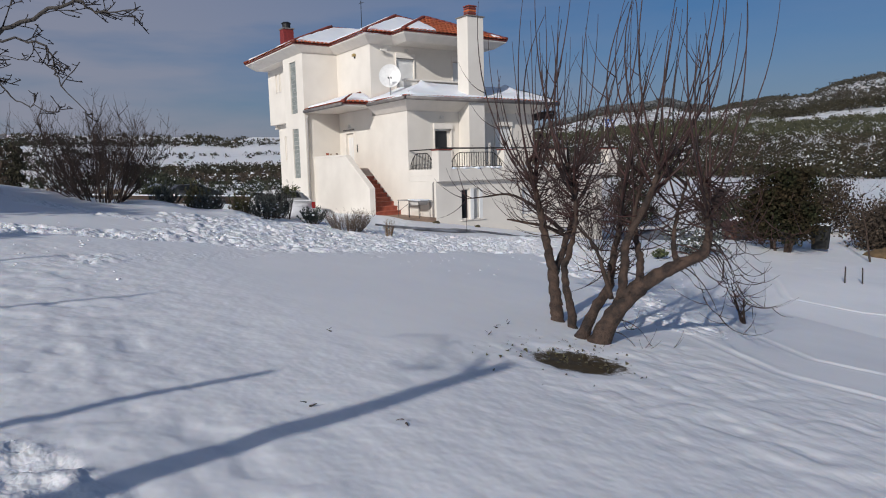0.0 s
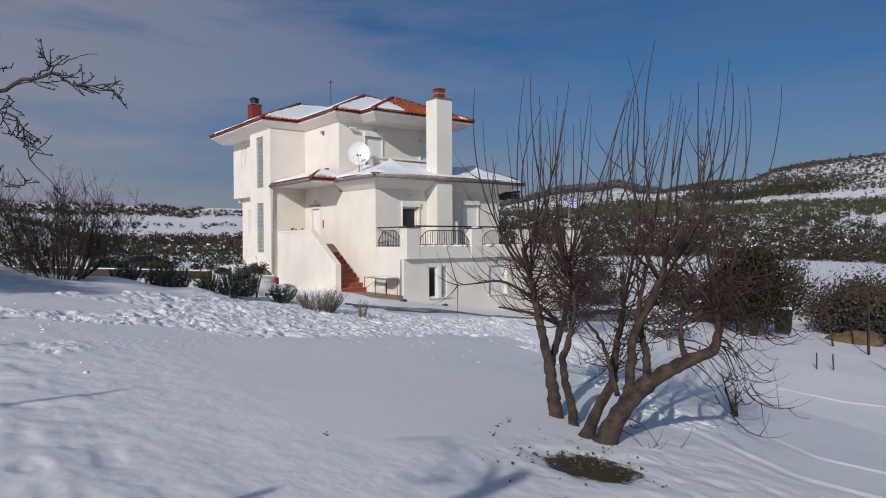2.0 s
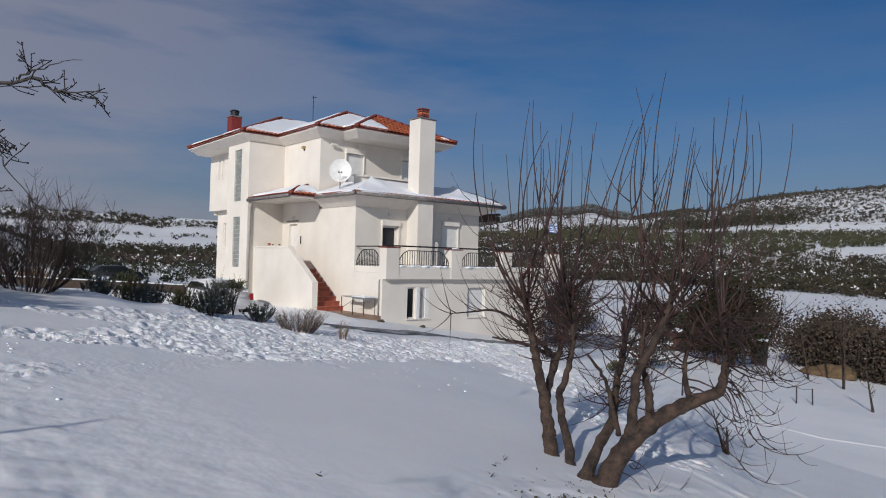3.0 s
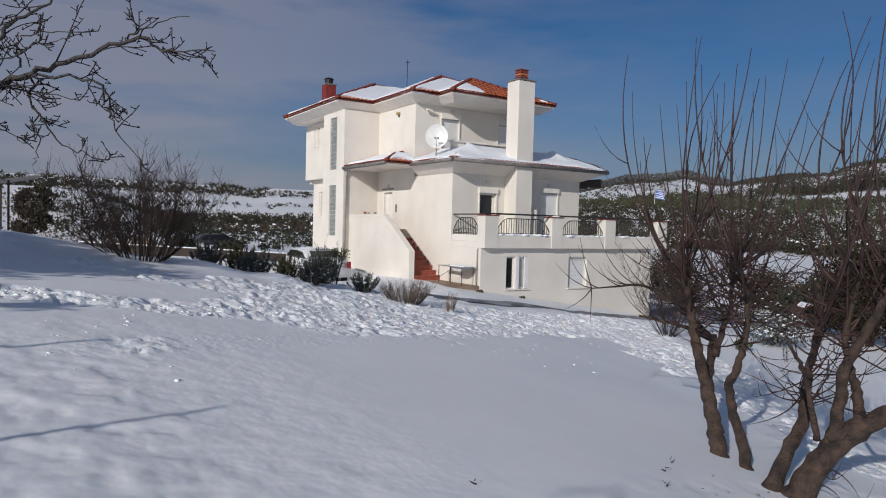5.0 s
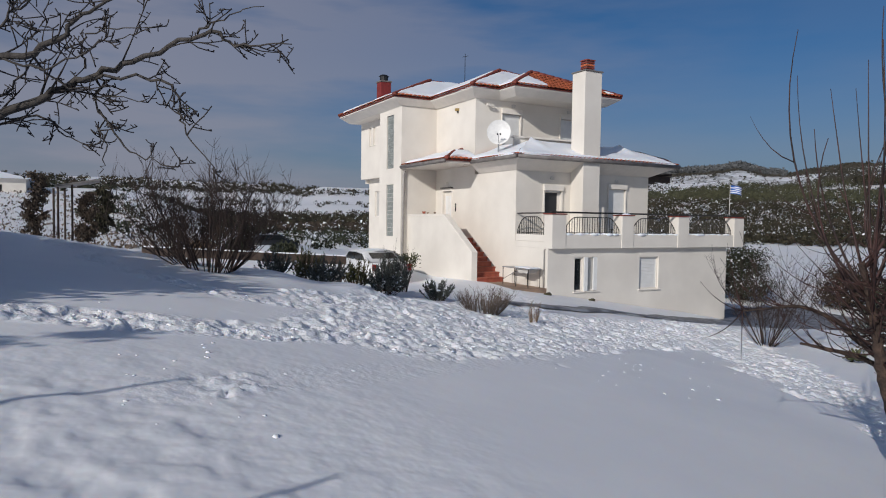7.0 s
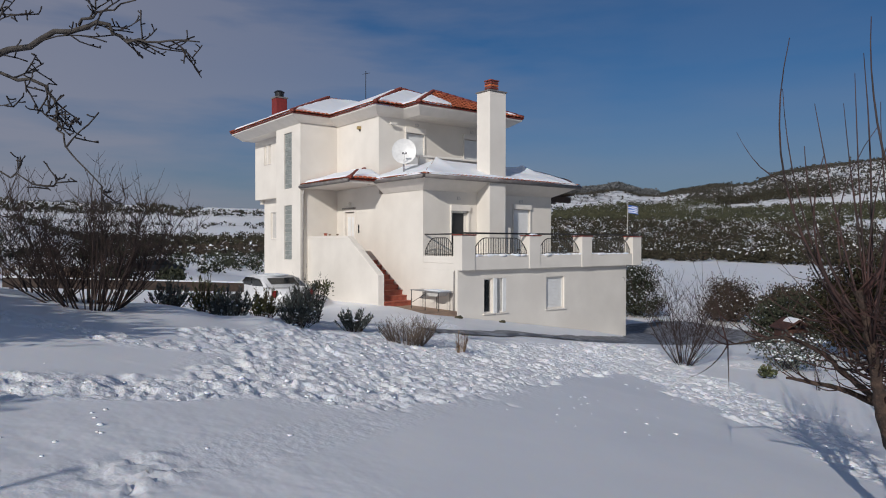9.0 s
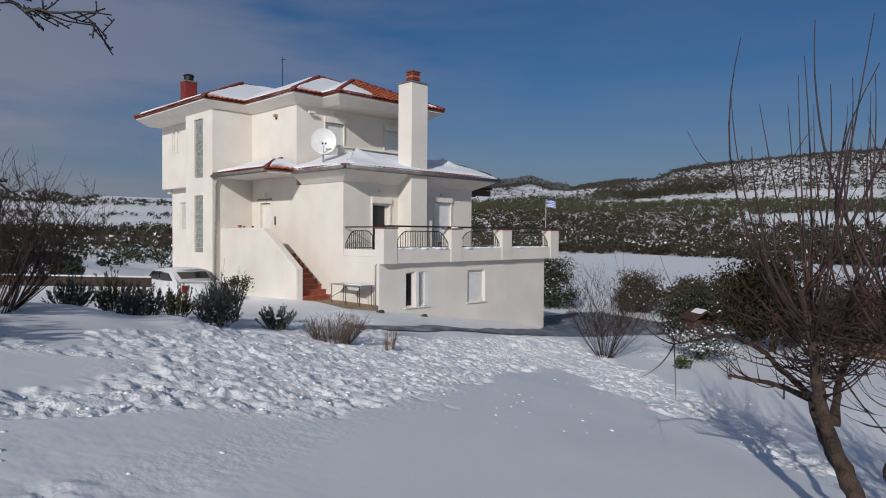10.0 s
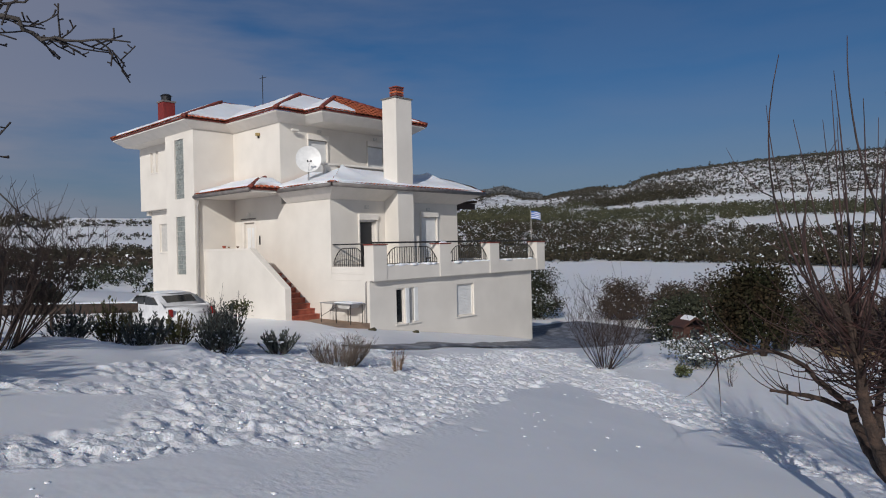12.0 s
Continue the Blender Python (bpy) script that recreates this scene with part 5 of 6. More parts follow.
orchard_tree(tuple(BA), 6, 5, [
    (wa((-17.2, -10.8, BA.z - 0.2), (-17.15, -10.8, 2.6), (-17.0, -10.75, 3.3), (-17.1, -10.6, 4.8), (-17.3, -10.6, 6.4)), 0.2, 0.06),
    (wa((-17.1, -10.8, 2.5), (-15.6, -11.0, 3.1), (-14.53, -11.57, 3.58), (-14.14, -11.79, 3.81), (-13.55, -12.12, 4.04), (-12.91, -12.49, 4.34), (-12.57, -12.69, 4.22), (-12.04, -13.0, 4.23)), 0.062, 0.006),
    (wa((-14.14, -11.79, 3.81), (-13.31, -12.4, 3.79), (-13.14, -12.6, 3.5), (-13.11, -12.7, 3.24), (-12.83, -12.9, 2.83)), 0.018, 0.005),
    (wa((-13.96, -11.89, 3.86), (-13.91, -11.83, 3.46), (-13.86, -11.89, 3.02), (-13.89, -11.88, 2.76)), 0.014, 0.004),
    (wa((-13.91, -11.83, 3.5), (-13.6, -11.92, 3.04), (-13.1, -12.23, 2.83)), 0.014, 0.004),
    (wa((-15.4, -11.0, 3.2), (-14.56, -11.1, 3.46), (-14.28, -11.16, 3.25), (-13.93, -11.37, 3.06)), 0.018, 0.004),
    (wa((-14.07, -11.82, 3.95), (-14.02, -11.95, 4.3), (-13.44, -12.41, 4.35)), 0.014, 0.005),
    (wa((-17.0, -10.8, 3.2), (-15.6, -11.5, 3.75), (-14.5, -12.14, 4.0), (-14.15, -12.34, 4.31), (-13.7, -12.4, 4.7)), 0.055, 0.012),
    (wa((-12.91, -12.49, 4.34), (-12.76, -12.68, 4.46), (-12.33, -12.93, 4.62)), 0.014, 0.004),
    (wa((-17.0, -10.7, 3.6), (-16.0, -10.9, 4.4), (-14.9, -11.4, 4.9), (-14.2, -11.7, 5.2)), 0.05, 0.01),
    (wa((-14.6, -12.1, 3.98), (-14.3, -11.9, 3.75), (-13.8, -12.0, 3.6), (-13.4, -12.2, 3.62)), 0.014, 0.004),
    (wa((-15.4, -11.6, 3.8), (-14.9, -12.0, 4.2), (-14.6, -12.1, 4.5), (-14.2, -12.2, 4.75)), 0.02, 0.006),
    (wa((-14.9, -11.9, 3.9), (-14.4, -12.2, 3.85), (-13.9, -12.5, 4.1), (-13.6, -12.7, 4.15)), 0.014, 0.004),
    (wa((-15.5, -11.0, 3.15), (-15.0, -11.4, 3.5), (-14.6, -11.7, 3.9), (-14.4, -11.9, 4.4)), 0.018, 0.005),
    (wa((-17.0, -10.75, 3.3), (-17.9, -11.6, 4.3), (-18.4, -12.4, 5.4)), 0.06, 0.015),
    (wa((-17.1, -10.7, 4.2), (-16.4, -10.0, 5.2), (-16.0, -9.6, 6.2)), 0.05, 0.012),
], "bare orchard tree with a long limb over the snow")
# leaning saplings behind the path, known by their long shadows on the snow
for k, (foot, mid, top, r) in enumerate((((-16.8, -21.55), (-16.8, -22.2, 2.3), (-16.8, -22.72, 3.5), 0.11), ((-17.0, -20.9), (-17.0, -21.42, 2.35), (-17.0, -21.67, 2.91), 0.05),
                                         ((-17.3, -18.9), (-17.3, -19.23, 2.47), (-17.3, -19.42, 3.13), 0.03), ((-17.6, -17.5), (-17.6, -17.59, 2.67), (-17.6, -17.63, 3.27), 0.032))):
    base = Vector((*foot, gz(*foot)))
    line = [Vector((0, 0, -0.2)), (Vector(mid) - base) * 0.5, Vector(mid) - base, Vector(top) - base]
    side = line[2].lerp(line[3], 0.8)
    limbs = [(line, r, r * 0.55)]
    if k == 0:
        limbs.append(([side, side + Vector((0.05, 0.14, 0.1)), side + Vector((0.05, 0.2, 0.22))], r * 0.4, 0.004))
    orchard_tree(tuple(base), 3, 14 + k, limbs, "thin leaning bare sapling that throws a long shadow", "bare_sapling")


def bare_bush(at, height, spread, stems, seed, label, mat, density=5, top=0.35, name="bare_bush", thick=0.009, foot=0.16, lean=0.72):
    rng = random.Random(seed)
    t = thing(name, label, "bush", at=at)
    st, tw = [], []
    for k in range(stems):
        a = rng.uniform(0, 2 * math.pi)
        out = rng.uniform(0, 1) ** 0.7 * lean * spread
        base = Vector((math.cos(a) * foot * spread, math.sin(a) * foot * spread, -0.05))
        d = Vector((math.cos(a) * out, math.sin(a) * out, 1))
        s = twig(base, d, height * rng.uniform(0.55, 1.0), rng.uniform(0.7, 1.3) * thick, (0, 0, 0.5), 7, 0.22, rng)
        st.append(s)
        for q in range(density):
            p, r = along(s, rng.uniform(0.25, 0.95))
            dd = Vector((rng.gauss(0, 0.7), rng.gauss(0, 0.7), 0.8))
            s2 = twig(p, dd, height * rng.uniform(0.12, top), thick * 0.5, (0, 0, 0.6), 4, 0.25, rng)
            tw.append(s2)
            for w in range(2):
                p3, r3 = along(s2, rng.uniform(0.2, 0.9))
                tw.append(twig(p3, Vector((rng.gauss(0, 1), rng.gauss(0, 1), 0.7)), height * rng.uniform(0.04, 0.12), thick * 0.35, (0, 0, 0.4), 3, 0.3, rng))
    v, f = tubes(st, 5)
    o = obj("framework", mesh_of("framework", v, f, mat, True), t)
    o["kind"] = "stuff"
    v, f = tubes(tw, 3)
    o = obj("crown", mesh_of("crown", v, f, mat, True), t)
    o["kind"] = "stuff"
    return t


def on(x, y, dz=0.0):
    return (x, y, gz(x, y) + dz)


bare_bush(on(-12.35, -9.6), 1.9, 2.6, 80, 3, "large bare brown bush with many spreading stems in snow", M_TWIGB, 11, thick=0.011, foot=0.12, lean=0.62)
bare_bush(on(-12.7, -8.5), 1.2, 2.2, 30, 4, "bare brown bush behind a larger one", M_TWIGB, 7, thick=0.011, foot=0.11, lean=0.6)
bare_bush(on(-0.95, -11.1), 2.2, 2.2, 26, 6, "wide bare reddish bush by the driveway", M_TWIGB, 13, 0.42, thick=0.010, foot=0.06, lean=0.62)
bare_bush(on(-5.42, -18.2), 0.75, 0.55, 3, 9, "low bare sapling with broken stems", M_BARK, 5, name="bare_sapling", thick=0.022)
bare_bush(on(-0.2, -13.6), 0.8, 0.25, 7, 13, "few thin dry stalks in the snow", M_TWIG, 2, name="dry_stalks", thick=0.005)


def leaf_shrub(at, rx, rz, leaves, seed, label, mat, size=(0.05, 0.12), upright=0.8, snow=0.0, name="evergreen_shrub", stems=True, category="shrub", lift=0.0, group="", loose=0.26):
    """A shrub of many small leaves in uneven clumps, with stems, and snow lying on it."""
    rng = random.Random(seed)
    t = thing(name, label, category, at=at, group=group)
    clumps = []
    for k in range(max(5, int(leaves / 90))):
        a, rr = rng.uniform(0, 2 * math.pi), math.sqrt(rng.random())
        z = rng.uniform(0.15, 1.0)
        w = math.sqrt(max(0.05, 1 - (z - 0.45) ** 2 * 2.2))
        clumps.append(Vector((math.cos(a) * rr * rx * w, math.sin(a) * rr * rx * w, lift + z * rz * rng.uniform(0.8, 1.05))))
    V, F = [], []
    for k in range(leaves):
        c = rng.choice(clumps)
        s = rx * loose
        p = c + Vector((rng.gauss(0, s), rng.gauss(0, s), rng.gauss(0, s * 0.8)))
        if p.z < lift + 0.02:
            p.z = lift + rng.uniform(0.02, 0.15)
        d = Vector((rng.gauss(0, 1), rng.gauss(0, 1), rng.gauss(0, 1) + upright * 2)).normalized()
        side = d.cross(Vector((rng.gauss(0, 1), rng.gauss(0, 1), rng.gauss(0, 1)))).normalized()
        ln, wd = rng.uniform(*size), rng.uniform(*size) * 0.32
        b = len(V)
        V += [p, p + d * ln * 0.5 + side * wd, p + d * ln, p + d * ln * 0.5 - side * wd]
        F.append((b, b + 1, b + 2, b + 3))
    o = obj("foliage", mesh_of("foliage", V, F, mat), t)
    o["kind"] = "stuff"
    if stems:
        st = [([Vector((rng.gauss(0, 0.05), rng.gauss(0, 0.05), -0.05)), c * 0.5 + Vector((0, 0, 0.02)), c], [0.012, 0.009, 0.004]) for c in clumps]
        v, f = tubes(st, 4)
        obj("framework", mesh_of("framework", v, f, M_TWIGB), t)["kind"] = "stuff"
    if snow:
        bm = bmesh.new()
        for k in range(int(snow)):
            c = rng.choice(clumps)
            p = c + Vector((rng.gauss(0, rx * 0.2), rng.gauss(0, rx * 0.2), rng.uniform(-0.02, 0.2) * rz))
            s = rng.uniform(0.02, 0.06) * (rx ** 0.5)
            bmesh.ops.create_icosphere(bm, subdivisions=1, radius=s, matrix=Matrix.Translation(p) @ Matrix.Diagonal((rng.uniform(0.8, 1.8), rng.uniform(0.7, 1.3), 0.55, 1)))
        o = part("snow_cover", bm, M_ROOFSNOW, t, "snow lying in clumps", True)
        o["kind"] = "stuff"
    return t


def spike_shrub(at, r, h, stems, seed, label, mat, name, group="", snow=8):
    """A shrub of many upright stems set with narrow leaves, fanning out from its foot."""
    rng = random.Random(seed)
    t = thing(name, label, "shrub", at=at, group=group)
    V, F, st = [], [], []
    for k in range(stems):
        a, q = rng.uniform(0, 2 * math.pi), math.sqrt(rng.random())
        foot = Vector((math.cos(a) * q * r * 0.5, math.sin(a) * q * r * 0.5, -0.04))
        d = Vector((math.cos(a) * q * r * 0.7, math.sin(a) * q * r * 0.7, h * rng.uniform(0.5, 1.1) * (1 - 0.4 * q * q)))
        d += Vector((rng.gauss(0, 0.05), rng.gauss(0, 0.05), 0))
        bow = Vector((math.cos(a), math.sin(a), 0)) * r * 0.1 * q
        pts = [foot + d * f + bow * math.sin(f * math.pi) for f in (0, 0.35, 0.7, 1.0)]
        st.append((pts, [0.005, 0.0045, 0.004, 0.003]))
        for w in range(26):
            f = rng.uniform(0.12, 1.0) ** 0.7
            p = foot + d * f + bow * math.sin(f * math.pi)
            e = (d.normalized() + Vector((rng.gauss(0, 0.34), rng.gauss(0, 0.34), rng.gauss(0, 0.2)))).normalized()
            side = e.cross(Vector((rng.gauss(0, 1), rng.gauss(0, 1), rng.gauss(0, 1)))).normalized()
            ln, wd, b = rng.uniform(0.045, 0.095), rng.uniform(0.006, 0.011), len(V)
            V += [p, p + e * ln * 0.6 + side * wd, p + e * ln, p + e * ln * 0.6 - side * wd]
            F.append((b, b + 1, b + 2, b + 3))
    obj("foliage", mesh_of("foliage", V, F, mat), t)["kind"] = "stuff"
    v, f = tubes(st, 3)
    obj("framework", mesh_of("framework", v, f, M_TWIGB), t)["kind"] = "stuff"
    bm = bmesh.new()
    for k in range(snow):
        a, q = rng.uniform(0, 6.28), math.sqrt(rng.random()) * r
        m = Matrix.Translation((math.cos(a) * q, math.sin(a) * q, h * rng.uniform(0.08, 0.55))) @ Matrix.Rotation(rng.uniform(0, 3), 4, "Z")
        bmesh.ops.create_icosphere(bm, subdivisions=1, radius=rng.uniform(0.015, 0.04), matrix=m @ Matrix.Diagonal((rng.uniform(0.8, 2.0), 0.9, 0.6, 1)))
    part("snow_cover", bm, M_ROOFSNOW, t, "snow caught between the stems", True)["kind"] = "stuff"
    return t


G = "garden shrubs below the house"
spike_shrub(on(-10.23, -8.9), 0.29, 0.56, 75, 21, "grey-green lavender bush in snow", M_LAV, "lavender_bush", G, 26)
spike_shrub(on(-9.0, -8.8), 0.28, 0.66, 80, 22, "tall grey-green lavender bush in snow", M_LAV, "lavender_bush", G, 22)
spike_shrub(on(-7.8, -8.6), 0.24, 0.45, 56, 23, "low grey-green lavender bush beside the stair", M_LAV, "lavender_bush", G, 12)
spike_shrub(on(-11.0, -8.2), 0.26, 0.55, 60, 24, "dark lavender bush at the edge of the slope", M_LAV, "lavender_bush", G, 12)
spike_shrub(on(-10.19, -7.6), 0.26, 0.72, 70, 25, "yellow-green rosemary bush in snow", M_ROSEM, "rosemary_bush", G, 6)
spike_shrub(on(-9.25, -7.8), 0.24, 0.66, 60, 26, "olive-green rosemary bush in snow", M_ROSEM, "rosemary_bush", G, 10)
spike_shrub(on(-8.32, -7.6), 0.32, 0.85, 110, 27, "dense dark shrub with white seed heads", M_LAV, "lavender_bush", G, 14)
bare_bush(on(-7.55, -10.0), 0.56, 1.9, 120, 29, "low grey-brown dry bush in snow", M_DRYB, 5, name="dry_bush", thick=0.0065, foot=0.12)
bare_bush(on(-6.9, -10.65), 0.44, 0.3, 36, 30, "tuft of dry straw-coloured grass", M_DRY, 2, name="dry_grass_tuft", thick=0.005)
leaf_shrub(on(-7.95, -7.45), 0.22, 1.05, 420, 37, "thin rose bush with small dark leaves", M_GREEN, (0.03, 0.07), 0.3, name="rose_bush", group=G)
bare_bush(on(-8.1, -7.45), 1.1, 0.5, 12, 35, "thin bare rose bush with dry seed heads", M_TWIGB, 4, name="rose_bush", thick=0.006)

# shrubs beside the path, known by their shade on the snow
for k, (x, y, h) in enumerate(((-16.9, -13.05, 1.8), (-17.35, -12.2, 1.76), (-17.8, -11.35, 1.72), (-18.25, -10.5, 1.68), (-18.7, -9.6, 1.62))):
    leaf_shrub(on(x, y), 0.8, h, 5200, 50 + k, "dense evergreen shrub that shades the snow", M_EVER, (0.09, 0.18), 0.6, name="evergreen_shrub", group="shrubs beside the path")
leaf_shrub(on(-18.4, -16.5), 0.3, 2.0, 260, 57, "thin evergreen shrub beside the path", M_EVER, (0.09, 0.18), 0.6, name="evergreen_shrub", group="shrubs beside the path")

# evergreen tree and shrubs on the right of the drive
ev = leaf_shrub(on(6.5, -11.9), 1.0, 2.3, 12000, 41, "dense dark evergreen tree with a round crown", M_EVER, (0.07, 0.14), 0.0, snow=0, name="evergreen_tree", stems=False, category="tree", lift=0.25)
st = []
for k in range(7):
    a = R.uniform(0, 6.28)
    st.append(twig((math.cos(a) * 0.3, math.sin(a) * 0.3, -0.1), (math.cos(a) * 0.25, math.sin(a) * 0.25, 1), 2.2, 0.05, (0, 0, 0.2), 6, 0.2))
v, f = tubes(st, 7)
obj("trunk", mesh_of("trunk", v, f, M_BARK, True), ev)
leaf_shrub(on(1.7, -12.1), 0.7, 0.75, 1300, 42, "pale green shrub weighed down by snow", M_LAV, (0.05, 0.11), 0.3, snow=150, name="snowy_shrub")
leaf_shrub(on(-0.2, -12.5), 0.2, 0.25, 160, 43, "small bright green plant in snow", M_GREEN, (0.05, 0.12), 0.4, name="small_plant")
G2 = "snowy bushes behind the drive"
BUSHES = ((19.8, 5.2, 1.6, 2.9), (13.4, -6.9, 1.5, 2.0), (16.2, -6.2, 1.7, 2.2), (23.0, 1.0, 1.5, 2.2), (16.6, -7.8, 1.8, 2.2),
          (12.6, -12.6, 1.2, 1.4), (14.6, -13.6, 1.3, 1.5), (12.2, -14.8, 1.2, 1.5), (13.8, -16.6, 1.4, 1.6),
          (17.6, -11.6, 1.6, 1.7), (12.6, -18.6, 1.4, 1.6), (16.8, -15.0, 1.6, 1.8), (22.5, -2.4, 1.5, 2.2))
for i, (x, y, r, h) in enumerate(BUSHES):
    leaf_shrub(on(x, y), r, h, 11000, 60 + i, "russet-brown bush speckled with snow", M_OLIVE if i < 2 else M_RUSSET, (0.07, 0.15), 0.3, snow=150 if i in (0, 1, 3) else 40 if y > -10 else 0, name="snowy_bush", group=G2, loose=0.17 if y > -10 else 0.24)


def young_tree(at, h, seed, forks):
    rng = random.Random(seed)
    t = thing("young_tree", "slender bare young tree standing in snow", "tree", at=at, group="young trees in the lower garden")
    limbs, tw = [], []
    for k in range(forks):
        limbs.append(twig((0, 0, -0.1), (rng.gauss(0, 0.12), rng.gauss(0, 0.12), 1), h * rng.uniform(0.85, 1), 0.035, (0, 0, 0.1), 8, 0.12, rng))
    for lb in limbs:
        for q in range(16):
            p, r = along(lb, rng.uniform(0.3, 1))
            s = twig(p, (rng.gauss(0, 1), rng.gauss(0, 1), 0.7), h * rng.uniform(0.1, 0.35), 0.007, (0, 0, 0.7), 5, 0.2, rng)
            tw.append(s)
            for w in range(2):
                pp, rr = along(s, rng.uniform(0.3, 0.9))
                tw.append(twig(pp, (rng.gauss(0, 1), rng.gauss(0, 1), 0.5), h * 0.08, 0.004, (0, 0, 0.3), 3, 0.3, rng))
    v, f = tubes(limbs, 7)
    obj("trunk", mesh_of("trunk", v, f, M_BARK, True), t)
    v, f = tubes(tw, 3)
    obj("crown", mesh_of("crown", v, f, M_TWIGB, True), t)["kind"] = "stuff"


young_tree(on(7.8, -14.0), 2.6, 71, 1)
young_tree(on(7.15, -15.2), 2.7, 72, 2)
young_tree(on(3.8, -17.0), 1.2, 73, 1)
young_tree(on(9.6, -17.2), 2.4, 74, 1)
for i, (x, y) in enumerate(((-1.05, -14.9), (1.85, -16.05), (2.25, -16.25))):
    s = tagged(new("wooden_stake", None), "short weathered wooden stake in snow", "stake", "stakes in the lower garden")
    s.location = on(x, y)
    v, f = tubes([([(0, 0, -0.1), (R.gauss(0, 0.03), R.gauss(0, 0.03), R.uniform(0.3, 0.4))], [0.018, 0.015])], 7)
    obj("shaft", mesh_of("shaft", v, f, M_TWIGD), s)

# ---- things in the yard ----
ken = thing("kennel", "small brown wooden kennel with a snowy roof", "kennel", at=on(8.85, -8.93), turn=-35)
part("body", box(-0.4, 0.4, -0.36, 0.36, 0, 0.5, 0.01), M_WOODB, ken)
part("roof", prism([(-0.52, 0.52), (0, 0.85), (0.52, 0.52), (0.48, 0.48), (0, 0.79), (-0.48, 0.48)], "y", -0.5, 0.5), M_WOODB, ken)
part("snow", prism([(-0.2, 0.73), (-0.1, 0.81), (0, 0.875), (0.12, 0.795), (0.06, 0.815), (0, 0.853)], "y", -0.45, 0.2), M_ROOFSNOW, ken, "snow on the roof")
# The body is closed; this panel paints the shaded doorway on its front.
part("opening_panel", box(-0.17, 0.17, -0.412, -0.4, 0.02, 0.4), M_DARK, ken, "black panel standing for the shaded doorway")


def bin_at(x, y, mat, label):
    b = thing("waste_bin", label, "bin", "bins by the hedge", at=on(x, y), turn=20)
    bm = box(-0.26, 0.26, -0.28, 0.28, 0.05, 0.78)
    for vv in bm.verts:
        k = 0.82 + 0.18 * (vv.co.z / 0.78)
        vv.co.x, vv.co.y = vv.co.x * k, vv.co.y * k
    part("body", bm, mat, b)
    part("lid", box(-0.29, 0.29, -0.31, 0.31, 0.78, 0.84, 0.02), mat, b)
    part("snow", box(-0.26, 0.26, -0.28, 0.28, 0.841, 0.89, 0.02), M_ROOFSNOW, b, "snow on the lid")


bin_at(8.9, -10.9, M_TEAL, "dark teal wheeled waste bin")
bin_at(8.8, -12.0, M_RUB, "black waste bin beside a young tree")
bm = bmesh.new()
bmesh.ops.create_icosphere(bm, subdivisions=4, radius=1)
for vv in bm.verts:
    vv.co *= 1 + 0.25 * noise.noise(vv.co * 1.7) + 0.1 * noise.noise(vv.co * 6)
    vv.co = Vector((vv.co.x * 0.9, vv.co.y * 0.5, max(vv.co.z, -0.2) * 0.36))
me = part("straw_heap", bm, M_YEL, None, "", True)
me.location = on(10.3, -13.7, 0.04)
me.rotation_euler.z = radians(-50)
tagged(me, "yellow-brown heap of straw under the bushes", "straw heap", kind="stuff")

# white car behind the shrubs
car = thing("parked_car", "white saloon car with snow on its roof behind the shrubs", "car", at=on(-3.95, 4.5, -0.02), turn=92)
bm = prism([(-2.0, 0.3), (-2.05, 0.75), (-1.85, 0.93), (-1.55, 0.97), (-0.85, 1.36), (0.25, 1.4), (1.05, 1.0), (1.9, 0.85), (2.05, 0.6), (2.0, 0.3)], "y", -0.85, 0.85)
for vv in bm.verts:
    if vv.co.z > 1.1:
        vv.co.y *= 0.8
bmesh.ops.bevel(bm, geom=list(bm.edges), offset=0.06, segments=2, affect="EDGES")
part("body", bm, M_CARW, car, "", True)
for sy in (-1, 1):
    part("side_window", prism([(-1.28, 1.03), (-0.82, 1.27), (-0.34, 1.31), (-0.34, 1.01)], "y", sy * 0.70, sy * 0.815), M_CARG, car, "dark glass")
    part("side_window", prism([(-0.28, 1.02), (-0.28, 1.32), (0.25, 1.31), (0.72, 1.04)], "y", sy * 0.70, sy * 0.815), M_CARG, car, "dark glass")
    part("tail_light", box(-2.07, -1.94, sy * 0.74 - 0.07, sy * 0.74 + 0.07, 0.66, 0.92, 0.03), M_RED, car, "red tail light")
    for x in (-1.3, 1.25):
        bm = bmesh.new()
        bmesh.ops.create_cone(bm, segments=24, radius1=0.31, radius2=0.31, depth=0.2, cap_ends=True, matrix=Matrix.Translation((x, sy * 0.78, 0.31)) @ Matrix.Rotation(radians(90), 4, "X"))
        w = part("wheel", bm, M_RUB, car)
        bm = bmesh.new()
        bmesh.ops.create_cone(bm, segments=20, radius1=0.19, radius2=0.17, depth=0.22, cap_ends=True, matrix=Matrix.Translation((x, sy * 0.785, 0.31)) @ Matrix.Rotation(radians(90), 4, "X"))
        part("rim", bm, M_GALV, w)
part("rear_window", prism([(-1.34, 1.1), (-0.98, 1.305), (-0.94, 1.28), (-1.3, 1.06)], "y", -0.52, 0.52), M_CARG, car, "dark glass")
bm = bmesh.new()
bmesh.ops.create_icosphere(bm, subdivisions=4, radius=1)
for vv in bm.verts:
    n = noise.noise(vv.co * 2)
    vv.co = Vector((-0.3 + vv.co.x * 0.62, vv.co.y * 0.6, 1.38 + max(0, vv.co.z) * (0.05 + 0.03 * n)))
part("snow_roof", bm, M_ROOFSNOW, car, "snow on the roof", True)

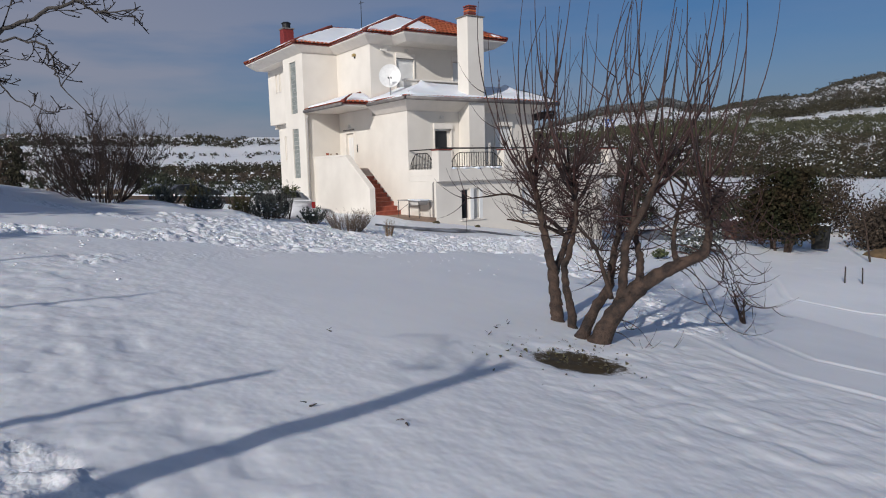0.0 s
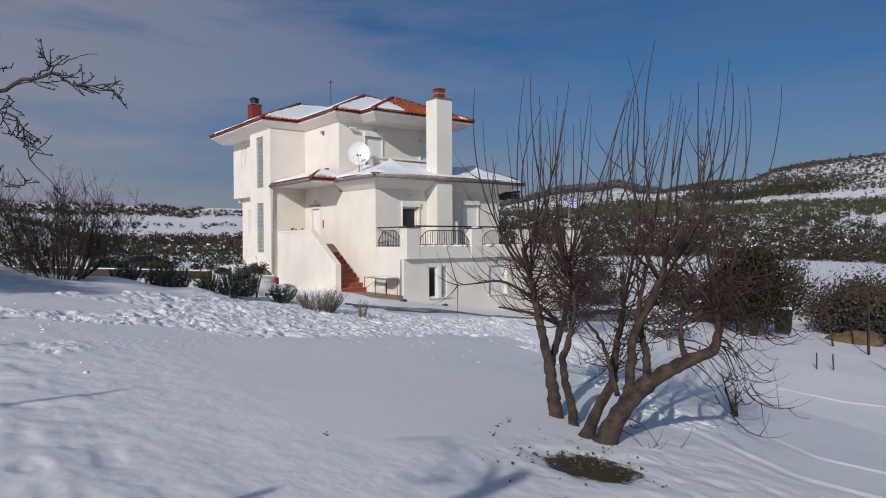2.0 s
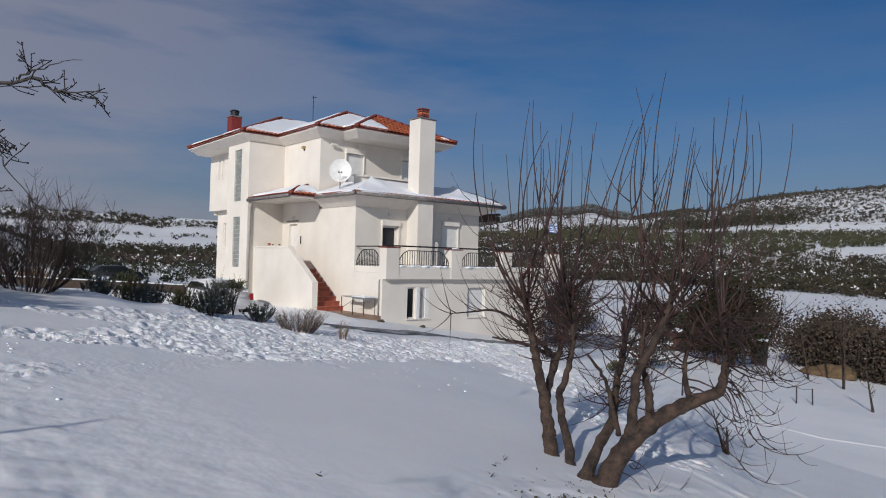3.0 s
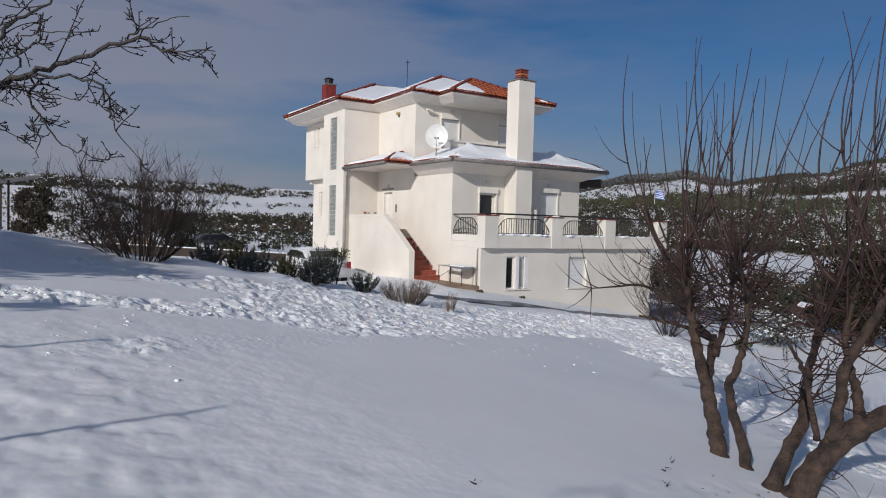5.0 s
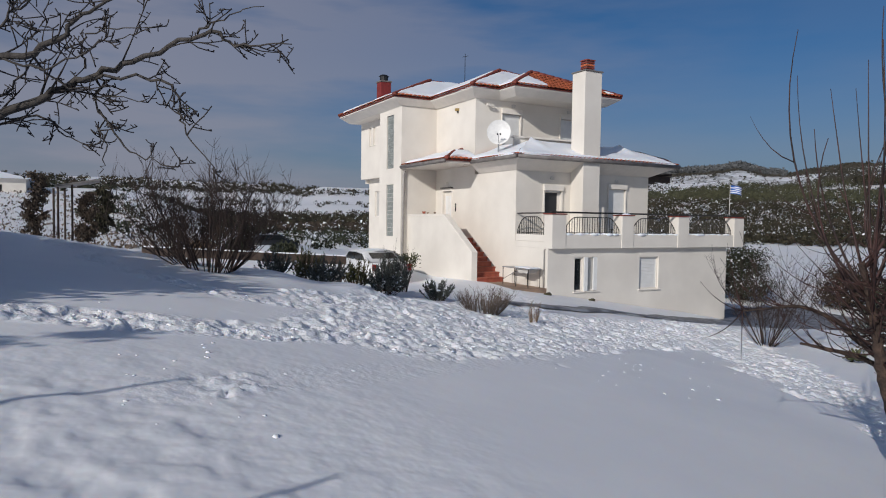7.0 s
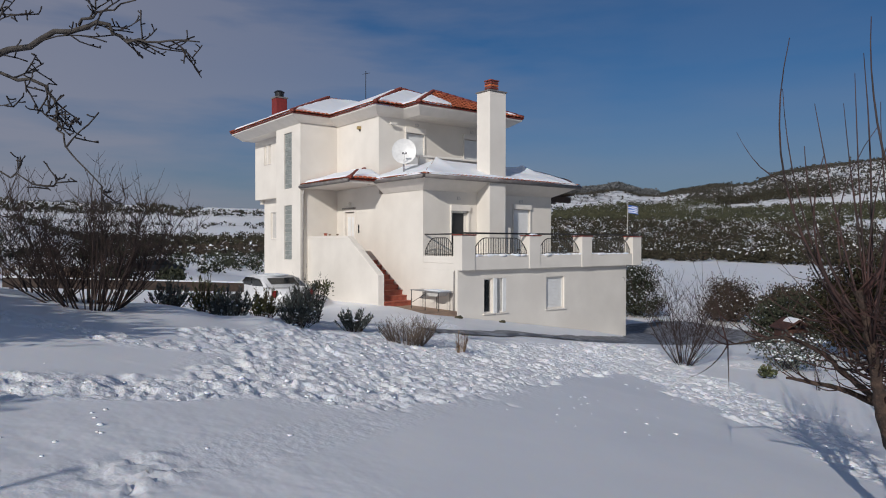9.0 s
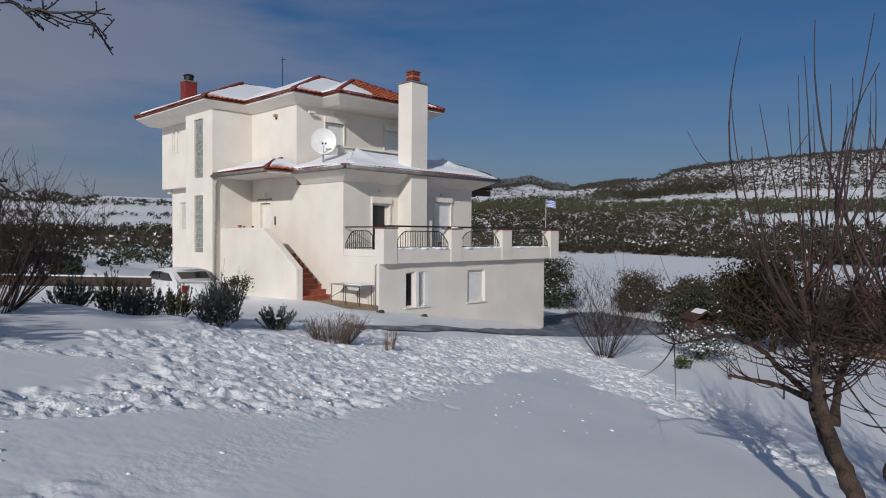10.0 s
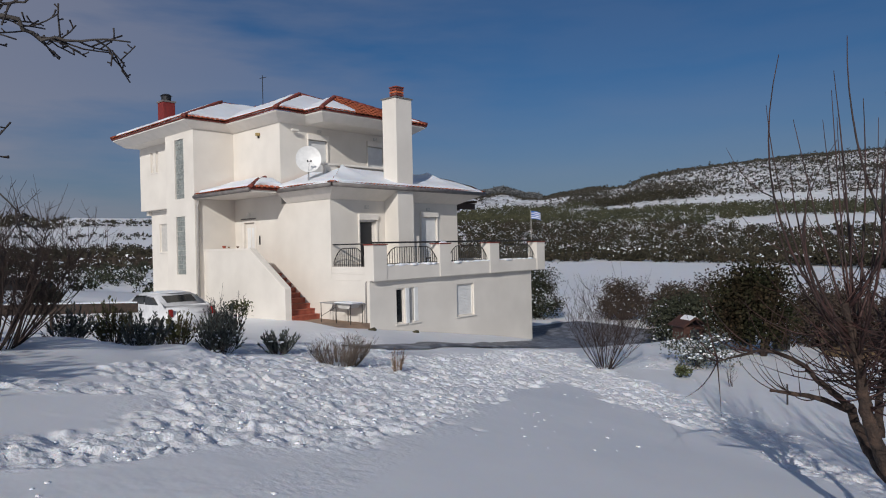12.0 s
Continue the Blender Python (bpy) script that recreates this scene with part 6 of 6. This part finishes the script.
dark = thing("parked_car", "dark parked car far across the field", "car", at=on(-1.1, 33.0, -0.55), turn=4)
bm = prism([(-2.1, 0.3), (-2.1, 0.8), (-1.5, 0.95), (-0.9, 1.4), (0.7, 1.42), (1.3, 0.98), (2.1, 0.8), (2.1, 0.3)], "y", -0.85, 0.85)
bmesh.ops.bevel(bm, geom=list(bm.edges), offset=0.07, segments=2, affect="EDGES")
part("body", bm, M_CARD, dark, "", True)
part("window_band", prism([(-1.25, 1.0), (-0.85, 1.32), (0.65, 1.34), (1.05, 1.0)], "y", -0.86, 0.86), M_CARG, dark, "dark glass")

# low brown timber edging in front of the car
edge = thing("timber_edging", "low brown timber edging with snow on top", "edging", at=(-9.3, 2.24, 0.04), turn=-16.8)
part("plank", prism([(-3.3, 0.98), (-3.3, 1.26), (3.3, 0.97), (3.3, 0.69)], "y", -0.04, 0.04), M_WOODD, edge, "dark brown board")
for x in (-3.1, -1.0, 1.1, 3.1):
    part("post", box(x - 0.05, x + 0.05, 0.045, 0.13, -0.4, 1.05 - 0.045 * x), M_WOODD, edge)
part("snow_line", prism([(-3.3, 1.264), (-3.3, 1.30), (3.28, 1.01), (3.28, 0.974)], "y", -0.045, 0.045), M_ROOFSNOW, edge, "line of snow")

for i, (x, y, r) in enumerate(((-0.35, -2.5, 0.1), (1.5, -2.6, 0.09))):
    bm = bmesh.new()
    bmesh.ops.create_icosphere(bm, subdivisions=2, radius=1)
    for vv in bm.verts:
        vv.co *= 1 + 0.35 * noise.noise(vv.co * 1.6 + Vector((i * 3.1, 0, 0)))
        vv.co = Vector((vv.co.x * r * 1.6, vv.co.y * r, vv.co.z * r * 0.7))
    st = part("stone", bm, M_SOIL, None, "", True)
    st.location = on(x, y, 0.02)
    tagged(st, "small dark stone at the foot of the wall", "stone", "stones by the wall")

# folding table at the house wall
tab = thing("garden_table", "thin metal garden table with a snowy top by the wall", "table", at=(-0.42, -0.2, 0.0))
part("top", box(-0.28, 0.28, -1.72, 0.0, 0.64, 0.67, 0.008), M_GALV, tab)
part("snow_top", box(-0.24, 0.24, -1.66, -0.75, 0.671, 0.71, 0.02), M_ROOFSNOW, tab, "snow on the top")
part("tray", prism([(-1.6, 0.64), (-1.45, 0.5), (-0.95, 0.5), (-0.8, 0.64)], "x", -0.2, 0.2), M_GREYW, tab, "pale tray under the top")
for x in (-0.25, 0.25):
    for y in (-1.6, -0.86, -0.04):
        v, f = tubes([([(x, y, 0.0), (x, y, 0.64)], [0.014, 0.014])], 6)
        obj("leg", mesh_of("leg", v, f, M_IRON), tab)
v, f = tubes([([(-0.25, -0.04, 0.2), (-0.25, -0.86, 0.55)], [0.01, 0.01])], 5)
obj("brace", mesh_of("brace", v, f, M_IRON), tab)
for i, (y, s, m) in enumerate(((3.9, 0.05, M_BROWN), (4.55, 0.05, M_DRY), (4.9, 0.08, M_STEP))):
    pot = thing("flower_pot", "small terracotta pot on the stair parapet", "flower pot", "pots on the parapet", at=(-1.35, y, 2.585))
    bm = bmesh.new()
    bmesh.ops.create_cone(bm, segments=16, radius1=s * 0.7, radius2=s, depth=s * 1.2, cap_ends=True, matrix=Matrix.Translation((0, 0, s * 0.6)))
    part("pot", bm, m, pot)

# chair on the terrace
chair = thing("terrace_chair", "dark garden chair on the terrace behind the railing", "chair", at=(4.4, -0.75, 1.6), turn=200)
part("seat", box(-0.25, 0.25, -0.25, 0.25, 0.4, 0.46, 0.02), M_CARD, chair)
part("backrest", box(-0.25, 0.25, 0.2, 0.26, 0.46, 0.95, 0.03), M_CARD, chair)
for x in (-0.22, 0.22):
    for y in (-0.22, 0.22):
        v, f = tubes([([(x, y, 0), (x, y, 0.4)], [0.018, 0.018])], 6)
        obj("leg", mesh_of("leg", v, f, M_CARD), chair)

# carport, white bungalow and conifers up the slope
cp = thing("carport", "open carport with thin posts and a sloping grey roof", "carport", at=(-14.6, 20.0, 0.0))
for x, y, h in ((-0.95, 0, 3.72), (-0.75, 0, 3.78), (-0.1, 0.2, 3.95), (-0.5, 2.6, 3.82)):
    v, f = tubes([([(x, y, gz(x - 14.6, y + 20) - 0.3), (x, y, h)], [0.06, 0.055])], 7)
    obj("post", mesh_of("post", v, f, M_WOODD), cp, "dark timber post")
part("roof", prism([(-0.9, 3.78), (1.25, 4.22), (1.25, 4.3), (-0.9, 3.88)], "y", -0.3, 2.9), M_GUTTER, cp, "thin grey sloping roof")
bung = thing("bungalow", "low white bungalow with a snow-covered hipped roof", "house", at=(-26.8, 84.0, 3.95))
part("wall", wall("y", -4, -3.7, -9, 6, -0.6, 3.0, [(0.4, 1.6, 1.0, 2.2), (2.2, 3.4, 1.0, 2.2)]), M_WALL, bung)
part("side_wall", wall("x", 6, 5.7, -3.7, 6, -0.6, 3.0), M_WALL, bung)
for x0 in (0.4, 2.2):
    part("window", box(x0, x0 + 1.2, -3.8, -3.75, 1.0, 2.2), M_CARG, bung, "dark window")
bm = bmesh.new()
vs = [bm.verts.new(q) for q in ((-9.6, -4.6, 3.0), (6.6, -4.6, 3.0), (6.6, 6.6, 3.0), (-9.6, 6.6, 3.0), (-4, 1, 4.5), (1.2, 1, 4.5))]
for q in ((0, 1, 5, 4), (1, 2, 5), (2, 3, 4, 5), (3, 0, 4), (3, 2, 1, 0)):
    bm.faces.new([vs[i] for i in q])
part("roof", bm, M_ROOFSNOW, bung, "snow-covered hipped roof")
part("chimney", box(-1.5, -0.9, 0, 0.6, 4.0, 5.0), M_GUTTER, bung)
for i, (x, y, r, top, m, what) in enumerate(((-16.3, 19.0, 0.5, 4.3, M_RUSSET, "narrow dark brown cypress in snow"), (-14.0, 19.2, 0.42, 3.6, M_RUSSET, "narrow dry brown shrub beside the carport"), (-12.8, 42, 0.6, 4.6, M_PINE, "dark conifer beyond the carport"),
                                               (-9.0, 14.0, 0.6, 0.9, M_DRY, "low dry shrub in the field"), (-6.5, 18.0, 0.7, 0.9, M_OLIVE, "low olive shrub in the field"), (-4.8, 14.5, 0.6, 0.8, M_OLIVE, "low olive shrub in the field"))):
    leaf_shrub(on(x, y), r, top - gz(x, y), 3200, 90 + i, what, m, (0.08, 0.2) if y < 30 else (0.15, 0.35), 1.0, snow=0, name="hedge_shrub", stems=False)

# fallen twigs and dark stones on the snow
for i, (x, y) in enumerate(((-12.58, -19.9), (-12.17, -20.28), (-11.78, -18.43), (-10.3, -18.6), (-10.0, -18.35), (-9.75, -18.2))):
    v, f = tubes([twig((0, 0, 0.03), (R.gauss(0, 1), R.gauss(0, 1), 0.4), R.uniform(0.03, 0.05), 0.004, (0, 0, -0.4), 4, 0.5), twig((0.02, 0.01, 0.0), (R.gauss(0, 1), R.gauss(0, 1), 0.5), 0.05, 0.008, (0, 0, 0), 3, 0.5)], 4)
    o = new("dead_leaf_stalk", mesh_of("dead_leaf_stalk", v, f, M_TWIGD))
    o.location = (x, y, gz(x, y) + float(relief(np.array(x), np.array(y))))
    tagged(o, "dark dead stalk poking from the snow", "stalk", "stalks in the snow")


# ---- stuff: clods, woods, scrub ----
def ico(sub):
    bm = bmesh.new()
    bmesh.ops.create_icosphere(bm, subdivisions=sub, radius=1)
    v = np.array([q.co[:] for q in bm.verts])
    f = np.array([[q.index for q in p.verts] for p in bm.faces])
    bm.free()
    return v, f


def blobs(name, places, sizes, sub, mat, label, category, rough=0.3, seed=1, smooth=True):
    rng = np.random.default_rng(seed)
    v, f = ico(sub)
    n = len(places)
    turn = rng.uniform(0, 2 * math.pi, n)
    c, s = np.cos(turn)[:, None], np.sin(turn)[:, None]
    jit = 1 + rough * rng.uniform(-1, 1, (n, len(v)))
    vx = (v[None, :, 0] * c - v[None, :, 1] * s) * jit * sizes[:, 0:1] + places[:, 0:1]
    vy = (v[None, :, 0] * s + v[None, :, 1] * c) * jit * sizes[:, 0:1] + places[:, 1:2]
    vz = v[None, :, 2] * jit * sizes[:, 1:2] + places[:, 2:3]
    V = np.stack([vx, vy, vz], -1).reshape(-1, 3)
    F = (f[None] + (np.arange(n) * len(v))[:, None, None]).reshape(-1, 3)
    me = bpy.data.meshes.new(name)
    me.vertices.add(len(V))
    me.vertices.foreach_set("co", V.astype(np.float32).ravel())
    me.loops.add(F.size)
    me.loops.foreach_set("vertex_index", F.astype(np.int32).ravel())
    me.polygons.add(len(F))
    me.polygons.foreach_set("loop_start", np.arange(0, F.size, 3, dtype=np.int32))
    me.polygons.foreach_set("use_smooth", np.full(len(F), smooth))
    me.update(calc_edges=True)
    me.materials.append(mat)
    return tagged(new(name, me), label, category, kind="stuff")


rng = np.random.default_rng(4)
P = np.stack([rng.uniform(-15, 2.5, 150000), rng.uniform(-20.8, -8, 150000)], 1)
P = P[trodden(P[:, 0], P[:, 1]) ** 2 > rng.uniform(0.1, 1.5, len(P))][:1500]
stray = np.stack([rng.uniform(-14.0, -2.0, 500), rng.uniform(-16.5, -10.5, 500)], 1)
near_tread = trodden(stray[:, 0], stray[:, 1])
stray = stray[(near_tread < 0.1) & (value_noise(stray[:, 0] * 0.5, stray[:, 1] * 0.5, 63) > 0.5)][:80]
P = np.concatenate([P, stray])
S = np.minimum(np.abs(rng.normal(0, 0.009, len(P))) + 0.005, 0.024) * np.where(P[:, 1] < -18.5, 0.6, 1.0)
Z = ground_z(P[:, 0], P[:, 1]) + relief(P[:, 0], P[:, 1])
blobs("snow_clods", np.column_stack([P, Z]), np.column_stack([S * 1.15, S * 0.65]), 2, M_SNOW, "loose crumbs of trodden snow", "snow clods", 0.24, 5, True)


def polar(n, a0, a1, r0, r1, seed, power=1.0):
    g = np.random.default_rng(seed)
    a, r = np.radians(g.uniform(a0, a1, n)), r0 + (r1 - r0) * g.uniform(0, 1, n) ** power
    return r * np.cos(a), r * np.sin(a), g


def foliage_cloud(name, tris, mat, label, category):
    """One mesh of loose triangles, each a tuft of leaves or a bit of snow."""
    V = np.concatenate(tris).reshape(-1, 3)
    me = bpy.data.meshes.new(name)
    me.vertices.add(len(V))
    me.vertices.foreach_set("co", V.astype(np.float32).ravel())
    me.loops.add(len(V))
    me.loops.foreach_set("vertex_index", np.arange(len(V), dtype=np.int32))
    me.polygons.add(len(V) // 3)
    me.polygons.foreach_set("loop_start", np.arange(0, len(V), 3, dtype=np.int32))
    me.update(calc_edges=True)
    me.materials.append(mat)
    return tagged(new(name, me), label, category, kind="stuff")


def tufts(C, size, g, flat=1.0):
    """Triangles of about the given size, turned at random, round the centres C."""
    A, B = g.normal(0, 1, (len(C), 3)), g.normal(0, 1, (len(C), 3))
    A[:, 2] *= flat
    B[:, 2] *= flat
    A /= np.linalg.norm(A, axis=1)[:, None]
    B /= np.linalg.norm(B, axis=1)[:, None]
    s = (size * g.uniform(0.5, 1.4, len(C)))[:, None]
    return np.stack([C - (A + B) * s * 0.4, C + A * s, C + B * s], 1)


def crowns(x, y, z0, w, h, each, g):
    """Points in the crowns of trees that stand at x, y: uneven domes, denser towards the outside."""
    n = len(x)
    d = g.normal(0, 1, (n, each, 3))
    d /= np.linalg.norm(d, axis=2)[:, :, None]
    rad = g.uniform(0.25, 1.0, (n, each, 1)) ** 0.5
    lump = 1 + 0.28 * np.sin(d[:, :, :1] * 5 + g.uniform(0, 6, (n, 1, 1))) * np.cos(d[:, :, 1:2] * 4 + g.uniform(0, 6, (n, 1, 1)))
    P = d * rad * lump
    X = x[:, None] + P[:, :, 0] * w[:, None]
    Yc = y[:, None] + P[:, :, 1] * w[:, None]
    Z = z0[:, None] + h[:, None] * np.clip(0.5 + 0.5 * P[:, :, 2], 0.02, 1.2)
    return np.stack([X, Yc, Z], -1).reshape(-1, 3), P[:, :, 2].reshape(-1)


def wood(name, n, a0, a1, r0, r1, w, h, each, size, mat, label, seed, mask=None, snow=0.0, power=1.0, category="woods"):
    """Trees as clouds of leaf tufts between two bearings and two distances from the house; snow: share of snowy tufts."""
    x, y, g = polar(n, a0, a1, r0, r1, seed, power)
    if mask is not None:
        keep = mask(x, y) > g.uniform(0, 1, n)
        x, y = x[keep], y[keep]
    s = g.uniform(0.55, 1.35, len(x))
    P, up = crowns(x, y, ground_z(x, y) - 0.1, w * s, h * s * g.uniform(0.75, 1.3, len(x)), each, g)
    load = np.repeat(g.uniform(0, 1, len(x)) ** 2 * (0.55 + 0.5 * sstep(0.4, 0.62, value_noise(x * 0.06, y * 0.06, seed + 1))), each)
    lump = value_noise(P[:, 0] / w * 1.1 + P[:, 2], P[:, 1] / w * 1.1 - P[:, 2] * 0.7, seed)
    white = (lump * load * np.clip(0.6 + up, 0, 1.2) > 0.5 - snow) & (g.uniform(0, 1, len(P)) < 0.3)
    foliage_cloud(name, [tufts(P[~white], size, g)], mat, label, category)
    if snow:
        Q = P[white]
        Q[:, 2] += size * 0.25
        foliage_cloud(name + "_snow", [tufts(Q, size * 1.0, g, 0.6)], M_ROOFSNOW, "snow lying on the " + category, "snow")


def mixed_wood(x, y):
    r, a = polar_of(x, y)
    return between(r, wood_edge(a), wood_top(a), 3)


def plantation(x, y):
    r, a = polar_of(x, y)
    return between(r, wood_top(a), band_top(a), 4) * (1 - open_field(x, y)) * (0.35 + 0.65 * sstep(0.3, 0.42, value_noise(x * 0.02, y * 0.02, 51)))


def rough_hill(x, y):
    r, a = polar_of(x, y)
    n = value_noise(x * 0.012 + 3.1, y * 0.012 + 1.7, 40) * 0.7 + value_noise(x * 0.04, y * 0.04, 41) * 0.3
    bald = 1 - 0.75 * sstep(860, 980, r) * sstep(33, 29, a)
    return sstep(-4, 6, r - band_top(a)) * (1 - 0.97 * open_field(x, y)) * (0.3 + 0.7 * sstep(0.38, 0.6, n)) * bald * (1 - 0.9 * sstep(30, 33, a) * sstep(830, 790, r))


def left_hill(x, y):
    return 1 - open_field(x, y)


wood("near_wood_edge", 1500, -30, 58, 130, 262, 2.5, 4.0, 120, 0.45, M_PINE, "dark green wood edge behind a snowy field", 101, mask=lambda x, y: mixed_wood(x, y) * sstep(45, 25, polar_of(x, y)[0] - wood_edge(polar_of(x, y)[1])), snow=0.36)
wood("valley_wood", 5200, -30, 60, 150, 425, 2.7, 3.8, 60, 0.58, M_PINE, "dark green mixed wood with snow on the crowns", 102, mask=mixed_wood, snow=0.22)
wood("valley_brush", 1300, -30, 60, 140, 420, 2.3, 3.6, 70, 0.5, M_RUSSET, "red-brown bare trees among the woods", 112, mask=mixed_wood, snow=0.14)
wood("plantation_wood", 11000, -30, 62, 325, 700, 2.9, 4.2, 30, 0.85, M_PLANT, "even olive-green plantation on the valley side", 103, mask=plantation)
wood("hill_scrub", 85000, -30, 62, 500, 1080, 1.9, 2.2, 7, 1.15, M_SCRUB, "scrub and small trees on the snowy hill", 105, mask=rough_hill)
wood("ridge_trees", 420, -20, 27, 1015, 1062, 2.8, 6.5, 16, 1.7, M_PINE, "dark trees on the ridge", 106)
wood("low_ridge_trees", 420, 27, 36, 1010, 1062, 2.6, 4.6, 16, 1.7, M_PINE, "dark trees on the lower ridge", 116)
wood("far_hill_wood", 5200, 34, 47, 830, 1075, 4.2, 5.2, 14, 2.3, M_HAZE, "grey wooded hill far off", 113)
wood("left_hedges", 230, 66, 104, 44, 130, 0.9, 1.4, 70, 0.22, M_OLIVE, "scattered hedges and small olives", 107, snow=0.26)
wood("left_scrub", 700, 64, 120, 120, 200, 1.5, 2.0, 40, 0.5, M_RUSSET, "dark band of scrub across the fields", 108, snow=0.24)
wood("left_wood", 1500, 62, 112, 195, 305, 2.2, 3.4, 40, 0.6, M_PINE, "dark wood along the foot of the fields", 118, snow=0.1)
wood("left_ridge_trees", 520, 73, 104, 700, 900, 3.2, 5.0, 16, 1.6, M_PINE, "dark line of trees along the far fields", 119)
wood("left_hill_trees", 9000, 60, 120, 430, 1040, 2.2, 2.6, 12, 1.2, M_SCRUB, "lines of trees on the snowy hills", 109, mask=left_hill)
for k in range(3):
    a = np.radians(np.linspace(21, 29, 30))
    g = np.random.default_rng(130 + k)
    rr = 645 + 22 * k + 6 * np.sin(a * 30) + g.normal(0, 2, len(a))
    x, y = rr * np.cos(a), rr * np.sin(a)
    w = g.uniform(1.8, 3.0, len(x))
    P, up = crowns(x, y, ground_z(x, y), w, w * 2.0, 40, g)
    foliage_cloud("tree_row", [tufts(P, 1.1, g)], M_PINE, "row of dark trees along a snowy field", "tree row")
# snow on the bushes behind the drive, and dry grass on the slope to the far left
g = np.random.default_rng(140)
bx, by, br, bh = np.array(BUSHES).T
P, up = crowns(bx, by, ground_z(bx, by) + 0.1, br, bh * 0.95, 2200, g)
keep = g.uniform(0, 1, len(P)) < np.where(P[:, 1] > -10, 0.6, 0.3) * sstep(0.5, 0.68, value_noise(P[:, 0] * 1.6, P[:, 1] * 1.6 + P[:, 2] * 1.6, 44))
foliage_cloud("bush_snow", [tufts(P[keep], 0.085, g, 0.6)], M_ROOFSNOW, "snow lying in clumps on the bushes behind the drive", "snow")
n = 3600
x, y = g.uniform(-26, -6, n), g.uniform(24, 80, n)
keep = value_noise(x * 0.22, y * 0.12, 45) * 0.9 + 0.1 > g.uniform(0, 1, n)
x, y = x[keep], y[keep]
P = np.column_stack([x, y, ground_z(x, y) + 0.12])
T = tufts(np.repeat(P, 3, axis=0) + g.normal(0, 0.2, (3 * len(P), 3)) * (1, 1, 0.3), 0.17, g, 1.6)
foliage_cloud("dry_slope_grass", [T], M_DRYB, "pale dry grass showing through snow on the slope", "dry grass")
P = np.column_stack([g.normal(-9.92, 0.36, 170), g.normal(-19.25, 0.27, 170)])
P = np.column_stack([P, ground_z(P[:, 0], P[:, 1]) + relief(P[:, 0], P[:, 1]) + 0.006])
foliage_cloud("soil_litter", [tufts(P, 0.022, g, 0.5)], M_SOIL, "dark crumbs of soil and dead leaves on the snow", "litter")
